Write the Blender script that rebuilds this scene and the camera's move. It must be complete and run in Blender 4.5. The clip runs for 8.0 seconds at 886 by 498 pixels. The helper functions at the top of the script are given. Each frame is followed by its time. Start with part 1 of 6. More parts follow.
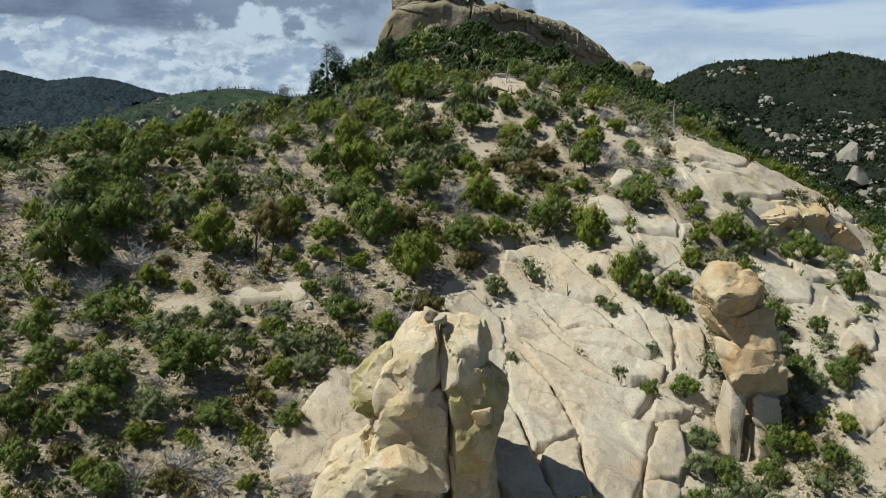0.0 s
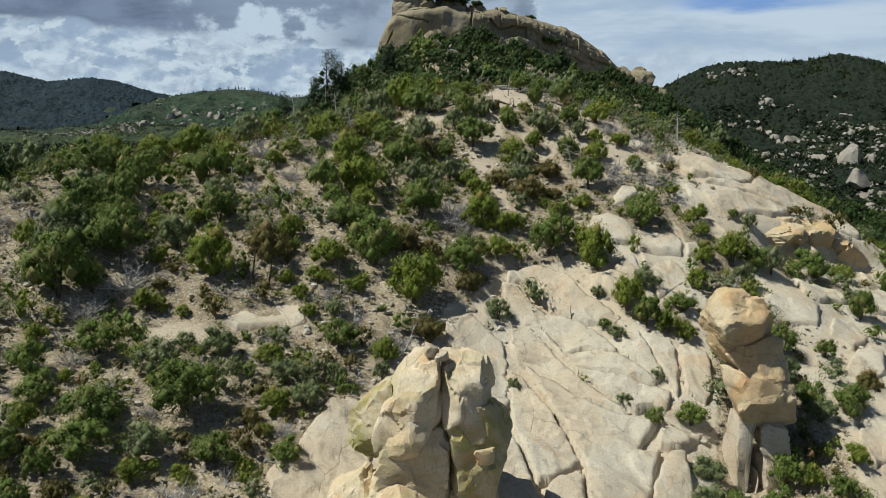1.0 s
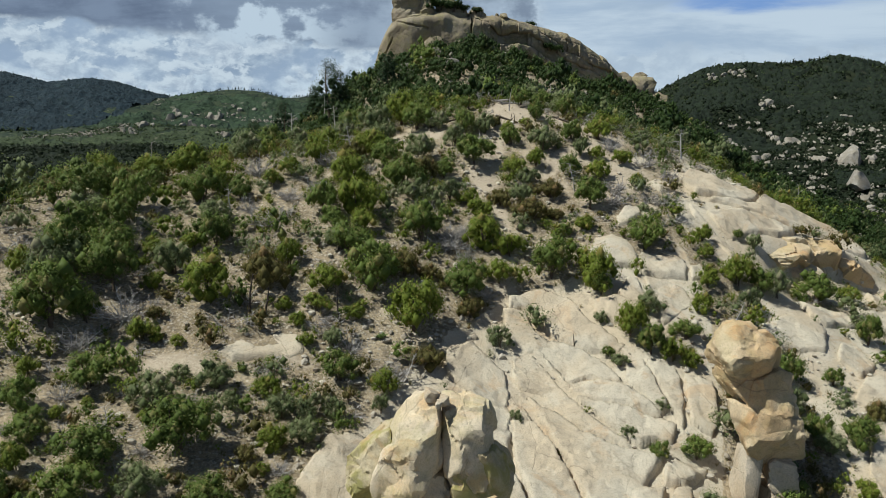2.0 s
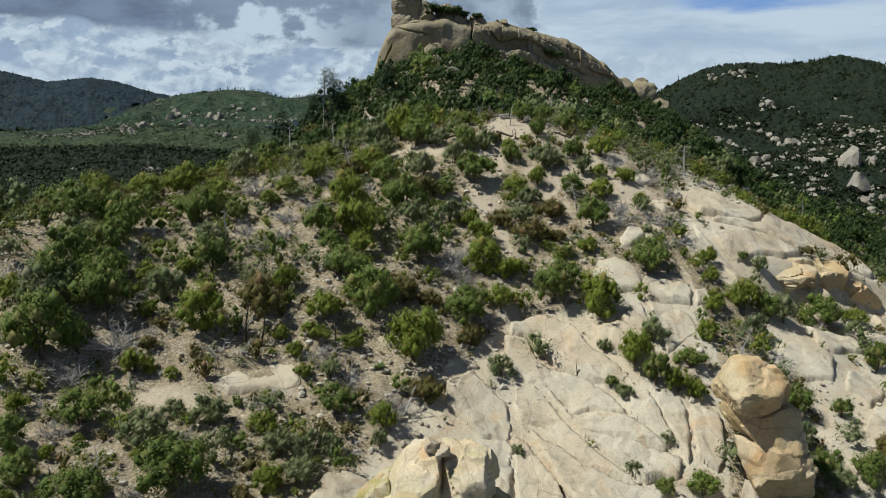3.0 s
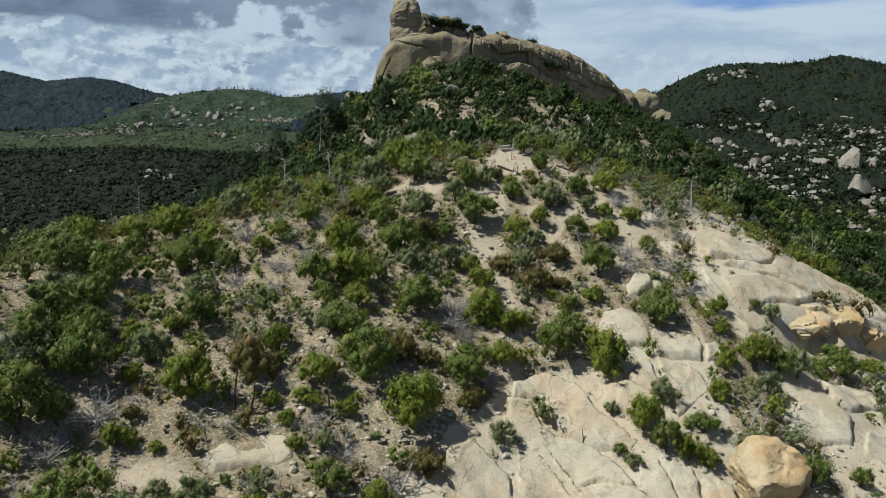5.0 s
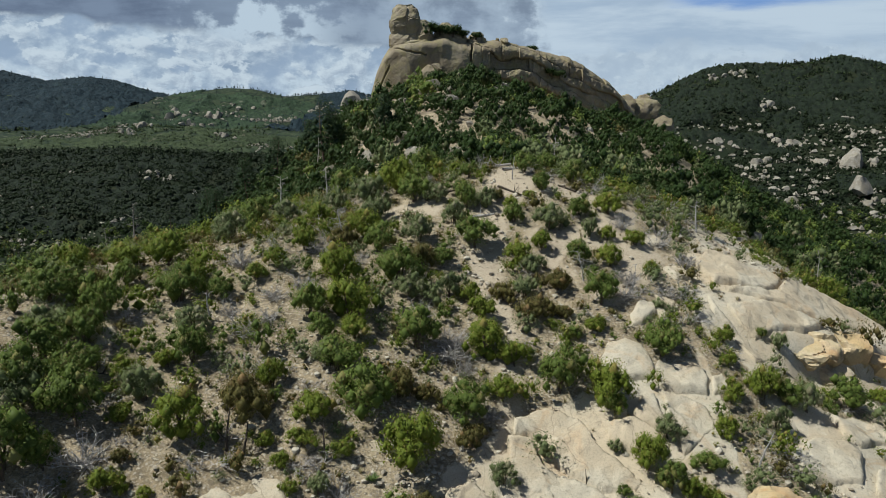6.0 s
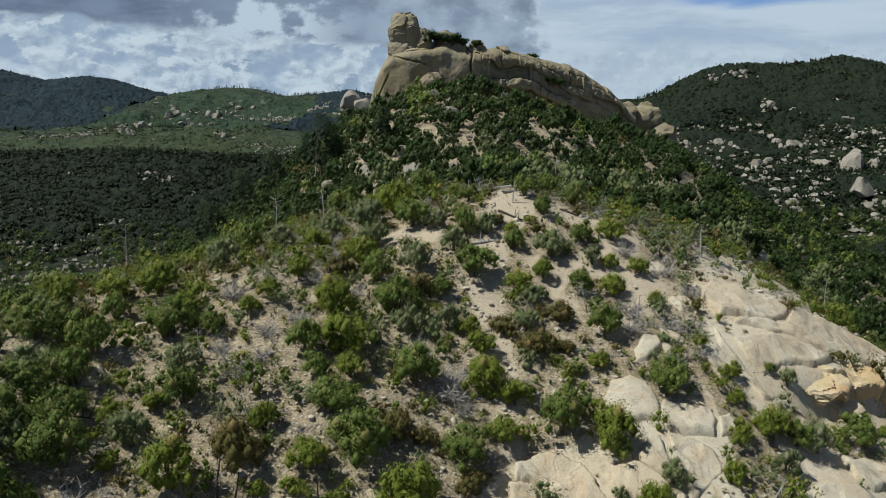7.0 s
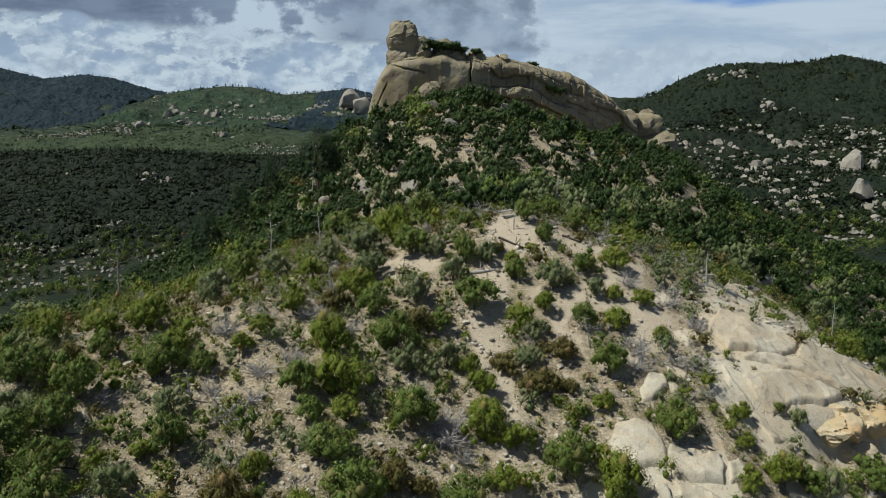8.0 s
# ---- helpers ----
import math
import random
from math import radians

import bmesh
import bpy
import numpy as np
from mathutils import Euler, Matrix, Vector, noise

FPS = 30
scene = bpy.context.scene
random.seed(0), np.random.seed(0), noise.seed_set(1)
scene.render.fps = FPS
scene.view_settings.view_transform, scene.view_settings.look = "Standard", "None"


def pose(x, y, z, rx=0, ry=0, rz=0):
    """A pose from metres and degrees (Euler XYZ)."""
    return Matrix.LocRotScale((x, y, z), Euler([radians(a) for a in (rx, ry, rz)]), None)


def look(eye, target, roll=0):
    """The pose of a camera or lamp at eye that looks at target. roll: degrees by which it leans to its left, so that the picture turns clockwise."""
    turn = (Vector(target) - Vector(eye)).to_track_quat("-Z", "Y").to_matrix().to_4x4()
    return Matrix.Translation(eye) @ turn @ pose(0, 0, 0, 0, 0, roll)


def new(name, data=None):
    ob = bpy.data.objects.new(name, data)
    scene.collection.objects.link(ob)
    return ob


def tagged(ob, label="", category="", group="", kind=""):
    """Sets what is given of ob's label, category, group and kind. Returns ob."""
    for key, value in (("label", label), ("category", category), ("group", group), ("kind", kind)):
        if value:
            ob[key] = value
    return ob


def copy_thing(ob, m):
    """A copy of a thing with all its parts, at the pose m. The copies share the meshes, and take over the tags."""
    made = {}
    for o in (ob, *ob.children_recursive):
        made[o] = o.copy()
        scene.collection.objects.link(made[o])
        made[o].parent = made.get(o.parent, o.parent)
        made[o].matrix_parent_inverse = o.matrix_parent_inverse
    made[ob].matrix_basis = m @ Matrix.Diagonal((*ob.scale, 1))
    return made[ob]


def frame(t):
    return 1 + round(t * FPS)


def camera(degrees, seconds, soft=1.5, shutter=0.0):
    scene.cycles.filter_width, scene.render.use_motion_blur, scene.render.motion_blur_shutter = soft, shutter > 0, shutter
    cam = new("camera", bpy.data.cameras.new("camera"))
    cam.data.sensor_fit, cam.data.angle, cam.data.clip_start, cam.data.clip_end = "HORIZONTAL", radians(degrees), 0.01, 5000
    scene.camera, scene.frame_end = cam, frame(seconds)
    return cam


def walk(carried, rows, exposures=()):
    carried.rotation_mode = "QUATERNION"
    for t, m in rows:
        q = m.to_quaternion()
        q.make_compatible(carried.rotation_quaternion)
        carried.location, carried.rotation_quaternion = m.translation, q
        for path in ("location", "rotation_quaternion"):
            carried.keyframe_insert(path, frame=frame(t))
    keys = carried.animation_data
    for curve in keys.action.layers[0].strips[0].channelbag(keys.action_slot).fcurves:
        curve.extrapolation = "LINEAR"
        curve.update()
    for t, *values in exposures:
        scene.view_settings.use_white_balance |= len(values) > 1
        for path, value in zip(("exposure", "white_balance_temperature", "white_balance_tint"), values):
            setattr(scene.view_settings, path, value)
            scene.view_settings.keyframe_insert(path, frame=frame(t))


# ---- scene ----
# ---- camera ----
cam = camera(61.7, 8.0, soft=0.75)
METRES, EYE, TILT, LEAN, TURN = 14.0, 0.0, -12.0, 0.0, 0.0
ROWS = [
    (0.0, 0.0, 0.0, 0.0, 0.0, 0.0, -0.0),
    (0.5, -0.0019, 0.0239, 0.0358, -0.0, 0.04, -0.02),
    (1.0, -0.0035, 0.0481, 0.0757, -0.0, 0.05, -0.03),
    (1.5, -0.0046, 0.0731, 0.1202, -0.0, 0.06, -0.03),
    (3.0, -0.0065, 0.1521, 0.2609, -0.02, 0.02, -0.03),
    (3.5, -0.008, 0.1821, 0.3086, -0.05, -0.0, -0.03),
    (4.0, -0.007, 0.2129, 0.3583, -0.03, -0.03, -0.01),
    (4.5, -0.0069, 0.2433, 0.4098, -0.05, -0.06, -0.0),
    (6.0, -0.0001, 0.3508, 0.5765, -0.03, -0.19, 0.06),
    (6.5, 0.0014, 0.3929, 0.6397, -0.05, -0.22, 0.05),
    (7.0, 0.0045, 0.4372, 0.7066, -0.04, -0.28, 0.07),
    (7.5, 0.0048, 0.484, 0.7749, -0.08, -0.34, 0.06),
    (8.0, 0.0051, 0.5333, 0.8449, -0.11, -0.4, 0.05),
]
EXPOSURES = [(0.0, -0.13, 6250.0, 3.0), (4.5, -0.14, 6250.0, 3.0), (8.0, -0.22, 6250.0, 3.0)]
walk(cam, [(t, pose(0, 0, EYE, TILT, LEAN, TURN) @ pose(METRES * x, METRES * y, METRES * z, 90 + pitch, roll, yaw)) for t, x, y, z, yaw, pitch, roll in ROWS], EXPOSURES)

# ---- sun and sky ----
SUN_FROM = Vector((-0.54, -0.08, 0.84)).normalized()


def node_graph(tree):
    tree.nodes.clear()

    def n(kind, ins=None, operation=None, clamp=False, mode=None, data_type=None, blend=None, attribute=None):
        nd = tree.nodes.new(kind)
        if operation:
            nd.operation = operation
        if clamp:
            nd.use_clamp = True
        if mode:
            nd.interpolation_type = mode
        if data_type:
            nd.data_type = data_type
        if blend:
            nd.blend_type = blend
        if attribute:
            nd.attribute_name = attribute
        for key, val in (ins or {}).items():
            if isinstance(val, bpy.types.NodeSocket):
                tree.links.new(val, nd.inputs[key])
            else:
                nd.inputs[key].default_value = val
        return nd

    return n


def maths(n, op, a, b=0.0, c=0.0, clamp=False):
    return n("ShaderNodeMath", operation=op, clamp=clamp, ins={0: a, 1: b, 2: c}).outputs[0]


def smooth(n, v, lo, hi, a=0.0, b=1.0):
    return n("ShaderNodeMapRange", mode="SMOOTHSTEP", ins={0: v, 1: lo, 2: hi, 3: a, 4: b}).outputs[0]


def mixc(n, f, a, b, blend="MIX"):
    nd = n("ShaderNodeMix", data_type="RGBA", blend=blend)
    t = nd.id_data
    for i, v in ((0, f), (6, a), (7, b)):
        if isinstance(v, bpy.types.NodeSocket):
            t.links.new(v, nd.inputs[i])
        else:
            nd.inputs[i].default_value = (*v, 1) if i and len(v) == 3 else v
    return nd.outputs[2]


def noise_tex(n, vec, scale, detail=5.0, rough=0.55, dist=0.0):
    return n("ShaderNodeTexNoise", ins={"Vector": vec, "Scale": scale, "Detail": detail, "Roughness": rough, "Distortion": dist}).outputs[0]


def build_sky():
    world = bpy.data.worlds.new("sky")
    scene.world = world
    world.use_nodes = True
    t = world.node_tree
    n = node_graph(t)
    sky = n("ShaderNodeTexSky")
    sky.sky_type, sky.sun_disc, sky.altitude = "NISHITA", False, 2000.0
    sky.sun_elevation, sky.sun_rotation = math.asin(SUN_FROM.z), math.atan2(SUN_FROM.x, SUN_FROM.y)
    blue = mixc(n, 1.0, sky.outputs[0], (0.1, 0.1, 0.1), "MULTIPLY")
    d = n("ShaderNodeTexCoord").outputs["Generated"]
    sep = n("ShaderNodeSeparateXYZ", ins={0: d})
    x, y, z = sep.outputs
    v = n("ShaderNodeVectorMath", operation="MULTIPLY", ins={0: d, 1: (10.0, 10.0, 15.0)}).outputs[0]
    v2 = n("ShaderNodeVectorMath", operation="MULTIPLY", ins={0: d, 1: (2.6, 2.6, 17.0)}).outputs[0]
    puff = noise_tex(n, v, 1.7, 10.0, 0.60, 0.1)
    puff_b = noise_tex(n, n("ShaderNodeVectorMath", operation="ADD", ins={0: v, 1: (-0.07, 0.0, 0.13)}).outputs[0], 1.7, 7.0, 0.55, 0.1)
    wide = noise_tex(n, v2, 1.3, 7.0, 0.58, 0.3)
    soft = maths(n, "SUBTRACT", puff, 0.5)
    slow = maths(n, "SUBTRACT", wide, 0.5)
    # heaped cumulus along the horizon: white crowns, blue-grey hollows
    lit = maths(n, "ADD", maths(n, "MULTIPLY", maths(n, "SUBTRACT", puff, puff_b), 3.0), 0.55, clamp=True)
    heap = mixc(n, smooth(n, lit, 0.0, 0.95), (0.52, 0.61, 0.74), (1.08, 1.14, 1.18))
    c1 = mixc(n, smooth(n, puff, 0.28, 0.56), (0.60, 0.70, 0.85), heap)
    crisp = noise_tex(n, v, 2.6, 12.0, 0.62, 0.25)
    crisp_b = noise_tex(n, n("ShaderNodeVectorMath", operation="ADD", ins={0: v, 1: (-0.05, 0.0, 0.10)}).outputs[0], 2.6, 9.0, 0.60, 0.25)
    billow = smooth(n, maths(n, "ADD", maths(n, "MULTIPLY", maths(n, "SUBTRACT", crisp, crisp_b), 3.2), 0.58), 0.05, 0.95)
    tower = mixc(n, billow, (0.64, 0.71, 0.82), (1.16, 1.19, 1.20))
    c1 = mixc(n, smooth(n, maths(n, "ADD", maths(n, "MULTIPLY", crisp, 0.5), maths(n, "MULTIPLY", puff, 0.5)), 0.485, 0.525, 0.0, 0.85), c1, tower)
    # flat dark base of a storm cloud over the west, its edge sinking eastwards
    edge = maths(n, "SUBTRACT", z, maths(n, "ADD", 0.0436, maths(n, "MULTIPLY", x, -0.0773)))
    edge = maths(n, "ADD", edge, maths(n, "ADD", maths(n, "MULTIPLY", soft, 0.055), maths(n, "MULTIPLY", slow, 0.03)))
    west = smooth(n, maths(n, "ADD", x, maths(n, "MULTIPLY", soft, 0.34)), 0.135, 0.095)
    deck = maths(n, "MULTIPLY", smooth(n, edge, -0.006, 0.010), west)
    torn = maths(n, "MULTIPLY", smooth(n, x, -0.36, -0.26), smooth(n, x, -0.09, -0.19))
    base_c = mixc(n, smooth(n, maths(n, "ADD", wide, maths(n, "MULTIPLY", soft, 0.5)), 0.40, 0.64), (0.24, 0.285, 0.385), (0.40, 0.46, 0.58))
    base_c = mixc(n, maths(n, "MULTIPLY", smooth(n, x, -0.20, -0.02), smooth(n, puff, 0.34, 0.60, 0.35, 0.95)), base_c, (0.74, 0.81, 0.90))
    hole = maths(n, "MULTIPLY", torn, smooth(n, puff, 0.47, 0.58))
    c1 = mixc(n, deck, c1, mixc(n, hole, mixc(n, maths(n, "MULTIPLY", torn, 0.6), base_c, (0.52, 0.59, 0.70)), (1.0, 1.07, 1.13)))
    # thin bright veil over the east, torn open to blue higher up
    veil = mixc(n, smooth(n, wide, 0.38, 0.60), (0.74, 0.84, 0.97), (1.04, 1.10, 1.16))
    tear = maths(n, "MULTIPLY", smooth(n, maths(n, "ADD", z, maths(n, "MULTIPLY", slow, 0.07)), 0.097, 0.112), smooth(n, x, 0.22, 0.34))
    veil = mixc(n, tear, veil, (0.38, 0.58, 1.0))
    east = smooth(n, maths(n, "ADD", x, maths(n, "MULTIPLY", soft, 0.10)), 0.10, 0.15)
    low = smooth(n, maths(n, "ADD", z, maths(n, "MULTIPLY", soft, 0.09)), 0.040, 0.056)
    c1 = mixc(n, maths(n, "MULTIPLY", east, 0.6), c1, (0.98, 1.04, 1.10))
    c2 = mixc(n, maths(n, "MULTIPLY", east, low), c1, veil)
    c2 = mixc(n, 1.0, c2, (0.91, 0.985, 1.10), "MULTIPLY")
    # broken cloud higher up, over the clear sky
    up = mixc(n, smooth(n, wide, 0.50, 0.66, 0.0, 0.75), blue, (0.20, 0.22, 0.26))
    out = mixc(n, smooth(n, z, 0.13, 0.22), c2, up)
    out = mixc(n, smooth(n, z, -0.02, -0.10), out, (0.10, 0.11, 0.10))
    bg = n("ShaderNodeBackground", ins={"Color": out, "Strength": 0.62})
    t.links.new(bg.outputs[0], n("ShaderNodeOutputWorld").inputs[0])


build_sky()
sun = new("sun", bpy.data.lights.new("sun", "SUN"))
sun.data.energy, sun.data.angle, sun.data.color = 5.45, radians(0.6), (1.0, 0.955, 0.88)
sun.matrix_world = look(SUN_FROM * 50, (0, 0, 0))


# ---- materials ----
def material(name, make):
    m = bpy.data.materials.new(name)
    m.use_nodes = True
    n = node_graph(m.node_tree)
    make(n, m.node_tree)
    return m


def finish(n, t, color, rough, bump=None, strength=0.5, dist=0.05):
    p = n("ShaderNodeBsdfPrincipled", ins={"Base Color": color, "Roughness": rough, "Specular IOR Level": 0.25})
    if bump is not None:
        b = n("ShaderNodeBump", ins={"Height": bump, "Strength": strength, "Distance": dist})
        t.links.new(b.outputs[0], p.inputs["Normal"])
    t.links.new(p.outputs[0], n("ShaderNodeOutputMaterial").inputs[0])
    return p


def place(n):
    return n("ShaderNodeNewGeometry").outputs["Position"]


def crack_lines(n, v, scale, width):
    """Thin irregular fracture lines: 1 in the line."""
    w = n("ShaderNodeTexNoise", ins={"Vector": v, "Scale": scale * 1.3, "Detail": 4.0}).outputs["Color"]
    q = n("ShaderNodeVectorMath", operation="ADD", ins={0: v, 1: n("ShaderNodeVectorMath", operation="MULTIPLY", ins={0: w, 1: (0.5 / scale, 0.5 / scale, 0.5 / scale)}).outputs[0]}).outputs[0]
    q = n("ShaderNodeVectorMath", operation="MULTIPLY", ins={0: q, 1: (1.0, 0.45, 0.7)}).outputs[0]
    vo = n("ShaderNodeTexVoronoi", ins={"Vector": q, "Scale": scale})
    vo.feature = "DISTANCE_TO_EDGE"
    return smooth(n, vo.outputs["Distance"], width, width * 0.25)


def granite_skin(n, v, pale, tan, stain, lichen=0.0, cracks=0.45):
    """Colour and relief of weathered granite."""
    big = noise_tex(n, v, 0.30, 5, 0.6, 0.4)
    mid = noise_tex(n, v, 1.5, 7, 0.65, 0.5)
    fine = noise_tex(n, v, 12.0, 6, 0.75)
    c = mixc(n, smooth(n, big, 0.38, 0.60), pale, tan)
    c = mixc(n, smooth(n, noise_tex(n, v, 0.55, 6, 0.62, 0.8), 0.54, 0.68, 0.0, 0.75), c, stain)
    c = mixc(n, smooth(n, mid, 0.42, 0.30, 0.0, 0.55), c, (min(1.0, pale[0] * 1.22), min(1.0, pale[1] * 1.22), min(1.0, pale[2] * 1.2)))
    c = mixc(n, smooth(n, mid, 0.54, 0.70, 0.0, 0.5), c, (pale[0] * 0.55, pale[1] * 0.53, pale[2] * 0.50))
    c = mixc(n, smooth(n, fine, 0.46, 0.70, 0.0, 0.55), c, (pale[0] * 0.45, pale[1] * 0.45, pale[2] * 0.46))
    grit = noise_tex(n, v, 42.0, 4, 0.8)
    c = mixc(n, smooth(n, grit, 0.54, 0.66, 0.0, 0.45), c, (pale[0] * 0.40, pale[1] * 0.39, pale[2] * 0.38))
    c = mixc(n, smooth(n, grit, 0.44, 0.34, 0.0, 0.35), c, (min(1.0, pale[0] * 1.3), min(1.0, pale[1] * 1.3), min(1.0, pale[2] * 1.3)))
    # dark water stains running down
    sv = n("ShaderNodeVectorMath", operation="MULTIPLY", ins={0: v, 1: (1.5, 1.5, 0.16)}).outputs[0]
    c = mixc(n, smooth(n, noise_tex(n, sv, 1.0, 5, 0.6), 0.56, 0.74, 0.0, 0.32), c, (0.17, 0.155, 0.14))
    if lichen:
        c = mixc(n, smooth(n, noise_tex(n, v, 0.8, 6, 0.65, 0.6), 0.44, 0.60, 0.0, lichen), c, (0.30, 0.28, 0.075))
    line = crack_lines(n, v, cracks, 0.006)
    hair = crack_lines(n, v, cracks * 3.1, 0.016)
    c = mixc(n, maths(n, "MULTIPLY", maths(n, "MULTIPLY", line, smooth(n, big, 0.44, 0.54)), 0.30), c, (0.09, 0.075, 0.06))
    c = mixc(n, maths(n, "MULTIPLY", maths(n, "MULTIPLY", hair, smooth(n, mid, 0.50, 0.60)), 0.25), c, (0.13, 0.11, 0.09))
    h = maths(n, "ADD", maths(n, "MULTIPLY", mid, 1.0), maths(n, "ADD", maths(n, "MULTIPLY", fine, 0.30), maths(n, "MULTIPLY", grit, 0.10)))
    h = maths(n, "SUBTRACT", h, maths(n, "ADD", maths(n, "MULTIPLY", line, 0.12), maths(n, "MULTIPLY", hair, 0.06)))
    return c, h


def granite(pale, tan, stain, lichen=0.0, cracks=0.45):
    def make(n, t):
        c, h = granite_skin(n, place(n), pale, tan, stain, lichen, cracks)
        finish(n, t, c, 0.88, h, 0.9, 0.10)

    return make


GRANITE = material("pale_granite", granite((0.560, 0.500, 0.395), (0.525, 0.435, 0.315), (0.50, 0.370, 0.240), 0.0, 0.28))
ROCK_TAN = material("tan_weathered_granite", granite((0.66, 0.565, 0.425), (0.62, 0.485, 0.30), (0.57, 0.37, 0.19), 0.26, 0.3))
ROCK_LICHEN = material("lichened_granite", granite((0.53, 0.45, 0.305), (0.48, 0.37, 0.20), (0.46, 0.29, 0.12), 0.75, 0.4))
ROCK_RUST = material("rust_stained_granite", granite((0.58, 0.475, 0.325), (0.55, 0.39, 0.22), (0.50, 0.285, 0.125), 0.16, 0.35))
LEG_STONE = material("buff_granite", granite((0.62, 0.54, 0.43), (0.57, 0.46, 0.33), (0.52, 0.37, 0.23), 0.0, 0.3))
# these two granites are dimmed to hold cloud shade on summit and ranges
CLIFF = material("cliff_granite", granite((0.315, 0.270, 0.200), (0.250, 0.203, 0.138), (0.16, 0.135, 0.11), 0.22, 0.12))
FAR_ROCK = material("far_granite", granite((0.34, 0.315, 0.275), (0.27, 0.24, 0.19), (0.22, 0.185, 0.145), 0.0, 0.2))


def ground_nodes(n, t):
    v = place(n)
    rock = n("ShaderNodeAttribute", attribute="rock").outputs["Fac"]
    sand = n("ShaderNodeAttribute", attribute="sand").outputs["Fac"]
    wood = n("ShaderNodeAttribute", attribute="wood").outputs["Fac"]
    big = noise_tex(n, v, 0.22, 5, 0.6, 0.4)
    mid = noise_tex(n, v, 1.3, 6, 0.62, 0.3)
    fine = noise_tex(n, v, 9.0, 6, 0.7)
    peb = n("ShaderNodeTexVoronoi", ins={"Vector": v, "Scale": 5.5, "Randomness": 1.0})
    soil = mixc(n, smooth(n, big, 0.35, 0.65), (0.370, 0.300, 0.200), (0.275, 0.218, 0.140))
    soil = mixc(n, smooth(n, mid, 0.50, 0.64, 0.0, 0.6), soil, (0.150, 0.120, 0.082))
    soil = mixc(n, smooth(n, mid, 0.44, 0.30, 0.0, 0.6), soil, (0.50, 0.415, 0.29))
    soil = mixc(n, smooth(n, fine, 0.52, 0.64, 0.0, 0.8), soil, (0.53, 0.455, 0.35))
    soil = mixc(n, smooth(n, fine, 0.46, 0.36, 0.0, 0.6), soil, (0.11, 0.086, 0.060))
    soil = mixc(n, smooth(n, peb.outputs["Distance"], 0.42, 0.22, 0.0, 0.85), soil, mixc(n, peb.outputs["Color"], (0.10, 0.08, 0.06), (0.56, 0.50, 0.41)))
    jag = n("ShaderNodeTexNoise", ins={"Vector": v, "Scale": 5.0, "Detail": 4.0}).outputs["Color"]
    bent = n("ShaderNodeVectorMath", operation="ADD", ins={0: v, 1: n("ShaderNodeVectorMath", operation="MULTIPLY", ins={0: jag, 1: (0.55, 0.55, 0.55)}).outputs[0]}).outputs[0]
    cob = n("ShaderNodeTexVoronoi", ins={"Vector": bent, "Scale": 3.4, "Randomness": 1.0})
    big_stone = maths(n, "MULTIPLY", smooth(n, cob.outputs["Distance"], 0.34, 0.26), smooth(n, n("ShaderNodeSeparateColor", ins={0: cob.outputs["Color"]}).outputs[0], 0.62, 0.66))
    # dark rims and blotches at the cobbles: shadow between stones put into the soil colour
    soil = mixc(n, maths(n, "MULTIPLY", smooth(n, cob.outputs["Distance"], 0.46, 0.36), maths(n, "SUBTRACT", 0.55, maths(n, "MULTIPLY", big_stone, 0.55))), soil, mixc(n, fine, (0.06, 0.05, 0.035), (0.20, 0.16, 0.11)))
    soil = mixc(n, maths(n, "MULTIPLY", big_stone, 0.7), soil, mixc(n, fine, (0.40, 0.35, 0.27), (0.56, 0.50, 0.41)))
    pale = mixc(n, smooth(n, fine, 0.35, 0.7), (0.49, 0.415, 0.315), (0.35, 0.285, 0.21))
    c = mixc(n, smooth(n, maths(n, "ADD", sand, maths(n, "MULTIPLY", maths(n, "SUBTRACT", mid, 0.5), 1.3)), 0.30, 0.68), soil, pale)
    bare, _ = granite_skin(n, v, (0.560, 0.500, 0.395), (0.525, 0.435, 0.315), (0.50, 0.370, 0.240), 0.0, 0.28)
    rocky = smooth(n, maths(n, "ADD", rock, maths(n, "MULTIPLY", maths(n, "SUBTRACT", mid, 0.5), 1.1)), 0.40, 0.58)
    c = mixc(n, rocky, c, bare)
    # floor set almost black: tree shade in the gaps is put into its colour
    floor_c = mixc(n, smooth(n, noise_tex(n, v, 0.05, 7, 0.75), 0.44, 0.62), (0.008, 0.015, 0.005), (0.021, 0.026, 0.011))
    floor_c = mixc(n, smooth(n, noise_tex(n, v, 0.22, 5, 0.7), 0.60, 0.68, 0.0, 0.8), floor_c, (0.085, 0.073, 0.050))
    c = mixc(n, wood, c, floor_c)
    heath = n("ShaderNodeAttribute", attribute="heath").outputs["Fac"]
    # lighter floor past y 800: the sunlit slopes are put into its colour
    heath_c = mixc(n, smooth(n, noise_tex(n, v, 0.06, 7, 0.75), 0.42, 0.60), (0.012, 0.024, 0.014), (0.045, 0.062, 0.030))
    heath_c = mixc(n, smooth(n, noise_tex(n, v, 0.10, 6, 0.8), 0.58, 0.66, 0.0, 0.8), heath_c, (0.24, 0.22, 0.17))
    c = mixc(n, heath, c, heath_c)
    h = maths(n, "ADD", maths(n, "MULTIPLY", mid, 0.8), maths(n, "ADD", maths(n, "MULTIPLY", fine, 0.35), maths(n, "ADD", maths(n, "MULTIPLY", big_stone, 0.8), maths(n, "MULTIPLY", peb.outputs["Distance"], -0.45))))
    finish(n, t, c, 0.95, h, 0.7, 0.06)


GROUND = material("stony_soil", ground_nodes)


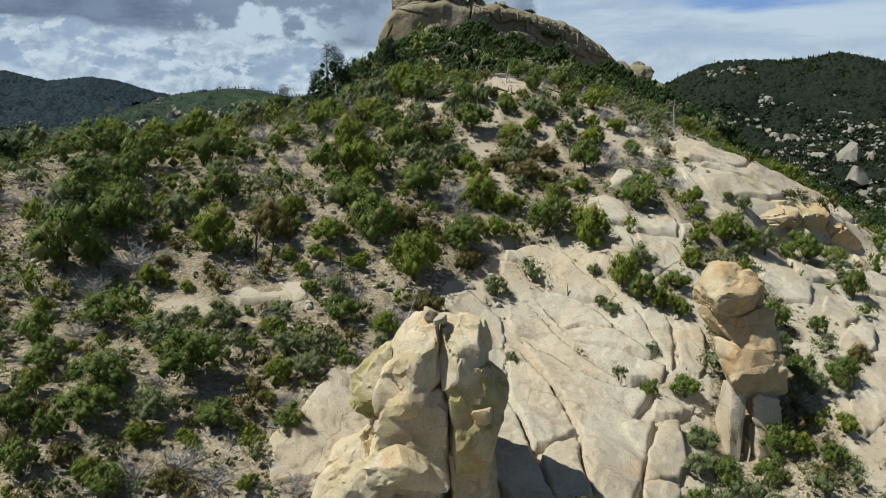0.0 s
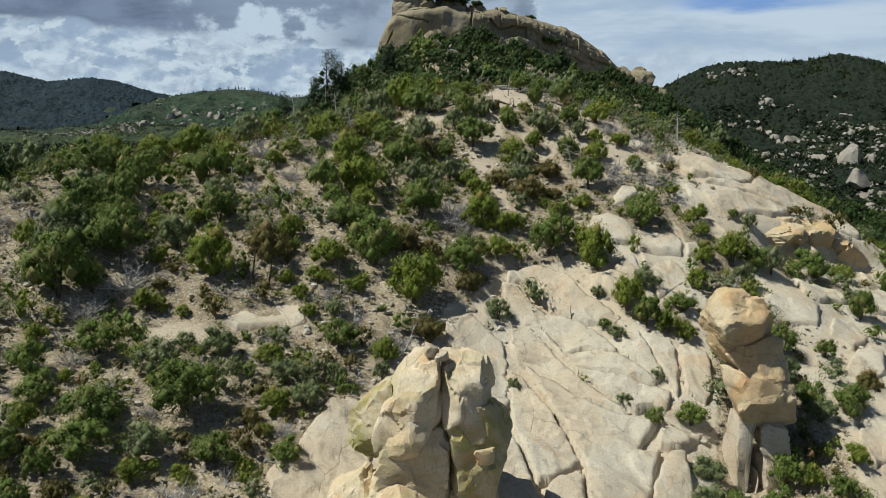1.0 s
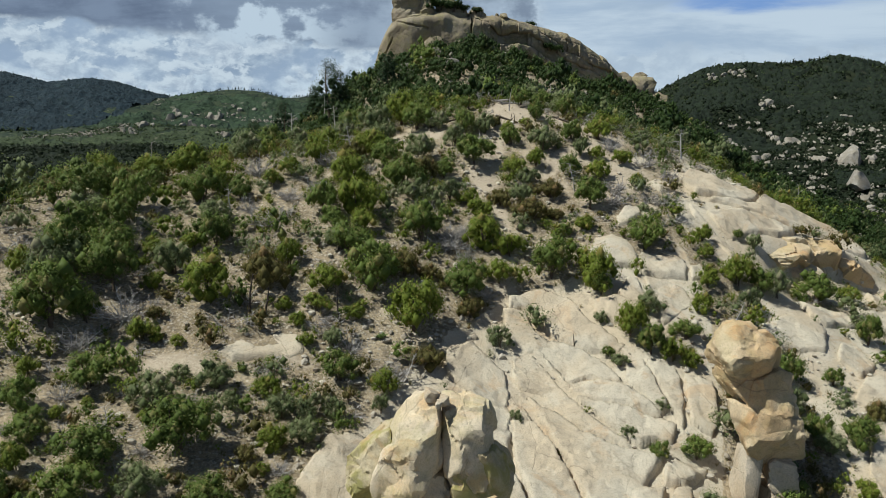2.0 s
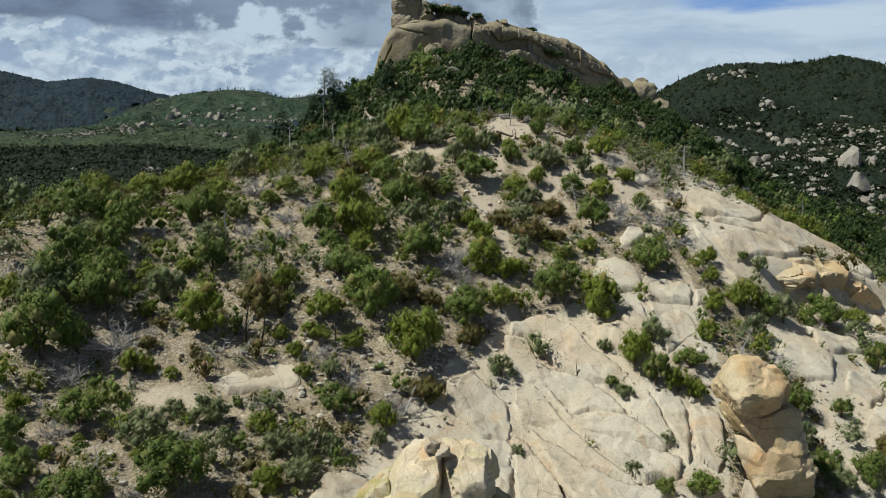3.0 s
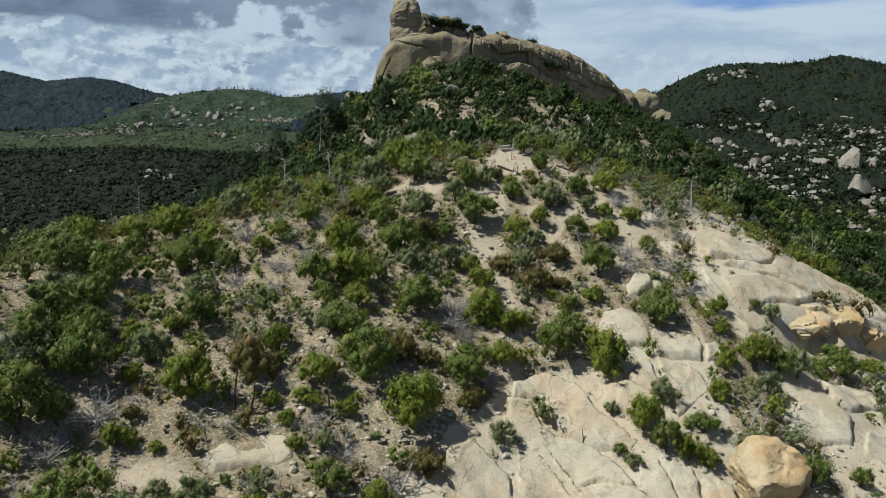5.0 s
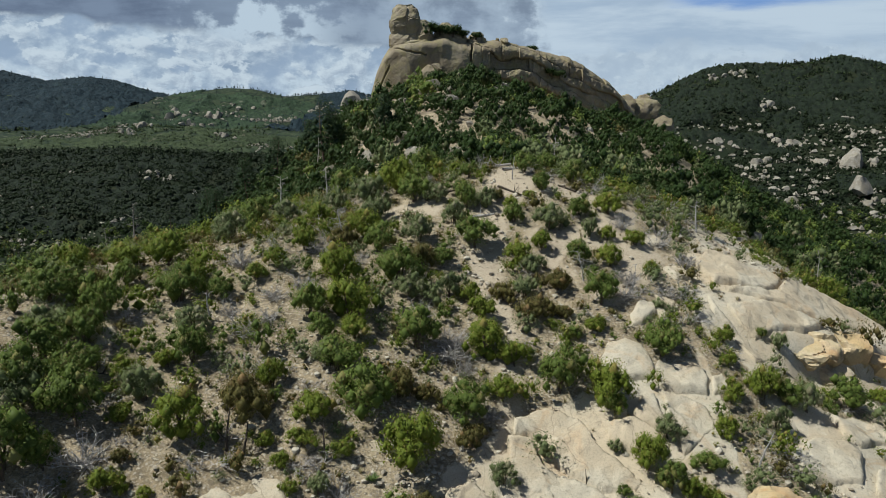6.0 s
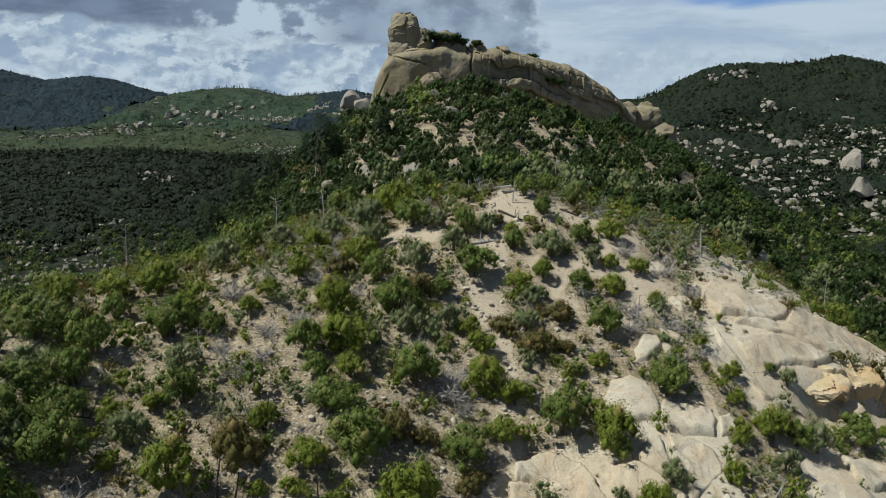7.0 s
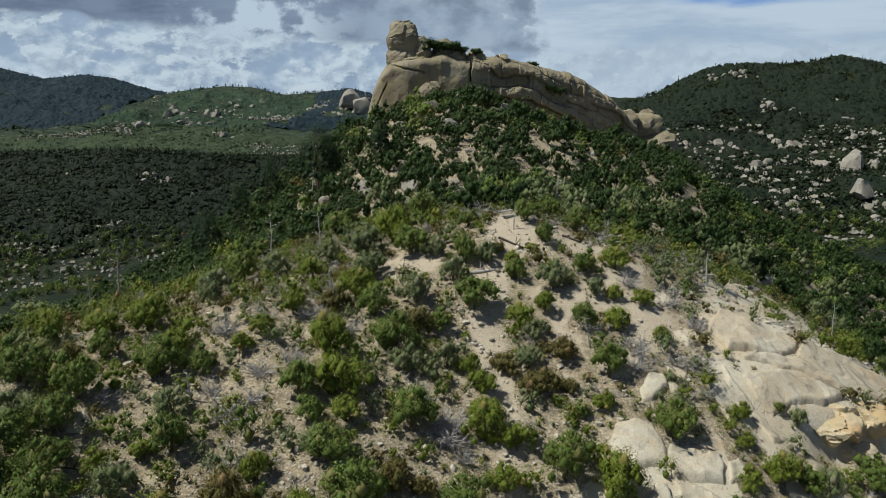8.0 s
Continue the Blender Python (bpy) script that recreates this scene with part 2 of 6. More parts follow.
def leaf_nodes(dark, bright, dry=None):
    def make(n, t):
        o = n("ShaderNodeObjectInfo").outputs["Random"]
        r = n("ShaderNodeNewGeometry").outputs["Random Per Island"]
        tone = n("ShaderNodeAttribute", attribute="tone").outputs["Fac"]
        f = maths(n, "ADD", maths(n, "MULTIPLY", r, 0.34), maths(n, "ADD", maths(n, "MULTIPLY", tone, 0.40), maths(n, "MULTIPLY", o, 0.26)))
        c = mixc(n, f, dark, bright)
        if dry:
            c = mixc(n, smooth(n, r, 0.86, 0.92), c, dry)
        p = finish(n, t, c, 0.62)
        tr = n("ShaderNodeBsdfTranslucent", ins={"Color": c})
        m = n("ShaderNodeMixShader", ins={0: 0.32, 1: p.outputs[0], 2: tr.outputs[0]})
        out = [k for k in t.nodes if k.bl_idname == "ShaderNodeOutputMaterial"][0]
        t.links.new(m.outputs[0], out.inputs[0])

    return make


LEAF_OAK = material("oak_leaf", leaf_nodes((0.050, 0.080, 0.014), (0.222, 0.292, 0.062), (0.25, 0.23, 0.08)))
LEAF_MANZ = material("manzanita_leaf", leaf_nodes((0.074, 0.110, 0.012), (0.26, 0.310, 0.044), (0.29, 0.24, 0.07)))
LEAF_SILVER = material("silverleaf", leaf_nodes((0.078, 0.104, 0.036), (0.26, 0.30, 0.135), (0.30, 0.28, 0.17)))
# live oak green, taken darker to carry passing cloud shade on far slopes
LEAF_LIVE = material("shade_darkened_oak_leaf", leaf_nodes((0.014, 0.030, 0.006), (0.050, 0.088, 0.018), (0.07, 0.085, 0.03)))
# far leaf darkened to paint the cloud shadow on the ranges
LEAF_FAR = material("cloud_shaded_leaf", leaf_nodes((0.010, 0.019, 0.008), (0.030, 0.046, 0.017)))
LEAF_OLIVE = material("olive_brown_leaf", leaf_nodes((0.062, 0.060, 0.016), (0.21, 0.180, 0.055), (0.27, 0.18, 0.08)))
LEAF_PINE = material("pine_needles", leaf_nodes((0.016, 0.034, 0.014), (0.048, 0.082, 0.028)))
# bush colour raised to paint the sunlit band of the middle ridge
LEAF_SUNLIT = material("sunlit_scrub_leaf", leaf_nodes((0.030, 0.052, 0.018), (0.105, 0.140, 0.050)))
LEAF_GRASS = material("dry_grass", leaf_nodes((0.25, 0.22, 0.11), (0.42, 0.37, 0.22)))
LEAF_AGAVE = material("agave_leaf", leaf_nodes((0.08, 0.13, 0.04), (0.20, 0.26, 0.08)))


def canopy_nodes(dark, bright, dry, patch):
    """Closed woods: crown-to-crown variation, leaf clumps and dry or stony flecks."""
    def make(n, t):
        v = place(n)
        crowns = n("ShaderNodeTexVoronoi", ins={"Vector": v, "Scale": patch, "Randomness": 1.0}).outputs["Color"]
        clump = noise_tex(n, v, patch * 3.5, 6, 0.72)
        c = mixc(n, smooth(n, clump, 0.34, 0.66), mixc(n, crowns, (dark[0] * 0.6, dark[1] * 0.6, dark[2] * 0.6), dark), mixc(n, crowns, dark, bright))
        c = mixc(n, smooth(n, noise_tex(n, v, patch * 0.35, 5, 0.6), 0.60, 0.70, 0.0, 0.7), c, dry)
        finish(n, t, c, 0.85, clump, 1.0, 1.2 / (patch * 4))

    return make


# near-black canopy: cloud shadow over the mountain and near ridge is in the colour
WOODS = material("cloud_shaded_woods", canopy_nodes((0.008, 0.015, 0.009), (0.024, 0.038, 0.017), (0.036, 0.036, 0.024), 0.30))
# lighter canopy: sun on the middle ridge is in the colour
WOODS_SUNLIT = material("sunlit_scrub_woods", canopy_nodes((0.036, 0.054, 0.025), (0.096, 0.126, 0.058), (0.17, 0.155, 0.115), 0.13))
# valley canopy lightened to hold the sunlight lying on it
WOODS_LIT_VALLEY = material("sunlit_valley_woods", canopy_nodes((0.020, 0.034, 0.010), (0.066, 0.092, 0.026), (0.11, 0.095, 0.06), 0.45))
# brighter green paints the patch of sun on one far hill
WOODS_LIT_HILL = material("sunlit_hill_woods", canopy_nodes((0.026, 0.050, 0.028), (0.070, 0.112, 0.055), (0.16, 0.16, 0.12), 0.07))
# blue in these two far greens paints distance haze and cloud shade
WOODS_BLUE = material("haze_tinted_woods", canopy_nodes((0.012, 0.027, 0.038), (0.026, 0.050, 0.066), (0.024, 0.044, 0.040), 0.07))
NEEDLES_BLUE = material("haze_tinted_needles", leaf_nodes((0.012, 0.026, 0.030), (0.032, 0.060, 0.060)))


def bark_nodes(a, b):
    def make(n, t):
        v = place(n)
        f = noise_tex(n, v, 9.0, 5, 0.65)
        r = n("ShaderNodeNewGeometry").outputs["Random Per Island"]
        c = mixc(n, smooth(n, maths(n, "ADD", maths(n, "MULTIPLY", f, 0.6), maths(n, "MULTIPLY", r, 0.4)), 0.30, 0.70), a, b)
        finish(n, t, c, 0.9, f, 0.6, 0.03)

    return make


BARK = material("brown_bark", bark_nodes((0.05, 0.038, 0.028), (0.14, 0.105, 0.08)))
DEAD_WOOD = material("weathered_grey_wood", bark_nodes((0.25, 0.23, 0.215), (0.48, 0.455, 0.435)))
SNAG_WOOD = material("dull_grey_snag_wood", bark_nodes((0.12, 0.11, 0.10), (0.30, 0.28, 0.265)))
CHAR = material("charred_wood", bark_nodes((0.022, 0.018, 0.016), (0.10, 0.08, 0.065)))


def stone_nodes(n, t):
    r = n("ShaderNodeNewGeometry").outputs["Random Per Island"]
    f = noise_tex(n, place(n), 9.0, 5, 0.7)
    c = mixc(n, r, (0.26, 0.22, 0.17), (0.58, 0.53, 0.44))
    finish(n, t, mixc(n, smooth(n, f, 0.45, 0.7, 0.0, 0.5), c, (0.20, 0.17, 0.14)), 0.9, f, 0.5, 0.03)


STONE = material("loose_stone", stone_nodes)

# ---- noise and land ----
PERM = np.random.RandomState(7).permutation(512)
VALUE = np.random.RandomState(8).rand(512) * 2 - 1


def vnoise(x, y):
    xi, yi = np.floor(x).astype(int), np.floor(y).astype(int)
    fx, fy = x - xi, y - yi
    ux, uy = fx * fx * (3 - 2 * fx), fy * fy * (3 - 2 * fy)

    def at(i, j):
        return VALUE[(PERM[(PERM[i & 511] + j) & 511])]

    a = at(xi, yi) * (1 - ux) + at(xi + 1, yi) * ux
    b = at(xi, yi + 1) * (1 - ux) + at(xi + 1, yi + 1) * ux
    return a * (1 - uy) + b * uy


def fbm(x, y, scale, octaves=4, gain=0.5):
    out, amp = 0.0, 1.0
    for k in range(octaves):
        out = out + amp * vnoise(x / scale + 17.3 * k, y / scale - 9.1 * k)
        amp, scale = amp * gain, scale * 0.5
    return out


# heights of the spur, on cross-sections from south to north
SEC_X = [-50, -26, -14, -5, 4, 12, 20, 30, 50]
SEC_Y = [12, 24, 32, 40, 50, 60, 72, 86, 104, 130]
SECTIONS = [
    [-20.2, -16.0, -16.1, -16.5, -17.7, -19.6, -21.0, -23.1, -30.0],
    [-17.0, -10.6, -11.6, -13.0, -14.2, -16.0, -16.4, -18.4, -27.6],
    [-15.5, -7.6, -9.1, -10.3, -12.0, -12.9, -13.0, -15.4, -26.3],
    [-15.0, -4.5, -5.8, -6.7, -8.1, -8.5, -10.6, -13.4, -24.4],
    [-16.4, -4.6, -2.7, -3.0, -3.7, -3.6, -5.1, -9.8, -22.8],
    [-19.5, -7.0, -2.6, -0.8, 0.9, -0.5, -3.4, -9.0, -22.5],
    [-23.9, -10.1, -3.6, -0.5, 0.1, -0.5, -2.5, -8.3, -22.9],
    [-26.5, -10.9, -3.5, 0.5, 1.5, -0.3, -2.8, -6.6, -19.6],
    [-26.2, -9.2, -0.4, 4.7, 6.0, 4.3, 1.6, -1.6, -14.6],
    [-22.0, -6.0, 3.2, 7.8, 8.6, 5.6, 2.8, 1.0, -10.6],
]


def hermite(knots, q):
    """Index and weights of a smooth curve through uneven knots."""
    k = np.asarray(knots, float)
    q = np.clip(q, k[0], k[-1])
    i = np.clip(np.searchsorted(k, q, side="right") - 1, 0, len(k) - 2)
    h = k[i + 1] - k[i]
    t = (q - k[i]) / h
    return i, t, h


def curve_at(knots, rows, q):
    """rows: (len(knots), n) values; q: (n,). One value for each column."""
    k = np.asarray(knots, float)
    slope = np.zeros_like(rows)
    slope[1:-1] = (rows[2:] - rows[:-2]) / (k[2:] - k[:-2])[:, None]
    slope[0], slope[-1] = (rows[1] - rows[0]) / (k[1] - k[0]), (rows[-1] - rows[-2]) / (k[-1] - k[-2])
    i, t, h = hermite(knots, q)
    c = np.arange(rows.shape[1])
    a, b, ma, mb = rows[i, c], rows[i + 1, c], slope[i, c] * h, slope[i + 1, c] * h
    return (2 * t**3 - 3 * t**2 + 1) * a + (t**3 - 2 * t**2 + t) * ma + (3 * t**2 - 2 * t**3) * b + (t**3 - t**2) * mb


def spur(x, y):
    table = np.array(SECTIONS, float)
    cols = [curve_at(SEC_X, np.repeat(row[:, None], len(x), 1), x) for row in table]
    z = curve_at(SEC_Y, np.array(cols), y)
    out = np.maximum(np.abs(x) - 50, 0) * 0.45 + np.maximum(12 - y, 0) * 0.6 + np.maximum(y - 130, 0) * 0.22
    return z - out


# the ranges: slope of the brow, its width, slope of the flank, crest as (x, y, z)
RANGES = [
    (0.46, 70, 0.19, [(60, 1100, -90), (150, 885, -62), (182, 880, -36), (208, 880, -18), (245, 880, 1), (290, 880, 15), (315, 880, 29), (327, 880, 32), (398, 880, 34), (423, 880, 37), (455, 880, 40), (506, 880, 32), (578, 880, 37), (700, 860, 30), (1100, 700, 40)]),
    (0.26, 120, 0.20, [(-2600, 2300, 150), (-1661, 2500, 60), (-1438, 2500, 64), (-1342, 2500, 37), (-1286, 2500, 30), (-1153, 2500, 45), (-1088, 2500, 34), (-1026, 2500, -9), (-952, 2500, -17), (-836, 2500, -2), (-719, 2500, 14), (-621, 2500, 10), (-522, 2500, -15), (-455, 2500, -11), (-364, 2500, -7), (-307, 2500, -2), (-250, 2500, -35), (-115, 2500, -68), (400, 2600, -40)]),
    (0.20, 60, 0.13, [(-1500, 1150, -95), (-775, 1150, -74), (-671, 1150, -67), (-555, 1150, -55), (-478, 1150, -44), (-410, 1150, -47), (-325, 1150, -53), (-242, 1150, -65), (-150, 1150, -84), (-70, 1150, -103)]),
    (0.22, 50, 0.13, [(-900, 600, -45), (-420, 640, -48), (-373, 640, -47), (-309, 640, -45), (-253, 640, -43), (-215, 640, -46), (-181, 640, -49), (-117, 640, -50), (-77, 640, -64), (-20, 640, -84)]),
]


def land(x, y):
    """The height of the bare ground at x, y (arrays)."""
    x, y = np.asarray(x, float), np.asarray(y, float)
    shape = x.shape
    x, y = x.ravel(), y.ravel()
    far = np.full(x.shape, -80.0) + np.clip((x - 20) * 0.12, 0, 22)
    crest_d = np.full(x.shape, 1e9)
    for steep, brow, slope, pts in RANGES:
        best = np.full(x.shape, -1e9)
        for (ax, ay, az), (bx, by, bz) in zip(pts, pts[1:]):
            dx, dy = bx - ax, by - ay
            t = np.clip(((x - ax) * dx + (y - ay) * dy) / (dx * dx + dy * dy), 0, 1)
            d = np.hypot(x - ax - t * dx, y - ay - t * dy)
            crest_d = np.minimum(crest_d, d)
            best = np.maximum(best, az + t * (bz - az) - steep * np.minimum(np.sqrt(d * d + 100) - 10, brow) - slope * np.maximum(d - brow, 0))
        far = np.logaddexp(far / 6, best / 6) * 6
    dist = np.hypot(x, y - 60)
    rough = np.clip((dist - 140) / 700, 0, 1)
    ribs = 1 - 2.2 * np.abs(fbm(x, y, 190, 4, 0.55))
    far = far + rough * (fbm(x, y, 140, 4) * 3 - 2 + np.clip(crest_d / 160, 0, 1) * (ribs * 13 - 6))
    dip = 1.3 * np.exp(-((x - 12.8) ** 2) / 4.5 - (y - 28.8) ** 2 / 5.0)
    brink = np.interp(x, [18, 20, 23, 26, 29], [45.6, 45.9, 47.0, 47.8, 48.6])
    drop = 1.5 * np.clip((x - 18.6) / 2.0, 0, 1) * np.clip((30 - x) / 3.0, 0, 1) * np.clip((brink - y) / 0.7, 0, 1) * np.clip((y - 40.5) / 4.5, 0, 1)
    near = spur(x, y) - dip - drop + 0.32 * fbm(x, y, 5.0, 4) * np.clip((dist) / 10, 0, 1)
    z = np.logaddexp(near / 3, far / 3) * 3
    return z.reshape(shape)


def land_at(x, y):
    return float(land(np.array([x]), np.array([y]))[0])


def bare_rock(x, y):
    """1 on the granite apron, 0 on soil: bounded to the west by a slanting line."""
    west = np.interp(y, [14, 24, 30, 36, 39.5, 41, 43, 47, 52, 58, 62, 66], [-5, -4.5, -3.5, 0.0, 3.5, 7.0, 13.0, 14.8, 15.5, 17.5, 22.0, 27.0])
    gully = np.interp(y, [20, 25, 31, 37, 41, 45, 47], [13.0, 13.4, 14.3, 15.0, 15.2, 14.4, 13.8])
    half = np.interp(y, [20, 28, 33, 37, 41, 46, 48], [3.6, 2.8, 2.0, 1.4, 1.3, 0.8, 0.0])
    brush = np.clip((half - np.abs(x - gully)) / 0.6 + 0.5, 0, 1)
    ledge = np.clip((0.9 - np.hypot((x - 20.5) / 3.0, (y - 43.4) / 0.9)) / 0.5 + 0.5, 0, 1)
    return np.clip((x - west) / 1.2 + 0.5, 0, 1) * np.clip((64 - y) / 3, 0, 1) * (1 - brush) * (1 - ledge)


def pale_sand(x, y):
    """Worn gullies of pale grit on the nose of the knoll."""
    cx = np.interp(y, [38, 44, 48, 54, 58, 61], [3.2, 3.4, 2.6, 3.0, 4.8, 5.2])
    w = np.interp(y, [38, 44, 48, 54, 58, 61, 63], [0.5, 0.7, 1.0, 1.1, 1.9, 1.3, 0.0])
    a = np.clip((w - np.abs(x - cx)) / 0.8 + 0.5, 0, 1) * (y > 37) * (y < 63)
    b = np.clip((1.6 - np.hypot((x + 2.2) / 1.6, (y - 55.8) / 0.9)) / 0.7 + 0.3, 0, 1)
    c = np.clip((0.7 - np.hypot((x + 6.6) / 1.7, (y - 33.2) / 0.8)) / 0.6 + 0.2, 0, 0.7)
    d = np.clip((1.2 - np.hypot((x + 11.5) / 2.0, (y - 32.0) / 0.9)) / 0.7, 0, 0.7)
    e = np.clip((1 - np.hypot((x - 9.6) / 5.2, (y - 53) / 8.5)) / 0.3, 0, 1) * np.clip(0.42 + 1.7 * fbm(x, y, 2.4, 2), 0, 0.85)
    return np.clip(np.maximum.reduce([a, b, c, d, e]), 0, 1)


def axis_steps(parts):
    out = [parts[0][0]]
    for lo, hi, a, b in parts:
        s, x = a, out[-1]
        grow = b / a
        k = max(2, int(round((hi - lo) / ((a + b) / 2)))) if abs(grow - 1) < 0.01 else max(2, int(round(math.log(grow) / math.log(1 + (b - a) / (hi - lo)))))
        w = np.geomspace(a, b, k)
        w *= (hi - lo) / w.sum()
        out += list(x + np.cumsum(w))
    return np.array(out)


def mesh_of(name, verts, faces, mat, smooth_shade=False, normals=None, tone=None):
    verts, faces = np.asarray(verts, np.float32), np.asarray(faces, np.int32)
    me = bpy.data.meshes.new(name)
    me.vertices.add(len(verts))
    me.vertices.foreach_set("co", verts.ravel())
    me.loops.add(faces.size)
    me.loops.foreach_set("vertex_index", faces.ravel())
    me.polygons.add(len(faces))
    me.polygons.foreach_set("loop_start", np.arange(len(faces), dtype=np.int32) * faces.shape[1])
    me.polygons.foreach_set("use_smooth", np.full(len(faces), smooth_shade))
    me.materials.append(mat)
    me.update(calc_edges=True)
    if normals is not None:
        me.polygons.foreach_set("use_smooth", np.ones(len(faces), bool))
        me.normals_split_custom_set_from_vertices(np.asarray(normals, np.float32))
        me.attributes.new("tone", "FLOAT", "POINT").data.foreach_set("value", np.asarray(tone, np.float32))
    return me


def grid_faces(nx, ny):
    i = np.arange(nx - 1)[None, :] + np.arange(ny - 1)[:, None] * nx
    i = i.ravel()
    return np.stack([i, i + 1, i + 1 + nx, i + nx], 1)


def build_ground():
    xs = axis_steps([(-3200, -60, 110, 1.1), (-60, -24, 1.1, 0.47), (-24, 28, 0.47, 0.47), (28, 60, 0.47, 1.1), (60, 2400, 1.1, 140)])
    ys = axis_steps([(-900, 14, 150, 0.8), (14, 66, 0.47, 0.47), (66, 150, 0.47, 1.8), (150, 4600, 1.8, 130)])
    gx, gy = np.meshgrid(xs, ys)
    z = land(gx, gy)
    sunk = z - 3.0 * np.clip((gy - 1350) / 300, 0, 1) * np.clip((-930 - gx) / 60, 0, 1)
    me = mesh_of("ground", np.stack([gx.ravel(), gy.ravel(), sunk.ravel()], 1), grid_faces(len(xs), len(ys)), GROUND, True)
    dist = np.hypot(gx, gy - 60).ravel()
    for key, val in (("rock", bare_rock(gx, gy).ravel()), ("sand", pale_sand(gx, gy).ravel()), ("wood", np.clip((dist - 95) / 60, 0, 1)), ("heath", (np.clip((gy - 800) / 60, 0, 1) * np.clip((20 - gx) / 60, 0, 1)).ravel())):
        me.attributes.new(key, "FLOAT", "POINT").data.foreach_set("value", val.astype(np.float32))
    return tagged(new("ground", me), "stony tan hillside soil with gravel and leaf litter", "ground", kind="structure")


build_ground()


# ---- parts and rocks ----
def part(name, me, parent, label=""):
    ob = new(name, me)
    ob.parent = parent
    if label:
        tagged(ob, label)
    return ob


def base(name, x, y, z=None, turn=0.0, size=1.0):
    e = new(name)
    e.empty_display_size = 0.2
    e.matrix_world = pose(x, y, land_at(x, y) if z is None else z, 0, 0, turn) @ Matrix.Scale(size, 4)
    return e


def ico(level):
    bm = bmesh.new()
    bmesh.ops.create_icosphere(bm, subdivisions=level, radius=1.0)
    v = np.array([q.co[:] for q in bm.verts])
    f = np.array([[q.index for q in p.verts] for p in bm.faces])
    bm.free()
    return v, f


ICO = {k: ico(k) for k in (1, 2, 3, 4, 5)}


def chips(q, size, seed):
    """Flat chips of broken stone: a random tilt inside each cell."""
    w = Vector(q) * (1.0 / size) + Vector((seed * 3.1, seed * 1.7, seed * 2.3))
    w += 0.25 * noise.noise_vector(w * 1.3)
    dist, spots = noise.voronoi(w)
    c = spots[0]
    r = noise.cell_vector(c * 7.3) - Vector((0.5, 0.5, 0.5))
    k = min(1.0, (dist[1] - dist[0]) * 11.0)
    return (r.dot(w - c) * 1.35 + r.x * 0.26 + 0.05) * size * k - 0.05 * size


def swept_mesh(name, levels, mat, seed, square=3.2, step=0.045, around=110, chip=0.46, grain=0.06, origin=(0, 0, 0), cell=0.9):
    """A rock from its outline at a few heights: (z, west, east, south, north), weathered and chipped."""
    lv = np.array(sorted(levels), float)
    zs = np.arange(lv[0, 0], lv[-1, 0] + step, step)
    n = len(zs)
    side = [np.interp(zs, lv[:, 0], lv[:, k]) for k in range(1, 5)]
    a = np.arange(around) * 2 * math.pi / around
    ca, sa = np.cos(a), np.sin(a)
    k = (np.abs(ca) ** square + np.abs(sa) ** square) ** (-1 / square)
    cx, cy = (side[0] + side[1]) / 2, (side[2] + side[3]) / 2
    hx, hy = (side[1] - side[0]) / 2, (side[3] - side[2]) / 2
    x = cx[:, None] + hx[:, None] * (ca * k)[None]
    y = cy[:, None] + hy[:, None] * (sa * k)[None]
    z = np.repeat(zs[:, None], around, 1)
    v = np.stack([x, y, z], 2).reshape(-1, 3)
    out = np.stack([np.repeat((ca * 1.0)[None], n, 0), np.repeat(sa[None], n, 0), np.zeros((n, around))], 2).reshape(-1, 3)
    d = np.array([chips(q, cell, seed) * chip + chips(q, cell * 0.4, seed + 5) * chip * 0.4 + noise.fractal(Vector(q * 2.2), 0.7, 2.1, 5) * grain for q in v])
    v = v + out * d[:, None]
    v[:, 2] += d * 0.3
    top, low = v[-around:].mean(0) + (0, 0, 0.05), v[:around].mean(0) - (0, 0, 0.03)
    f = [(i * around + j, i * around + (j + 1) % around, (i + 1) * around + (j + 1) % around, (i + 1) * around + j) for i in range(n - 1) for j in range(around)]
    tri = [(f0[0], f0[1], f0[2]) for f0 in f] + [(f0[0], f0[2], f0[3]) for f0 in f]
    m = len(v)
    tri += [((n - 1) * around + j, (n - 1) * around + (j + 1) % around, m) for j in range(around)] + [((j + 1) % around, j, m + 1) for j in range(around)]
    v = np.concatenate([v, [top, low]]) - np.array(origin)
    me = mesh_of(name, v, tri, mat, True)
    me.set_sharp_from_angle(angle=radians(22))
    return me


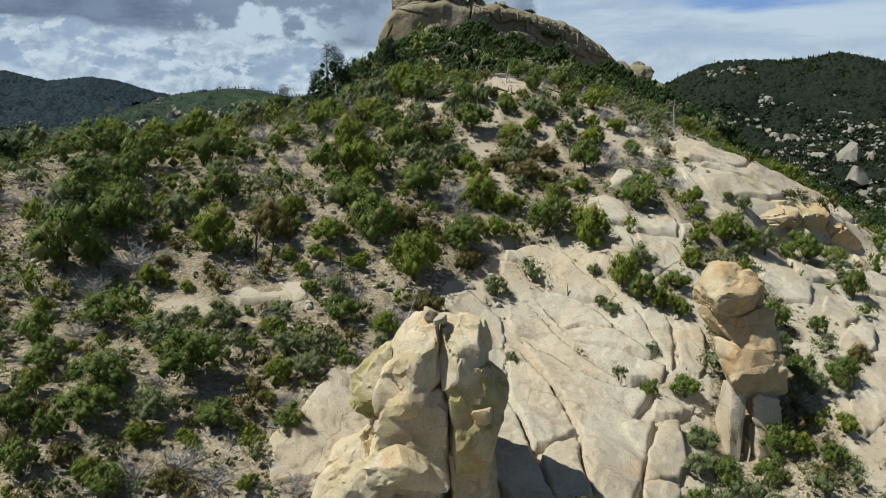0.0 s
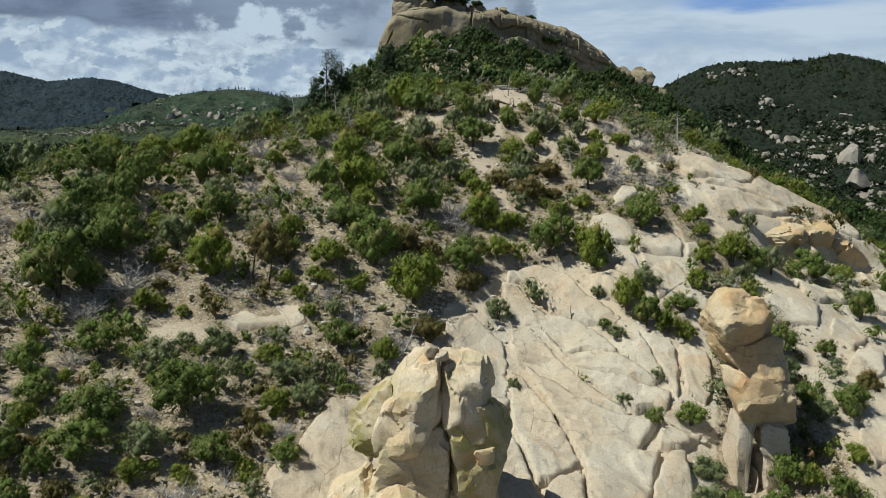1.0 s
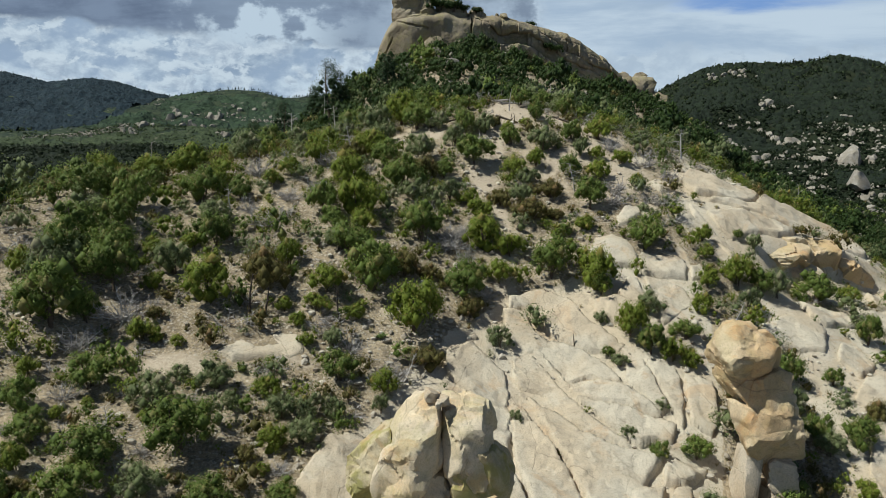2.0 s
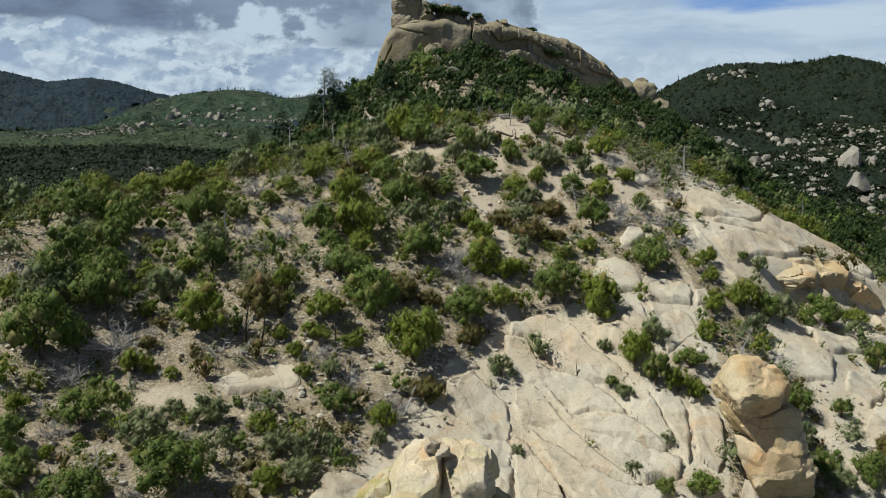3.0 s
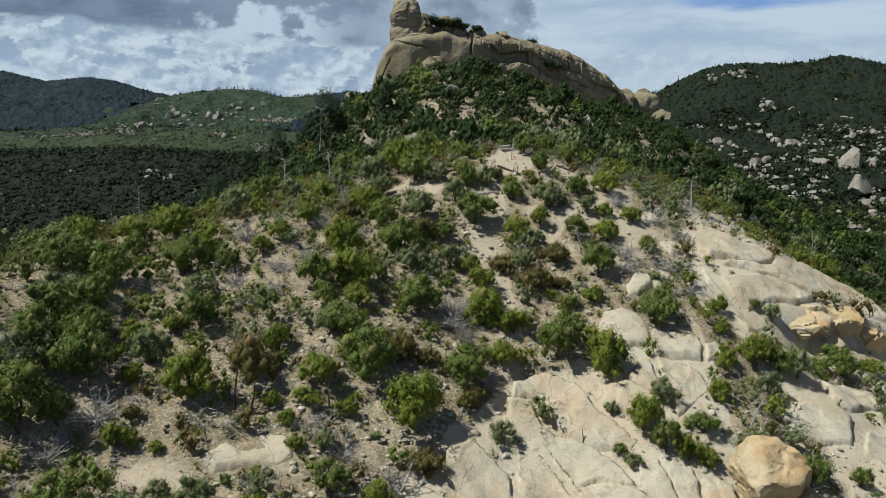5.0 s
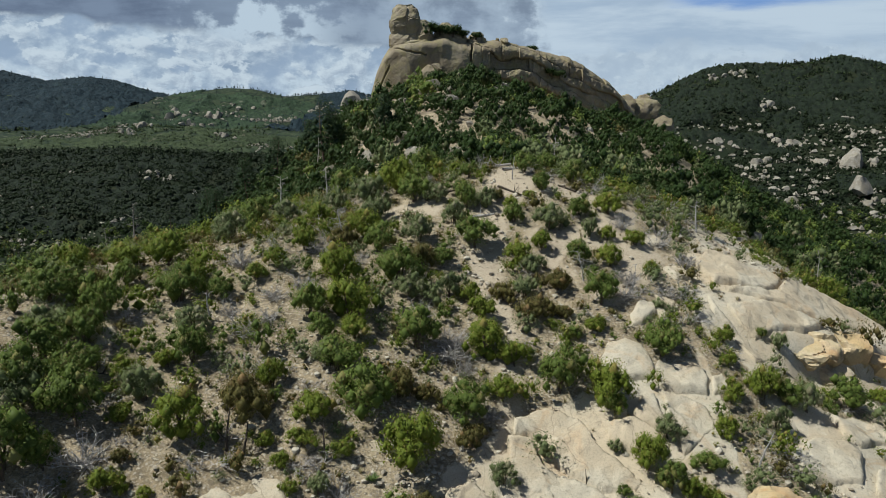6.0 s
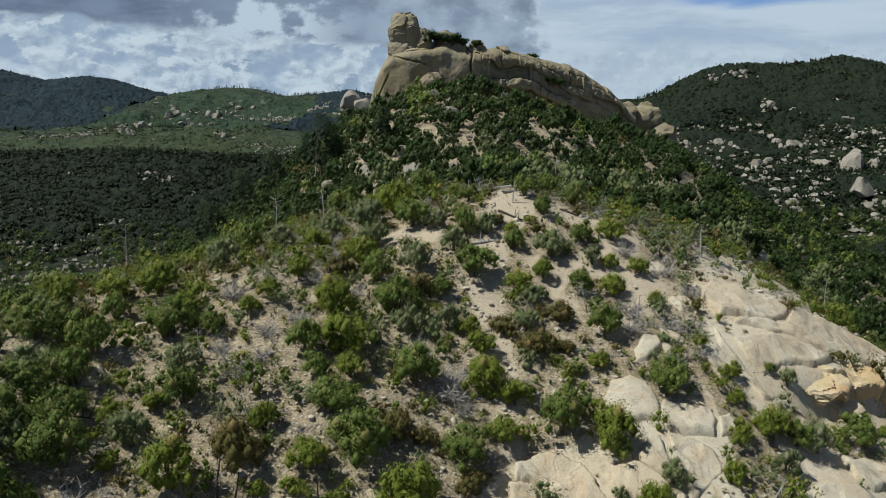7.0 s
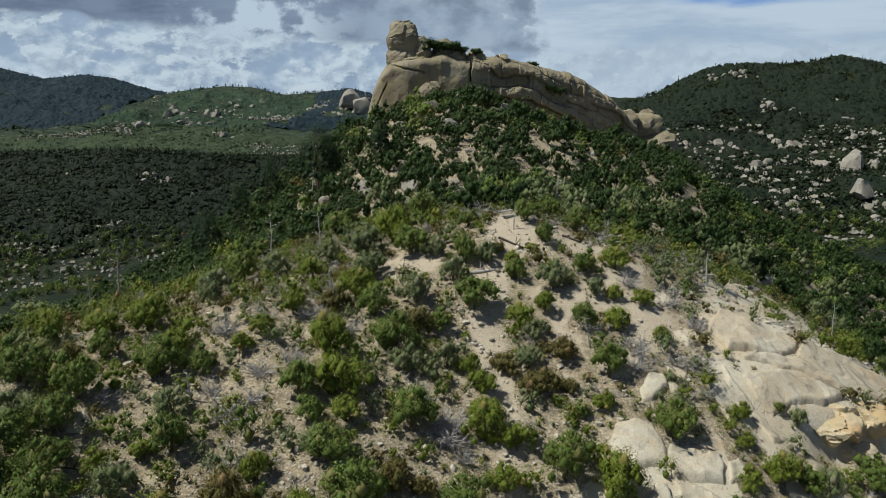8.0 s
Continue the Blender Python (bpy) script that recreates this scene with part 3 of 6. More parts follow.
def rock_shape(seed, half, level=4, box=3.0, lumps=0.05, grain=0.03, cuts=14, cut=(0.66, 0.95), lean=(0, 0), crack=0.05, taper=0.0):
    """A block of stone about its centre: boxy or round, split along flat faces, then weathered."""
    rng = np.random.RandomState(seed)
    v, f = ICO[level]
    v = v / (np.abs(v) ** box).sum(1, keepdims=True) ** (1 / box)
    for _ in range(cuts):
        nrm = rng.randn(3) * (1, 1, 0.8)
        nrm /= np.linalg.norm(nrm)
        k = rng.uniform(*cut) * np.max(v @ nrm)
        over = np.maximum(v @ nrm - k, 0)
        v = v - over[:, None] * nrm * 0.97
    v[:, :2] *= (1 - taper * v[:, 2:3])
    h = np.array(half, float)
    p = v * h
    size = float(h.mean())
    nrm = v / np.linalg.norm(v, axis=1, keepdims=True)
    off = rng.rand(3) * 50

    def relief(q):
        a, b = Vector(q / size * 1.1 + off), Vector(q * 1.9 + off)
        seam = max(0.0, 1 - abs(noise.noise(Vector(q / size * 1.5 - off))) / 0.07)
        flake = round(noise.noise(Vector(q / size * 1.9 + off * 2)) * 4) / 4
        return noise.fractal(a, 0.9, 2.1, 3) * lumps + noise.fractal(b, 0.6, 2.2, 5) * grain / size + flake * lumps * 0.35 - seam * crack

    p = p + nrm * (np.array([relief(q) + chips(q / size, 0.6, seed % 17) * 0.22 for q in p]) * size)[:, None]
    p[:, 0] += lean[0] * p[:, 2]
    p[:, 1] += lean[1] * p[:, 2]
    return p, f


def rock_mesh(seed, half, mat, at=(0, 0, 0), turn=0.0, **kw):
    p, f = rock_shape(seed, half, **kw)
    c, s = math.cos(radians(turn)), math.sin(radians(turn))
    p = p @ np.array([[c, s, 0], [-s, c, 0], [0, 0, 1]]) + np.array(at)
    me = mesh_of("rock", p, f, mat, True)
    me.set_sharp_from_angle(angle=radians(30))
    return me


# ---- granite slabs: outline in plan, thickness, width of the rounded shoulder ----
APRON = [
    [(3.4, 39.2), (5.1, 40.1), (6.5, 39.5), (7.3, 37.6), (8.7, 36.3), (8.4, 36.0), (7.1, 35.9), (6.0, 36.6), (5.2, 37.0), (4.4, 38.6), (3.3, 38.5)],
    [(3.0, 38.1), (4.1, 38.4), (4.5, 37.1), (5.7, 36.4), (7.2, 35.7), (7.7, 35.3), (8.3, 34.3), (6.9, 34.7), (5.8, 34.3), (4.7, 35.8), (3.1, 36.0)],
    [(4.7, 35.9), (5.9, 34.1), (7.3, 34.4), (8.3, 34.1), (9.2, 33.3), (9.6, 32.7), (8.3, 33.1), (6.7, 33.3), (5.9, 33.7)],
    [(8.6, 35.2), (9.5, 35.3), (9.8, 34.2), (10.0, 33.1), (9.7, 32.9), (9.3, 33.3), (8.5, 34.3)],
    [(9.7, 35.3), (10.9, 35.1), (11.0, 34.3), (10.5, 32.2), (10.3, 32.8), (10.0, 34.0)],
]
APRON_LOW = [
    [(11.3, 34.7), (11.9, 34.7), (12.6, 34.4), (12.3, 32.9), (11.7, 31.9), (11.0, 32.4), (11.2, 33.8)],
    [(6.0, 33.4), (8.3, 32.9), (9.6, 32.4), (10.1, 32.1), (9.9, 31.5), (8.4, 31.1), (7.5, 31.9), (6.8, 32.6)],
    [(3.3, 35.6), (4.3, 35.7), (5.5, 33.6), (6.6, 32.2), (7.4, 31.4), (7.9, 30.8), (7.5, 31.1), (6.1, 31.7), (5.2, 32.6), (4.5, 33.6), (3.5, 33.7), (3.2, 34.4)],
    [(3.8, 33.3), (5.0, 32.5), (6.0, 31.4), (7.4, 30.7), (9.2, 30.6), (8.8, 30.0), (7.7, 28.6), (8.95, 29.1), (8.0, 27.1), (7.3, 25.3), (6.5, 23.4), (5.7, 23.2), (5.3, 25.4), (5.55, 27.4), (5.2, 29.3), (4.65, 30.9)],
    [(3.0, 32.9), (3.5, 32.7), (4.35, 30.8), (4.95, 29.2), (5.3, 27.5), (4.85, 27.0), (4.0, 26.3), (3.45, 25.9), (3.1, 27.9), (2.8, 29.6)],
    [(4.0, 26.0), (4.85, 26.75), (5.3, 27.1), (5.05, 25.4), (5.4, 23.2), (4.15, 23.0), (3.6, 25.5)],
    [(9.2, 28.9), (10.0, 29.2), (9.7, 27.5), (9.2, 26.1), (7.7, 25.5), (8.3, 27.3)],
    [(9.25, 30.3), (9.75, 30.5), (11.1, 30.5), (9.8, 29.5), (8.9, 29.3)],
    [(7.6, 25.2), (9.1, 25.8), (8.7, 24.9), (7.0, 23.7)],
]
APRON_FOOT = [
    [(1.6, 32.1), (2.7, 32.5), (2.9, 32.1), (2.6, 29.5), (2.95, 27.4), (3.35, 25.6), (4.0, 23.1), (2.4, 22.8), (1.0, 26.0), (1.2, 29.4)],
    [(0.0, 35.0), (1.2, 35.7), (2.0, 35.1), (2.8, 34.4), (2.9, 33.3), (2.7, 32.8), (1.6, 32.7), (0.6, 33.3), (0.0, 34.0)],
    [(7.6, 39.2), (9.1, 39.2), (10.1, 38.5), (10.2, 37.6), (8.8, 37.6), (7.9, 38.2)],
    [(19.3, 32.8), (21.3, 33.5), (20.1, 30.3), (17.6, 28.7), (17.6, 29.9)],
    [(-6.2, 24.8), (-5.2, 27.0), (-4.5, 28.8), (-3.7, 29.5), (-3.0, 29.2), (-2.7, 27.1), (-2.9, 24.3), (-5.8, 22.9)],
]
KNUCKLES = [
    [(10.3, 45.7), (11.1, 46.6), (11.9, 46.7), (11.8, 46.0), (10.9, 45.0), (10.2, 44.8)],
    [(12.2, 47.5), (13.2, 47.1), (12.8, 46.3), (12.2, 45.6), (11.9, 46.2)],
    [(8.2, 42.8), (8.6, 43.5), (9.7, 43.8), (10.5, 43.7), (10.8, 42.9), (10.7, 42.1), (10.6, 41.7), (9.2, 41.4), (8.4, 41.6), (8.1, 42.1)],
    [(10.9, 42.1), (11.1, 42.6), (13.2, 42.3), (13.5, 41.8), (13.2, 41.0), (12.1, 41.0), (10.8, 41.3)],
    [(13.7, 41.9), (14.3, 42.3), (14.5, 42.0), (14.3, 41.4), (13.4, 41.0)],
    [(10.9, 40.9), (12.0, 40.7), (12.9, 40.2), (13.0, 39.4), (12.7, 39.1), (11.4, 37.8), (11.0, 37.6), (11.0, 38.7), (10.8, 39.7)],
    [(9.2, 39.7), (9.9, 40.6), (10.4, 40.6), (10.6, 39.3), (10.8, 38.9), (10.1, 38.8), (9.3, 39.1)],
]
CRACKED = [
    [(14.0, 46.6), (14.9, 47.0), (15.5, 46.0), (15.9, 45.7), (15.4, 44.8), (14.5, 44.2), (14.4, 45.3)],
    [(15.4, 48.0), (15.7, 46.7), (16.5, 45.4), (17.4, 44.3), (16.6, 43.7), (15.8, 45.2), (15.1, 46.1)],
    [(15.5, 42.5), (17.4, 43.3), (17.3, 42.6), (16.4, 41.8), (15.6, 41.9)],
    [(18.2, 43.5), (20.0, 44.0), (20.3, 43.6), (19.8, 43.0), (18.1, 42.6)],
    [(13.4, 50.2), (14.6, 50.6), (15.0, 49.6), (13.9, 49.2)],
    [(12.6, 53.4), (13.8, 54.0), (14.4, 53.2), (13.2, 52.6)],
]
WEST_SLABS = [
    [(-15.3, 25.1), (-14.6, 25.8), (-13.5, 25.7), (-13.6, 25.0), (-14.6, 24.7)],
    [(-10.1, 33.0), (-9.5, 34.1), (-7.8, 34.8), (-6.6, 34.5), (-6.4, 33.7), (-7.6, 33.0), (-9.3, 32.5)],
    [(-3.4, 36.9), (-2.2, 37.3), (-1.9, 36.7), (-2.8, 36.4)],
    [(-17.6, 41.2), (-16.2, 41.8), (-15.6, 41.0), (-16.8, 40.6)],
]
RIDGE_SLABS = [
    [(19.9, 41.8), (21.5, 42.5), (23.0, 42.3), (22.8, 41.1), (20.5, 39.9), (19.9, 40.5)],
    [(16.5, 38.7), (18.1, 39.7), (19.6, 39.8), (20.3, 39.4), (19.3, 37.5), (16.9, 37.1), (16.3, 37.7)],
    [(19.8, 37.2), (20.8, 38.8), (21.9, 39.2), (22.0, 37.6), (20.6, 36.4)],
    [(23.5, 42.4), (26.0, 44.2), (28.8, 44.6), (26.7, 41.2), (23.8, 40.6)],
    [(25.9, 46.1), (28.0, 47.1), (30.0, 46.0), (28.0, 44.9), (26.2, 45.1)],
    [(20.5, 36.0), (22.2, 36.6), (21.3, 34.6), (20.0, 33.8), (19.1, 34.2)],
]
RIM = [
    [(15.6, 51.0), (16.2, 49.3), (17.9, 49.6), (19.6, 49.7), (21.0, 51.0), (19.0, 52.8), (17.0, 53.0)],
    [(16.3, 47.3), (18.5, 48.0), (20.3, 48.2), (22.3, 48.1), (22.0, 47.6), (20.4, 46.9), (18.5, 46.4), (17.3, 45.5), (16.8, 46.0)],
    [(16.6, 48.7), (18.6, 48.6), (20.4, 48.7), (22.6, 48.4), (24.8, 48.8), (27.6, 49.4), (28.6, 51.0), (25.0, 52.6), (21.8, 52.0), (20.2, 49.6), (18.0, 49.2)],
]
OVERHANG = [[(17.9, 45.2), (19.8, 46.0), (21.4, 46.1), (22.2, 45.8), (21.5, 45.0), (19.6, 44.6), (17.9, 44.6)]]
SLABS = APRON + APRON_LOW + APRON_FOOT + KNUCKLES + CRACKED + WEST_SLABS + RIDGE_SLABS + RIM + OVERHANG


def on_slab(x, y):
    hit = np.zeros(len(x), bool)
    for poly in SLABS:
        a = np.array(poly)
        k = np.nonzero((x > a[:, 0].min()) & (x < a[:, 0].max()) & (y > a[:, 1].min()) & (y < a[:, 1].max()))[0]
        if len(k):
            hit[k] |= outline_distance(x[k], y[k], poly) > -0.1
    return hit


def outline_distance(px, py, poly):
    """Distance inside (plus) or outside (minus) a closed outline."""
    d = np.full(px.shape, 1e9)
    inside = np.zeros(px.shape, bool)
    for (ax, ay), (bx, by) in zip(poly, poly[1:] + poly[:1]):
        dx, dy = bx - ax, by - ay
        t = np.clip(((px - ax) * dx + (py - ay) * dy) / (dx * dx + dy * dy), 0, 1)
        d = np.minimum(d, np.hypot(px - ax - t * dx, py - ay - t * dy))
        if ay != by:
            cross = (px - ax) < (py - ay) * dx / dy
            inside ^= ((ay > py) != (by > py)) & cross
    return np.where(inside, d, -d)


def slab_mesh(poly, thick, shoulder, mat, step=0.10, rough=0.16, grow=0.08):
    a = np.array(poly)
    xs = np.arange(a[:, 0].min() - 0.5, a[:, 0].max() + 0.5, step)
    ys = np.arange(a[:, 1].min() - 0.5, a[:, 1].max() + 0.5, step)
    gx, gy = np.meshgrid(xs, ys)
    d = outline_distance(gx, gy, poly) + grow + 0.10 * fbm(gx, gy, 0.9, 3)
    k = np.clip(d / shoulder, 0, 1)
    top = thick * (1 - (1 - k) ** 3) - 0.30 * (d < 0.02) + rough * fbm(gx + 7, gy, 3.2, 5) * k
    # shallow ledges that follow the bedding
    bed = 0.35 * gx + gy * 0.9 + 0.8 * fbm(gx, gy, 3.0, 2)
    top += 0.10 * k * (np.abs((bed / 1.9) % 1 - 0.5) * 2) ** 3
    flake = np.round(2.2 * fbm(gx * 0.8 + 31, gy * 1.3, 2.6, 3)) / 2.2
    top += (0.10 + 0.10 * thick) * k * flake
    # thin sheets flaking off along slanting edges
    sheet = np.round(3.0 * fbm(0.9 * gx + 0.55 * gy + 11, (0.75 * gy - 0.6 * gx) * 0.45, 1.5, 3)) / 3.0
    top += 0.08 * k * sheet
    z = land(gx, gy) - 0.12 + top
    keep = d > -0.12
    f = grid_faces(len(xs), len(ys))
    f = f[keep.ravel()[f].all(1)]
    used, back = np.unique(f, return_inverse=True)
    v = np.stack([gx.ravel(), gy.ravel(), z.ravel()], 1)[used]
    return mesh_of("slab", v, back.reshape(f.shape), mat, True)


def lay_slabs(polys, name, thick, shoulder, mat, label, group):
    for poly in polys:
        tagged(new(name, slab_mesh(poly, thick, shoulder, mat)), label, "rock slab", group)


lay_slabs(APRON, "granite_slab", 0.40, 0.09, GRANITE, "pale grey granite slab, smooth and cracked, on the hillside", "slabs of the granite apron")
lay_slabs(APRON_LOW, "granite_slab", 0.42, 0.09, GRANITE, "pale grey granite slab, smooth and cracked, on the hillside", "slabs of the granite apron")
lay_slabs(APRON_FOOT, "granite_slab", 0.44, 0.10, GRANITE, "pale granite slab at the foot of the apron", "slabs of the granite apron")
lay_slabs(WEST_SLABS, "bedrock_patch", 0.17, 0.3, GRANITE, "flat pale bedrock patch bared in the soil", "bedrock patches")
lay_slabs(KNUCKLES, "granite_knuckle", 0.30, 0.18, GRANITE, "rounded pale granite knuckle bedded in the slope", "granite knuckles")
lay_slabs(RIDGE_SLABS, "ridge_slab", 0.42, 0.17, GRANITE, "pale weathered granite slab stepping down the ridge", "slabs of the ridge")
lay_slabs(RIM, "rim_slab", 0.42, 0.16, GRANITE, "long sloping granite slab along the ridge edge", "slabs of the ridge")
lay_slabs(CRACKED, "cracked_slab", 0.28, 0.22, GRANITE, "cracked pale granite slab half buried in grit", "cracked slabs")


def build_overhang():
    """The broken lower edge of the ridge slab: three blocks undercut along the foot."""
    o = (21.5, 46.5, -8.2)
    p = tagged(base("overhanging_ledge", o[0], o[1], o[2] - 0.3), "orange-tan granite ledge undercut above the brush", "rock ledge", "slabs of the ridge")
    west = [(18.7, -7.0), (20.53, -6.6), (21.99, -6.8), (22.77, -7.3), (22.8, -8.2), (21.99, -8.9), (21.0, -9.0), (20.14, -8.2), (19.2, -7.5)]
    middle = [(21.6, -6.6), (23.2, -6.7), (24.3, -7.3), (24.8, -9.6), (24.2, -10.4), (22.6, -10.0), (21.6, -8.6)]
    east = [(23.6, -7.1), (25.3, -7.6), (26.5, -8.3), (27.7, -9.4), (28.2, -11.2), (24.6, -11.2), (23.6, -9.6)]
    toe = [(20.6, -7.9), (21.9, -7.8), (22.9, -8.4), (23.1, -9.6), (21.2, -9.8), (20.3, -8.9)]
    for lv, y0, y1, planes, seed, label in (
        (west, 45.3, 50.0, (((-0.1, -0.40, 0.90), (20.8, 45.9, -7.1)), ((0.05, -0.72, -0.7), (21.4, 45.4, -8.0)), ((0.8, -0.6, 0.0), (22.6, 46.2, -7.6))), 31, "rust-stained overhanging block"),
        (middle, 46.4, 51.0, (((0.1, -0.96, -0.25), (23.2, 46.6, -8.6)), ((-0.1, -0.35, 0.93), (23.2, 47.4, -7.0))), 32, ""),
        (east, 46.9, 52.0, (((0.25, -0.94, -0.2), (25.8, 47.1, -9.4)), ((0.0, -0.30, 0.95), (25.4, 48.2, -7.7))), 33, ""),
        (toe, 45.2, 47.0, (((-0.2, -0.8, 0.56), (21.6, 45.5, -8.8)),), 34, "pale block under the ledge"),
    ):
        part("block", facet_rock("block", lv, y0, y1, planes, GRANITE if seed == 34 else ROCK_RUST, seed, o, edge=15.0, chip=0.5, hackle=0.14, cell=0.75), p, label)


# ---- the split pinnacle, the balanced hoodoo, the summit crag ----
def facet_rock(name, outline, y0, y1, planes, mat, seed, origin, level=5, edge=46.0, chip=0.26, hackle=0.06, cell=0.62, lean=0.5):
    """A broken block: its outline seen from the south (x, z), its depth, and the flat faces (normal, point) that bound its front."""
    rng = np.random.RandomState(seed)
    pts = np.array(outline, float)
    mid = np.array([pts[:, 0].mean(), (y0 + y1) / 2, pts[:, 1].mean()])
    area = sum(a[0] * b[1] - b[0] * a[1] for a, b in zip(pts, np.roll(pts, -1, 0)))
    normals, offs = [], []
    for a, b in zip(pts, np.roll(pts, -1, 0)):
        e = b - a
        nrm = np.array([e[1], 0.0, -e[0]]) * np.sign(area)
        nrm /= np.linalg.norm(nrm)
        nrm[1] = 0.16 * rng.randn() + 0.16 * max(nrm[2], 0.0)
        nrm /= np.linalg.norm(nrm)
        m = (a + b) / 2
        normals.append(nrm)
        offs.append(nrm @ (np.array([m[0], mid[1], m[1]]) - mid))
    for nrm, at in list(planes) + [((0.1, 0.85, lean), (mid[0], y1, mid[2])), ((0, -1, 0.02), (mid[0], y0, mid[2]))]:
        nrm = np.array(nrm, float) / np.linalg.norm(nrm)
        normals.append(nrm)
        offs.append(nrm @ (np.array(at) - mid))
    nm, of = np.array(normals), np.maximum(np.array(offs), 0.05)
    v, f = ICO[level]
    half = np.array([np.ptp(pts[:, 0]), y1 - y0, np.ptp(pts[:, 1])]) / 2
    d = v * half
    d /= np.linalg.norm(d, axis=1, keepdims=True)
    r = (np.maximum((d @ nm.T) / of, 0) ** edge).sum(1) ** (-1 / edge)
    p = d * r[:, None]

    def relief(q):
        w = Vector(q)
        flat = chips(q, cell * 2.0, seed) * chip * 0.9 + chips(q, cell * 0.5, seed + 5) * chip * max(0.0, min(1.0, 0.5 + 1.5 * noise.noise(Vector(q) * 0.7)))
        rough = noise.noise(w * 0.9 + Vector((seed, 0, 0)))
        crust = noise.ridged_multi_fractal(Vector((q[0] * 2.2, q[1] * 2.2, q[2] * 4.5)), 0.9, 2.1, 4, 1.0, 2.0) - 1.1
        return flat + hackle * crust * min(1.0, max(0.0, rough * 2.4 + 0.35)) + 0.05 * noise.fractal(w * 1.4, 0.8, 2.1, 4)

    p = p + d * np.array([relief(q + mid) for q in p])[:, None]
    me = mesh_of(name, p + mid - np.array(origin), f, mat, True)
    me.set_sharp_from_angle(angle=radians(26))
    return me


def build_pinnacle():
    o = (0, 23, -15.0)
    p = tagged(base("rock_pinnacle", *o), "split tan granite pinnacle with yellow-green lichen", "rock pinnacle")
    left = [(-1.57, -7.65), (-1.26, -7.23), (-0.71, -7.0), (-0.10, -7.02), (-0.02, -8.62), (0.02, -9.3), (-0.3, -9.95), (-1.05, -10.32), (-1.76, -10.4), (-2.17, -10.24), (-2.27, -9.6), (-2.14, -8.91), (-1.73, -8.13)]
    right = [(-0.16, -7.65), (-0.02, -7.15), (0.56, -7.08), (1.02, -7.14), (1.35, -7.42), (1.45, -8.13), (1.55, -9.01), (1.53, -9.86), (0.2, -9.98), (-0.02, -9.7), (-0.12, -8.81)]
    right_body = [(-0.1, -9.4), (0.85, -8.95), (1.55, -8.91), (1.93, -9.24), (2.14, -9.74), (2.17, -10.16), (2.05, -10.76), (1.82, -11.41), (1.66, -12.1), (0.05, -12.7), (0.0, -11.2)]
    left_body = [(-1.87, -10.2), (-0.6, -9.6), (0.2, -9.5), (0.3, -11.0), (0.34, -12.85), (-0.46, -13.1), (-1.6, -12.95), (-2.16, -11.82)]
    bulge = [(-3.12, -9.6), (-3.0, -9.2), (-2.57, -8.85), (-1.73, -8.03), (-1.45, -8.81), (-1.66, -10.5), (-2.17, -10.6), (-2.51, -10.68), (-2.92, -10.24)]
    shelf = [(-2.58, -11.82), (-2.24, -11.16), (-1.76, -10.72), (-1.11, -10.7), (-0.68, -11.31), (-0.26, -11.55), (-0.74, -12.19), (-1.6, -12.4), (-2.13, -12.6), (-2.52, -12.6)]
    foot = [(-4.22, -13.27), (-4.08, -12.48), (-3.87, -11.94), (-3.44, -11.57), (-2.71, -11.16), (-2.21, -11.82), (-2.12, -12.85), (-2.29, -13.6), (-4.12, -13.6)]
    left_foot = [(-2.22, -12.65), (-1.6, -12.34), (0.33, -12.2), (0.36, -14.02), (0.38, -16.0), (-2.43, -16.0), (-2.77, -13.91)]
    right_foot = [(0.06, -12.0), (1.5, -11.8), (1.83, -12.44), (1.92, -13.27), (2.27, -16.0), (0.3, -16.0)]
    low = [(-4.41, -13.9), (-3.52, -13.35), (-2.28, -13.2), (-1.81, -13.7), (-1.84, -16.0), (-4.69, -16.0)]
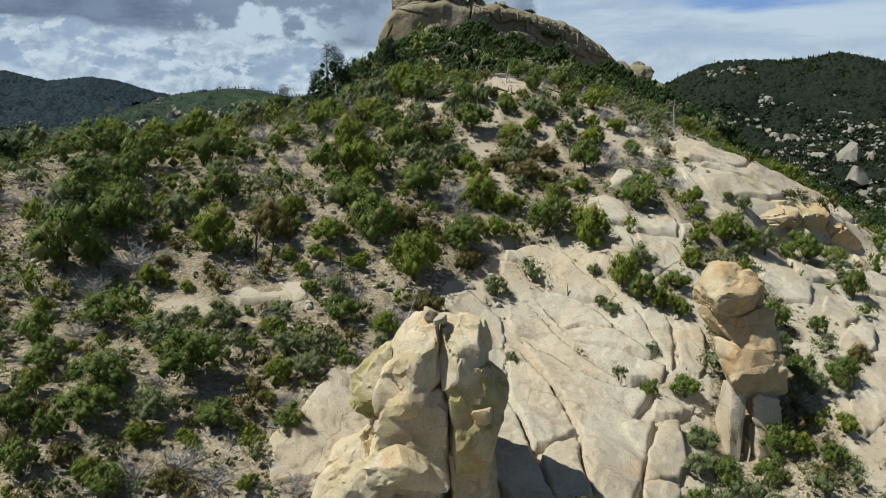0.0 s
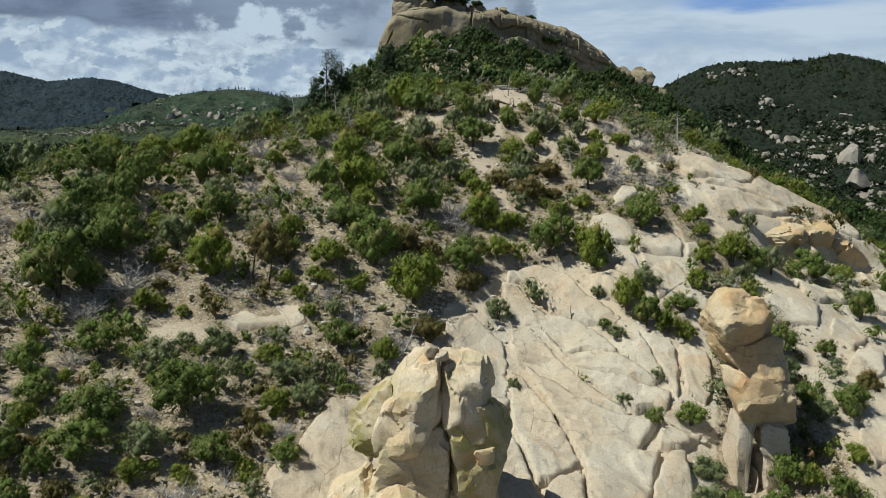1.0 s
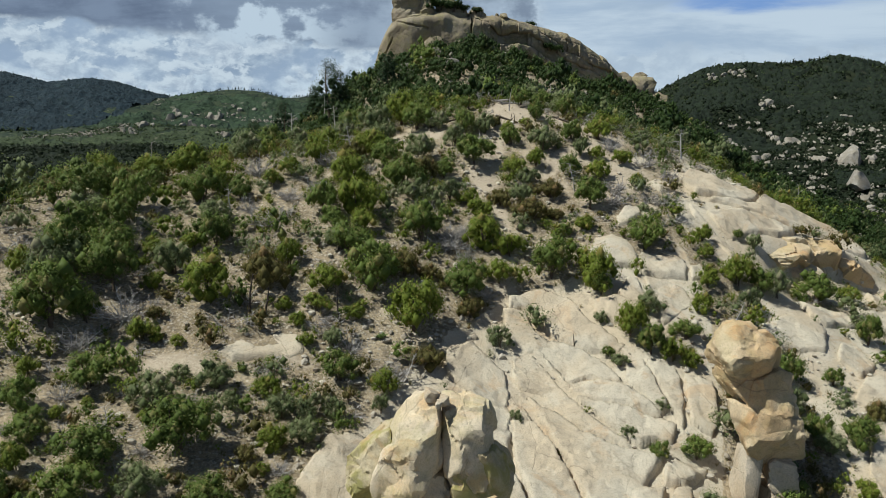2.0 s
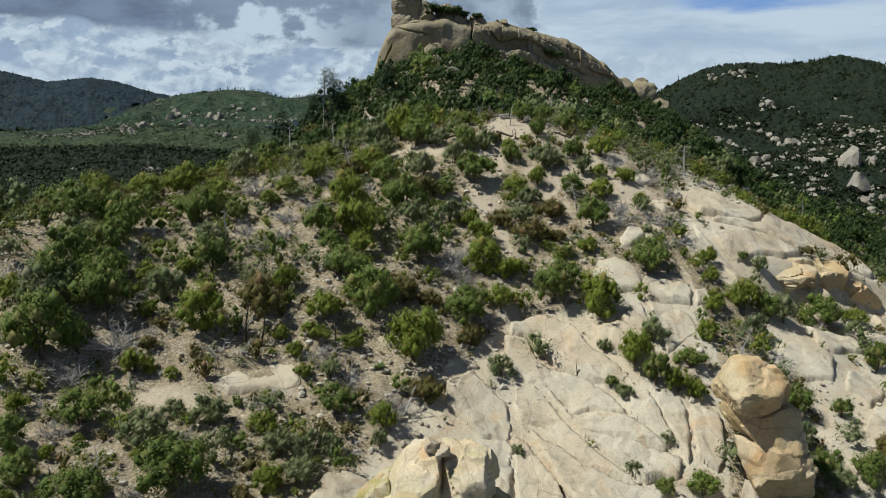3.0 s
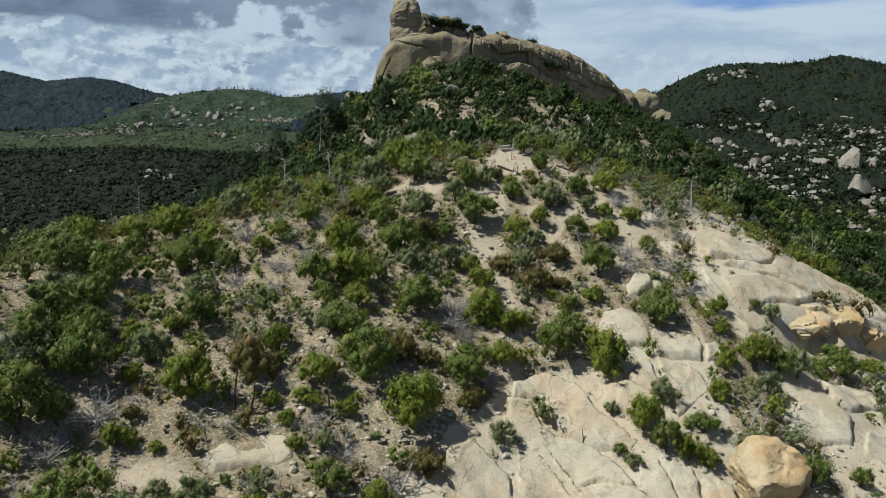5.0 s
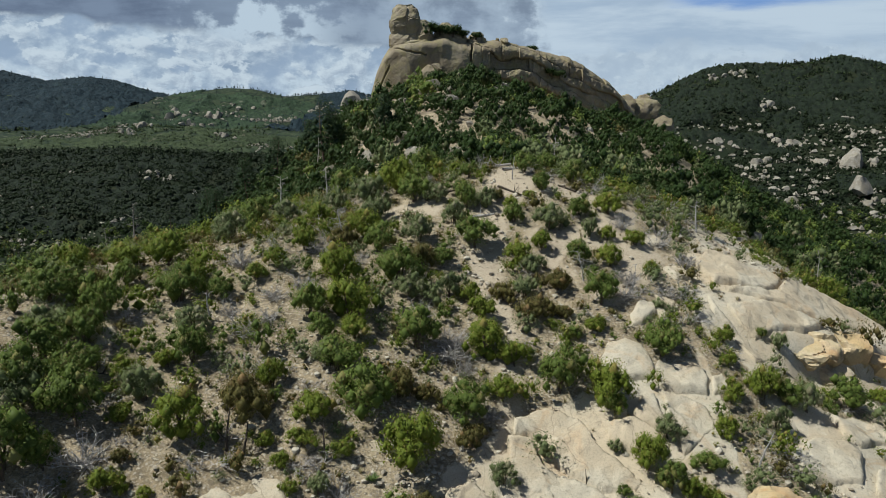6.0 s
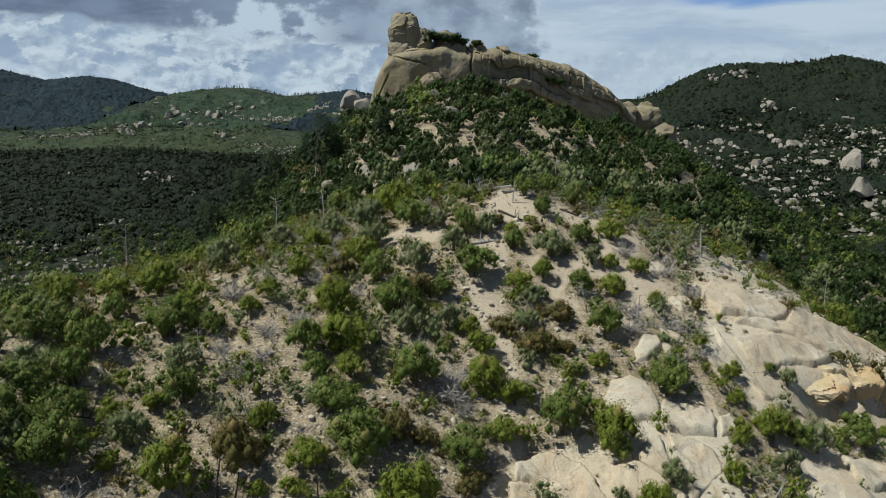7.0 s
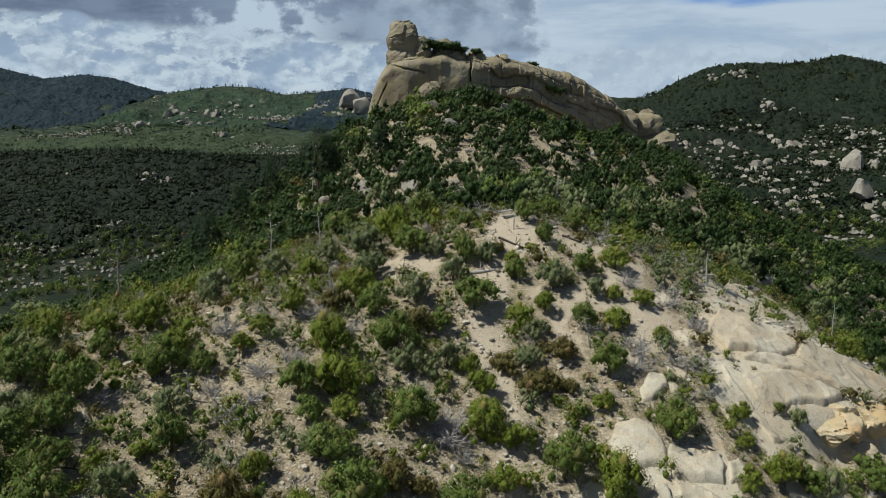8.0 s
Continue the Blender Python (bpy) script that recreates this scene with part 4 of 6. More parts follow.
    for name, lv, y0, y1, mat, seed, planes, label in (
        ("left_block", left, 21.7, 24.6, ROCK_TAN, 1, (((-0.50, -0.86, 0.12), (-1.7, 22.1, -9.4)), ((0.42, -0.91, 0.05), (-0.85, 21.75, -9.2)), ((-0.30, -0.62, 0.75), (-1.1, 22.2, -8.0)), ((0.1, -0.75, -0.6), (-1.2, 22.0, -10.2))), "pale tan block with a cracked face"),
        ("right_block", right, 22.0, 24.5, ROCK_TAN, 2, (((0.22, -0.97, 0.08), (0.8, 22.05, -8.8)), ((-0.12, -0.60, 0.80), (0.6, 22.35, -7.65)), ((-0.65, -0.72, 0.2), (0.12, 22.35, -8.4))), "tan block stained with green lichen"),
        ("right_body", right_body, 21.9, 25.2, ROCK_LICHEN, 3, (((0.12, -0.98, 0.10), (1.0, 21.95, -10.4)), ((0.62, -0.76, 0.1), (1.9, 22.4, -10.2)), ((0.2, -0.9, -0.4), (1.0, 22.1, -11.9))), "lichen-stained body split by a crack"),
        ("left_body", left_body, 21.95, 25.0, ROCK_TAN, 4, (((0.05, -0.99, 0.12), (-0.6, 22.0, -11.2)),), ""),
        ("side_bulge", bulge, 22.5, 24.8, ROCK_LICHEN, 5, (((-0.55, -0.78, 0.30), (-2.6, 22.8, -9.5)), ((0.1, -0.8, -0.55), (-2.4, 22.9, -10.4))), ""),
        ("front_shelf", shelf, 21.25, 23.9, ROCK_TAN, 6, (((-0.35, -0.52, 0.78), (-1.5, 21.7, -11.2)), ((-0.30, -0.94, 0.02), (-1.8, 21.35, -11.9)), ((0.15, -0.75, -0.6), (-1.4, 21.5, -12.2))), "jutting orange-tan shelf"),
        ("foot_boulder", foot, 21.4, 24.5, ROCK_TAN, 7, (((-0.42, -0.68, 0.60), (-3.3, 21.9, -12.3)), ((0.0, -0.97, 0.2), (-3.0, 21.5, -13.0))), "rounded orange-stained foot boulder"),
        ("left_foot", left_foot, 22.0, 25.0, ROCK_RUST, 8, (((0.1, -0.97, 0.12), (-1.0, 22.0, -13.6)),), ""),
        ("right_foot", right_foot, 22.1, 25.2, ROCK_RUST, 10, (((0.15, -0.97, 0.12), (1.0, 22.1, -13.6)),), ""),
        ("low_boulder", low, 21.0, 24.0, ROCK_TAN, 12, (((-0.35, -0.65, 0.66), (-3.2, 21.6, -14.1)),), ""),
    ):
        part(name, facet_rock(name, lv, y0, y1, planes, mat, seed, o), p, label)
    core = [(-1.3, -8.4), (-0.9, -7.7), (0.9, -7.8), (1.2, -8.4), (1.7, -16.0), (-1.8, -16.0)]
    part("core", facet_rock("core", core, 23.2, 24.6, (), ROCK_TAN, 19, o, level=4), p, "shadowed stone behind the crack")
    for at, half, seed in (((-0.42, 22.9, -6.98), (0.22, 0.26, 0.20), 20), ((-0.08, 22.8, -7.12), (0.20, 0.24, 0.17), 21), ((-0.2, 22.5, -7.15), (0.10, 0.12, 0.10), 23)):
        part("cap_stone", rock_mesh(seed, half, GRANITE, tuple(np.subtract(at, o)), level=3, box=5.0), p, "loose pale stone wedged on the crack")
    scar = [(0.87, -10.02), (0.98, -9.92), (1.58, -9.86), (1.60, -10.08), (1.48, -10.38), (1.02, -10.40)]
    part("scar", facet_rock("scar", scar, 21.86, 22.4, (), ROCK_RUST, 9, o, level=3, chip=0.08, hackle=0.02), p, "fresh pale scar on the face")


def build_hoodoo():
    o = (12.8, 30, -15.4)
    p = tagged(base("balanced_hoodoo", *o), "orange-tan granite hoodoo balanced on two narrow legs", "rock hoodoo")
    head = [(10.68, -7.85), (10.91, -7.33), (11.47, -6.9), (11.98, -6.95), (12.7, -7.32), (13.34, -8.04), (13.57, -8.76), (13.09, -9.11), (12.41, -9.35), (11.7, -9.2), (11.14, -9.06), (10.89, -8.52)]
    neck = [(11.08, -8.9), (12.71, -8.7), (13.05, -9.99), (12.51, -10.98), (12.12, -10.53), (11.53, -9.99), (11.22, -9.6)]
    shoulder = [(11.96, -10.68), (12.07, -9.99), (12.35, -9.13), (13.06, -8.77), (13.68, -9.01), (13.99, -9.99), (14.22, -10.68), (13.28, -11.23), (12.33, -11.13)]
    torso = [(11.33, -10.04), (12.02, -10.19), (14.15, -10.48), (14.39, -11.48), (14.65, -12.19), (14.32, -12.75), (13.07, -12.85), (12.36, -12.29), (11.76, -11.33)]
    leg_w = [(12.0, -12.0), (12.95, -12.1), (13.02, -13.78), (12.95, -14.43), (12.85, -15.35), (12.8, -16.6), (11.9, -16.6), (11.88, -15.35), (12.0, -14.04)]
    sliver = [(12.99, -14.5), (13.12, -14.88), (13.14, -16.29), (12.81, -16.29), (12.85, -15.35)]
    cap = [(13.17, -12.6), (13.44, -12.4), (14.01, -12.5), (14.17, -13.68), (13.67, -13.92), (13.2, -13.65)]
    leg_e = [(13.12, -13.6), (13.66, -13.8), (14.24, -13.7), (14.5, -14.69), (14.45, -15.35), (14.55, -16.6), (13.2, -16.6), (13.16, -15.35), (13.06, -14.3)]
    for name, lv, y0, y1, mat, seed, planes, label in (
        ("head", head, 28.8, 31.2, ROCK_RUST, 11, (((-0.66, -0.50, 0.56), (11.1, 29.3, -7.7)), ((0.10, -0.72, 0.68), (12.3, 29.3, -7.5)), ((0.22, -0.80, -0.55), (12.0, 29.0, -8.5)), ((0.70, -0.68, -0.2), (13.1, 29.5, -8.3))), "pale rounded head block"),
        ("neck", neck, 29.4, 31.0, ROCK_RUST, 12, (((-0.5, -0.85, 0.05), (11.7, 29.6, -9.6)),), ""),
        ("shoulder", shoulder, 28.7, 31.1, ROCK_RUST, 18, (((-0.60, -0.78, 0.15), (12.3, 29.1, -10.1)), ((0.12, -0.93, 0.34), (13.2, 28.95, -9.9)), ((0.75, -0.64, 0.15), (13.85, 29.3, -10.0))), "rust-stained shoulder leaning on the neck"),
        ("torso", torso, 28.6, 31.1, ROCK_RUST, 13, (((-0.05, -0.95, 0.30), (13.1, 28.72, -11.0)), ((-0.82, -0.55, 0.12), (11.85, 29.2, -11.0)), ((0.06, -0.86, -0.50), (13.2, 28.78, -11.55)), ((0.88, -0.46, 0.1), (14.35, 29.2, -11.5))), "rust-stained torso undercut above the legs"),
        ("leg", leg_w, 28.9, 30.6, LEG_STONE, 14, (((0.05, -0.99, 0.12), (12.5, 28.95, -14.0)),), ""),
        ("leg", sliver, 28.9, 29.9, LEG_STONE, 16, (), ""),
        ("leg_cap", cap, 28.9, 30.5, LEG_STONE, 17, (((-0.1, -0.98, 0.15), (13.6, 28.95, -13.2)),), ""),
        ("leg", leg_e, 28.8, 30.7, LEG_STONE, 15, (((-0.05, -0.97, 0.2), (13.7, 28.85, -14.4)),), "pale stacked leg"),
    ):
        small = name in ("leg", "leg_cap")
        part(name, facet_rock(name, lv, y0, y1, planes, mat, seed, o, level=4 if small else 5, chip=0.10 if small else 0.20, cell=0.4 if small else 0.62, lean=0.4 if name == "head" else 0.05), p, label)


CREST_X = [-11.9, -11.4, -10.6, -9.6, -8.6, -7.6, -4.9, 0.5, 4.1, 7.0, 10.6, 12.6, 15.4, 18.3, 21.4, 24.1, 26.3, 28.6, 30.5, 32.6, 35.0]
CREST_Z = [4.0, 7.0, 9.9, 12.2, 13.7, 14.6, 15.4, 15.6, 14.9, 15.1, 15.3, 15.0, 14.1, 13.6, 12.9, 12.1, 10.8, 9.0, 7.6, 6.0, 3.0]


def crag_mesh(lo, hi):
    """A length of the crag wall: sheer below the crest, parted by slanting beds that step out and by a few short joints."""
    us = np.arange(lo, hi + 0.01, 0.14)
    an = np.concatenate([np.linspace(0.0, 1.0, 130), 1.0 + np.linspace(0.03, 1.0, 26)])
    u, a = np.meshgrid(us, an)
    crest = np.interp(u, CREST_X, CREST_Z) + 0.16 * fbm(u, u * 0, 2.4, 3)
    foot = np.interp(u, [-13, 0, 6, 12, 20, 30, 36], [0.5, 3.0, 2.0, 0.0, -2.0, -4.0, -6.0])
    mid = np.interp(u, [-13, 0, 12, 36], [130.0, 130.0, 133.5, 146.0])
    wide = np.interp(u, [-13, -11.6, -10.6, -9, -5, 8, 24, 36], [0.6, 1.4, 3.0, 4.6, 5.6, 5.2, 5.0, 3.0])
    up = np.clip(a, 0, 1)
    over = np.clip(a - 1, 0, 1)
    z = foot + (crest - foot) * up
    # the wall leans back a little and rounds over at the crest
    back = 0.16 * up + 0.84 * np.clip((up - 0.80) / 0.20, 0, 1) ** 2.2
    z = z - (crest - foot) * 0.10 * np.clip((up - 0.80) / 0.20, 0, 1) ** 3 * 0.5
    y = mid - wide * (1 - back)
    east = np.clip((u - 3) / 5, 0, 1)
    # beds dip to the east
    dip = np.interp(u, [-12, 3, 12, 24, 35], [0.0, 0.0, 2.2, 7.0, 13.5])
    bed = (z + dip + 1.1 * fbm(u, z, 5.0, 4)) / 1.7
    row = np.floor(bed)
    inside = bed - row
    jut = VALUE[(PERM[row.astype(int) & 511] + np.floor((u + 1.7 * row) / 6.5).astype(int)) & 511]
    crease = np.clip(1 - inside / 0.10, 0, 1) ** 0.7
    swell = np.sin(np.clip(inside, 0, 1) * math.pi) ** 0.5
    broken = np.clip(0.7 + 1.6 * fbm(u + 50, z, 4.5, 2), 0.1, 1.2)
    d = east * (1.15 * jut + 0.35 * swell - 0.38 * crease * broken) + 0.75 * fbm(u, z * 0.8, 8.0, 4) + (0.06 + 0.20 * east) * fbm(u, z, 1.6, 5, 0.6)
    # short joints, each through one bed
    for k in range(-3, 16):
        for s in range(3):
            at = 5.0 + 31 * ((k * 0.377 + s * 0.271 + 0.13) % 1)
            cut = np.clip(1 - np.abs(u - at - 0.15 * fbm(z, z * 0 + at, 1.4, 3)) / 0.17, 0, 1) * (row == k)
            d = d - 0.32 * cut * east
    # the dome's seams: one rising from the west foot, one level below the tower, one upright at its east end
    for cx, cz, slope, lo_u, hi_u in ((-9.9, 7.0, 1.9, -11.5, -8.2), (-6.0, 14.0, 0.10, -9.0, 2.0), (-6.0, 12.9, -0.20, -9.5, -2.5)):
        line = np.abs(z - cz - slope * (u - cx) - 0.3 * fbm(u, u * 0 + cx, 2.0, 3)) / math.hypot(1, slope)
        d = d - 0.5 * np.clip(1 - line / 0.22, 0, 1) * (u > lo_u) * (u < hi_u)
    d = d - 0.8 * np.clip(1 - np.abs(u - 4.3 - 0.10 * (z - 9) - 0.3 * fbm(z, z * 0 + 3, 2.0, 3)) / 0.22, 0, 1)
    y = y - d * (1 - 0.7 * back)
    z = z + 0.35 * d * back
    y = y + over * (wide + 3.0)
    z = z - over**2 * (crest - foot) * 0.8
    return mesh_of("crag", np.stack([u.ravel(), y.ravel() - 130, z.ravel()], 1), grid_faces(len(us), len(an)), CLIFF, False)


def build_summit():
    p = tagged(base("summit_crag", 0, 130, 0.0), "tall brown granite crag crowning the hill", "rock crag")
    part("dome", crag_mesh(-11.9, 4.6), p, "smooth sheer dome with dark streaks")
    part("cliff_wall", crag_mesh(4.6, 16.0), p, "jointed brown cliff wall")
    part("cliff_wall", crag_mesh(16.0, 35.0), p)
    o = (0, 130, 0)
    tower = [(13.0, -8.3, -2.0, 127.0, 133.0), (14.6, -8.4, -2.4, 127.0, 133.0), (15.4, -8.2, -3.2, 127.3, 132.5), (16.5, -8.4, -3.3, 127.0, 132.5), (18.0, -8.2, -3.7, 127.2, 132.3), (19.2, -7.8, -4.1, 127.6, 132.0), (19.8, -7.1, -5.0, 128.2, 131.5)]
    block = [(14.0, -4.6, -1.4, 127.2, 132.5), (15.2, -4.5, -1.3, 127.0, 132.5), (16.0, -4.4, -1.9, 127.5, 132.0), (16.9, -4.3, -2.2, 127.8, 132.0), (17.5, -4.1, -2.9, 128.2, 131.5)]
    crest = [(13.6, -1.5, 4.4, 128.5, 133.5), (15.6, -1.2, 3.6, 128.8, 133.2), (16.8, -0.6, 1.8, 129.6, 132.4), (17.2, 0.0, 1.2, 130.0, 132.0)]
    notch = [(13.2, 4.0, 7.2, 129.5, 133.0), (14.9, 4.3, 6.9, 129.8, 132.8), (15.7, 4.8, 6.3, 130.3, 132.2)]
    flake = [(5.5, -5.2, 0.6, 122.8, 126.5), (7.5, -4.8, 0.2, 123.2, 126.5), (9.5, -3.4, -0.3, 123.8, 126.4), (10.6, -2.2, -0.6, 124.6, 126.2)]
    for name, lv, seed, label in (("tower", tower, 21, "blocky tower on the crest"), ("tower_block", block, 22, ""), ("crest_block", crest, 23, ""), ("crest_block", notch, 24, ""), ("flake", flake, 25, "leaning pale flake at the foot of the dome")):
        part(name, swept_mesh(name, lv, CLIFF, seed, 3.2, 0.16, 72, 0.30, 0.08, o, 2.4), p, label)
    west = [(33.0, 3.9), (33.4, 5.1), (34.6, 5.5), (36.0, 4.5), (35.8, 1.9), (33.3, 1.0)]
    knob = [(37.0, 4.4), (37.6, 5.6), (38.8, 5.9), (39.8, 5.0), (39.3, 4.0)]
    main = [(34.8, 3.2), (35.0, 4.8), (37.3, 5.0), (39.9, 4.6), (41.0, 3.4), (40.3, 1.4), (35.9, 0.8)]
    ramp = [(32.8, 2.8), (39.7, 2.6), (42.6, 0.7), (44.4, -0.8), (44.8, -6.0), (32.6, -6.0)]
    for name, lv, y0, y1, seed, label in (("cliff_ramp", ramp, 146.0, 154.0, 29, "sloping end of the cliff"), ("end_boulder", main, 147.5, 153.0, 26, ""), ("end_boulder", west, 147.0, 151.5, 27, ""), ("end_boulder", knob, 149.5, 152.0, 28, "")):
        part(name, facet_rock(name, lv, y0, y1, (((-0.3, -0.8, 0.5), (np.mean([q[0] for q in lv]) - 0.5, y0 + 0.5, np.mean([q[1] for q in lv]) + 0.3)),), CLIFF, seed, o, level=4, edge=24.0, chip=0.35, hackle=0.15, cell=1.6), p, label)


BOULDERS = [(-1.2, 110.0, 2.0), (1.0, 104.5, 1.3), (-6.0, 96.7, 1.2), (-4.5, 97.5, 0.9), (-7.5, 97.0, 0.8), (9.0, 113.0, 1.6), (11.5, 112.0, 1.2), (1.2, 97.5, 1.6), (-15.4, 97.2, 0.9), (1.0, 91.0, 0.9), (-3.5, 100.5, 1.0), (6.0, 103.0, 0.8), (30.0, 128.0, 1.6), (34.0, 132.0, 1.8), (24.0, 121.0, 1.3), (-2.8, 106.5, 1.1), (3.4, 107.0, 0.9), (-9.0, 104.0, 1.2), (14.5, 119.0, 1.2), (46.8, 131.0, 2.3), (48.6, 131.6, 1.7)]


def build_boulders():
    for i, (x, y, r) in enumerate(BOULDERS):
        z = land_at(x, y)
        me = rock_mesh(60 + i, (r * 1.1, r, r * 0.85), CLIFF if y > 150 else FAR_ROCK, level=4, box=6.0, grain=0.08, cuts=26, cut=(0.42, 0.82))
        ob = tagged(new("boulder", me), "weathered grey boulder among the scrub", "boulder", "boulders on the slope")
        ob.matrix_world = pose(x, y, z + r * 0.35, 0, 0, 37 * i)


build_pinnacle()
build_overhang()
build_hoodoo()
build_summit()
build_boulders()


# ---- plants ----
def leaf_cloud(rng, centres, radii, count, length, width, middle=(0, 0, 0.3)):
    """Small leaves over the surface of a set of lobes: verts, faces, the way the foliage faces, tone of the lobe."""
    share = radii**2 / (radii**2).sum()
    which = rng.choice(len(radii), count, p=share)
    d = rng.randn(count, 3)
    d[:, 2] = np.where(d[:, 2] < 0, d[:, 2] * 0.75, d[:, 2])
    d /= np.linalg.norm(d, axis=1, keepdims=True)
    depth = 1.04 - 0.45 * rng.rand(count) ** 2
    p = centres[which] + d * (radii[which] * depth * (1 + 0.13 * rng.randn(count)))[:, None]
    nrm = d + 0.55 * rng.randn(count, 3)
    nrm[:, 2] += 0.25
    nrm /= np.linalg.norm(nrm, axis=1, keepdims=True)
    side = np.cross(nrm, rng.randn(count, 3))
    side /= np.linalg.norm(side, axis=1, keepdims=True)
    tip = np.cross(nrm, side)
    s = (0.6 + 0.8 * rng.rand(count))[:, None]
    v = np.stack([p - tip * length * s, p + (tip * 0.75 * length + side * width) * s, p + (tip * 0.75 * length - side * width) * s], 1).reshape(-1, 3)
    f = np.arange(count * 3).reshape(-1, 3)
    out = p - np.array(middle)
    out /= np.linalg.norm(out, axis=1, keepdims=True) + 1e-6
    face = 0.65 * d + 0.55 * out + 0.45 * nrm
    face /= np.linalg.norm(face, axis=1, keepdims=True)
    tone = rng.rand(len(radii))[which]
    return v, f, np.repeat(face, 3, 0), np.repeat(tone, 3)


def tube(points, radii, sides=4):
    """A tapered limb through points."""
    pts = np.array(points, float)
    n = len(pts)
    t = np.gradient(pts, axis=0)
    t /= np.linalg.norm(t, axis=1, keepdims=True) + 1e-9
    up = np.where(np.abs(t[:, 2:3]) > 0.9, np.array([[1.0, 0, 0]]), np.array([[0, 0, 1.0]]))
    a = np.cross(t, up)
    a /= np.linalg.norm(a, axis=1, keepdims=True) + 1e-9
    b = np.cross(t, a)
    ang = np.arange(sides) * 2 * math.pi / sides
    v = pts[:, None] + np.asarray(radii)[:, None, None] * (np.cos(ang)[None, :, None] * a[:, None] + np.sin(ang)[None, :, None] * b[:, None])
    v = v.reshape(-1, 3)
    f = [(i * sides + j, i * sides + (j + 1) % sides, (i + 1) * sides + (j + 1) % sides, (i + 1) * sides + j) for i in range(n - 1) for j in range(sides)]
    return v, np.array(f)


def join(pieces):
    """Joins pieces given as (verts, faces) or as (verts, faces, facing, tone)."""
    at = np.cumsum([0] + [len(p[0]) for p in pieces])
    faces = np.concatenate([p[1] + k for p, k in zip(pieces, at)])
    return (np.concatenate([p[0] for p in pieces]), faces, *(np.concatenate([p[i] for p in pieces]) for i in range(2, len(pieces[0]))))


def wander(rng, start, heading, length, steps, bend):
    pts, d = [np.array(start, float)], np.array(heading, float)
    for _ in range(steps):
        d = d + bend * rng.randn(3)
        d /= np.linalg.norm(d)
        pts.append(pts[-1] + d * length / steps)
    return np.array(pts)


def shrub_lobes(rng, lobes, tall):
    ang = np.arange(lobes) * 2.399 + rng.rand(lobes) * 1.4
    rad = np.sqrt((np.arange(lobes) + 0.3) / lobes) * (0.60 + 0.28 * rng.rand(lobes))
    top = tall * (0.08 + 0.50 * np.sqrt(np.clip(1 - (rad / 0.88) ** 2, 0, 1)) * (0.55 + 0.75 * rng.rand(lobes)))
    c = np.stack([np.cos(ang) * rad * 1.08, np.sin(ang) * rad * 0.92, top], 1)
    r = 0.15 + 0.20 * rng.rand(lobes)
    c[0], r[0] = (0.10 * rng.randn(), 0.10 * rng.randn(), tall * 0.32), 0.46
    return c, r


def leaf_lumps(rng, c, r, count):
    """Dense tufts inside the lobes, hidden under the outer leaves; lowest tone paints the inner shade."""
    vs = np.array([(1, 0, 0), (0, 1, 0), (-1, 0, 0), (0, -1, 0), (0, 0, 1), (0, 0, -1)], float)
    fs = np.array([(0, 1, 4), (1, 2, 4), (2, 3, 4), (3, 0, 4), (1, 0, 5), (2, 1, 5), (3, 2, 5), (0, 3, 5)])
    out = []
    for k in range(count):
        i = k % len(r)
        q = vs * rng.uniform(0.75, 1.0, (6, 1))
        at = c[i] + 0.25 * r[i] * rng.randn(3) - (0, 0, 0.15 * r[i])
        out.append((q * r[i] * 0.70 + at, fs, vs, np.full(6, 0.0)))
    return join(out)


def shrub_pieces(seed, leaves, lobes, tall, length, width, heart=44):
    rng = np.random.RandomState(seed)
    c, r = shrub_lobes(rng, lobes, tall)
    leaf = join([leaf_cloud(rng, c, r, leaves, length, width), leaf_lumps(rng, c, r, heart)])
    stems = []
    for q in c[1:5]:
        pts = np.array([(0.06 * rng.randn(), 0.06 * rng.randn(), -0.12), q * (0.35, 0.35, 0.45) + 0.05 * rng.randn(3), q])
        stems.append(tube(pts, (0.045, 0.03, 0.012), 4))
    return leaf, stems


SPECIES = {
    "live_oak": (LEAF_LIVE, 3400, 26, 1.45, 0.034, 0.021, "live oak scrub, cloud shade put into its dark green"),
    "scrub_oak": (LEAF_OAK, 3800, 30, 1.60, 0.031, 0.019, "dark green scrub oak bush, dense and rounded"),
    "manzanita": (LEAF_MANZ, 3600, 28, 1.40, 0.031, 0.019, "bright yellow-green manzanita bush on stony soil"),
    "silverleaf_bush": (LEAF_SILVER, 3800, 28, 1.50, 0.029, 0.016, "grey-green silverleaf oak bush with fine leaves"),
    "olive_brush": (LEAF_OLIVE, 3600, 28, 1.10, 0.029, 0.015, "olive-brown low brush, partly dry"),
}


def make_shrub(kind, seed):
    mat, leaves, lobes, tall, length, width, label = SPECIES[kind]
    leaf, stems = shrub_pieces(seed, leaves, lobes, tall, length, width)
    ob = tagged(base(kind, 0, 0, 0.0), label, "shrub", kind.replace("_", " ") + " shrubs")
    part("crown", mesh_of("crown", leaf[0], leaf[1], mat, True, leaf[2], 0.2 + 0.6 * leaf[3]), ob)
    for v, f in stems:
        part("stem", mesh_of("stem", v, f, BARK), ob)
    return ob


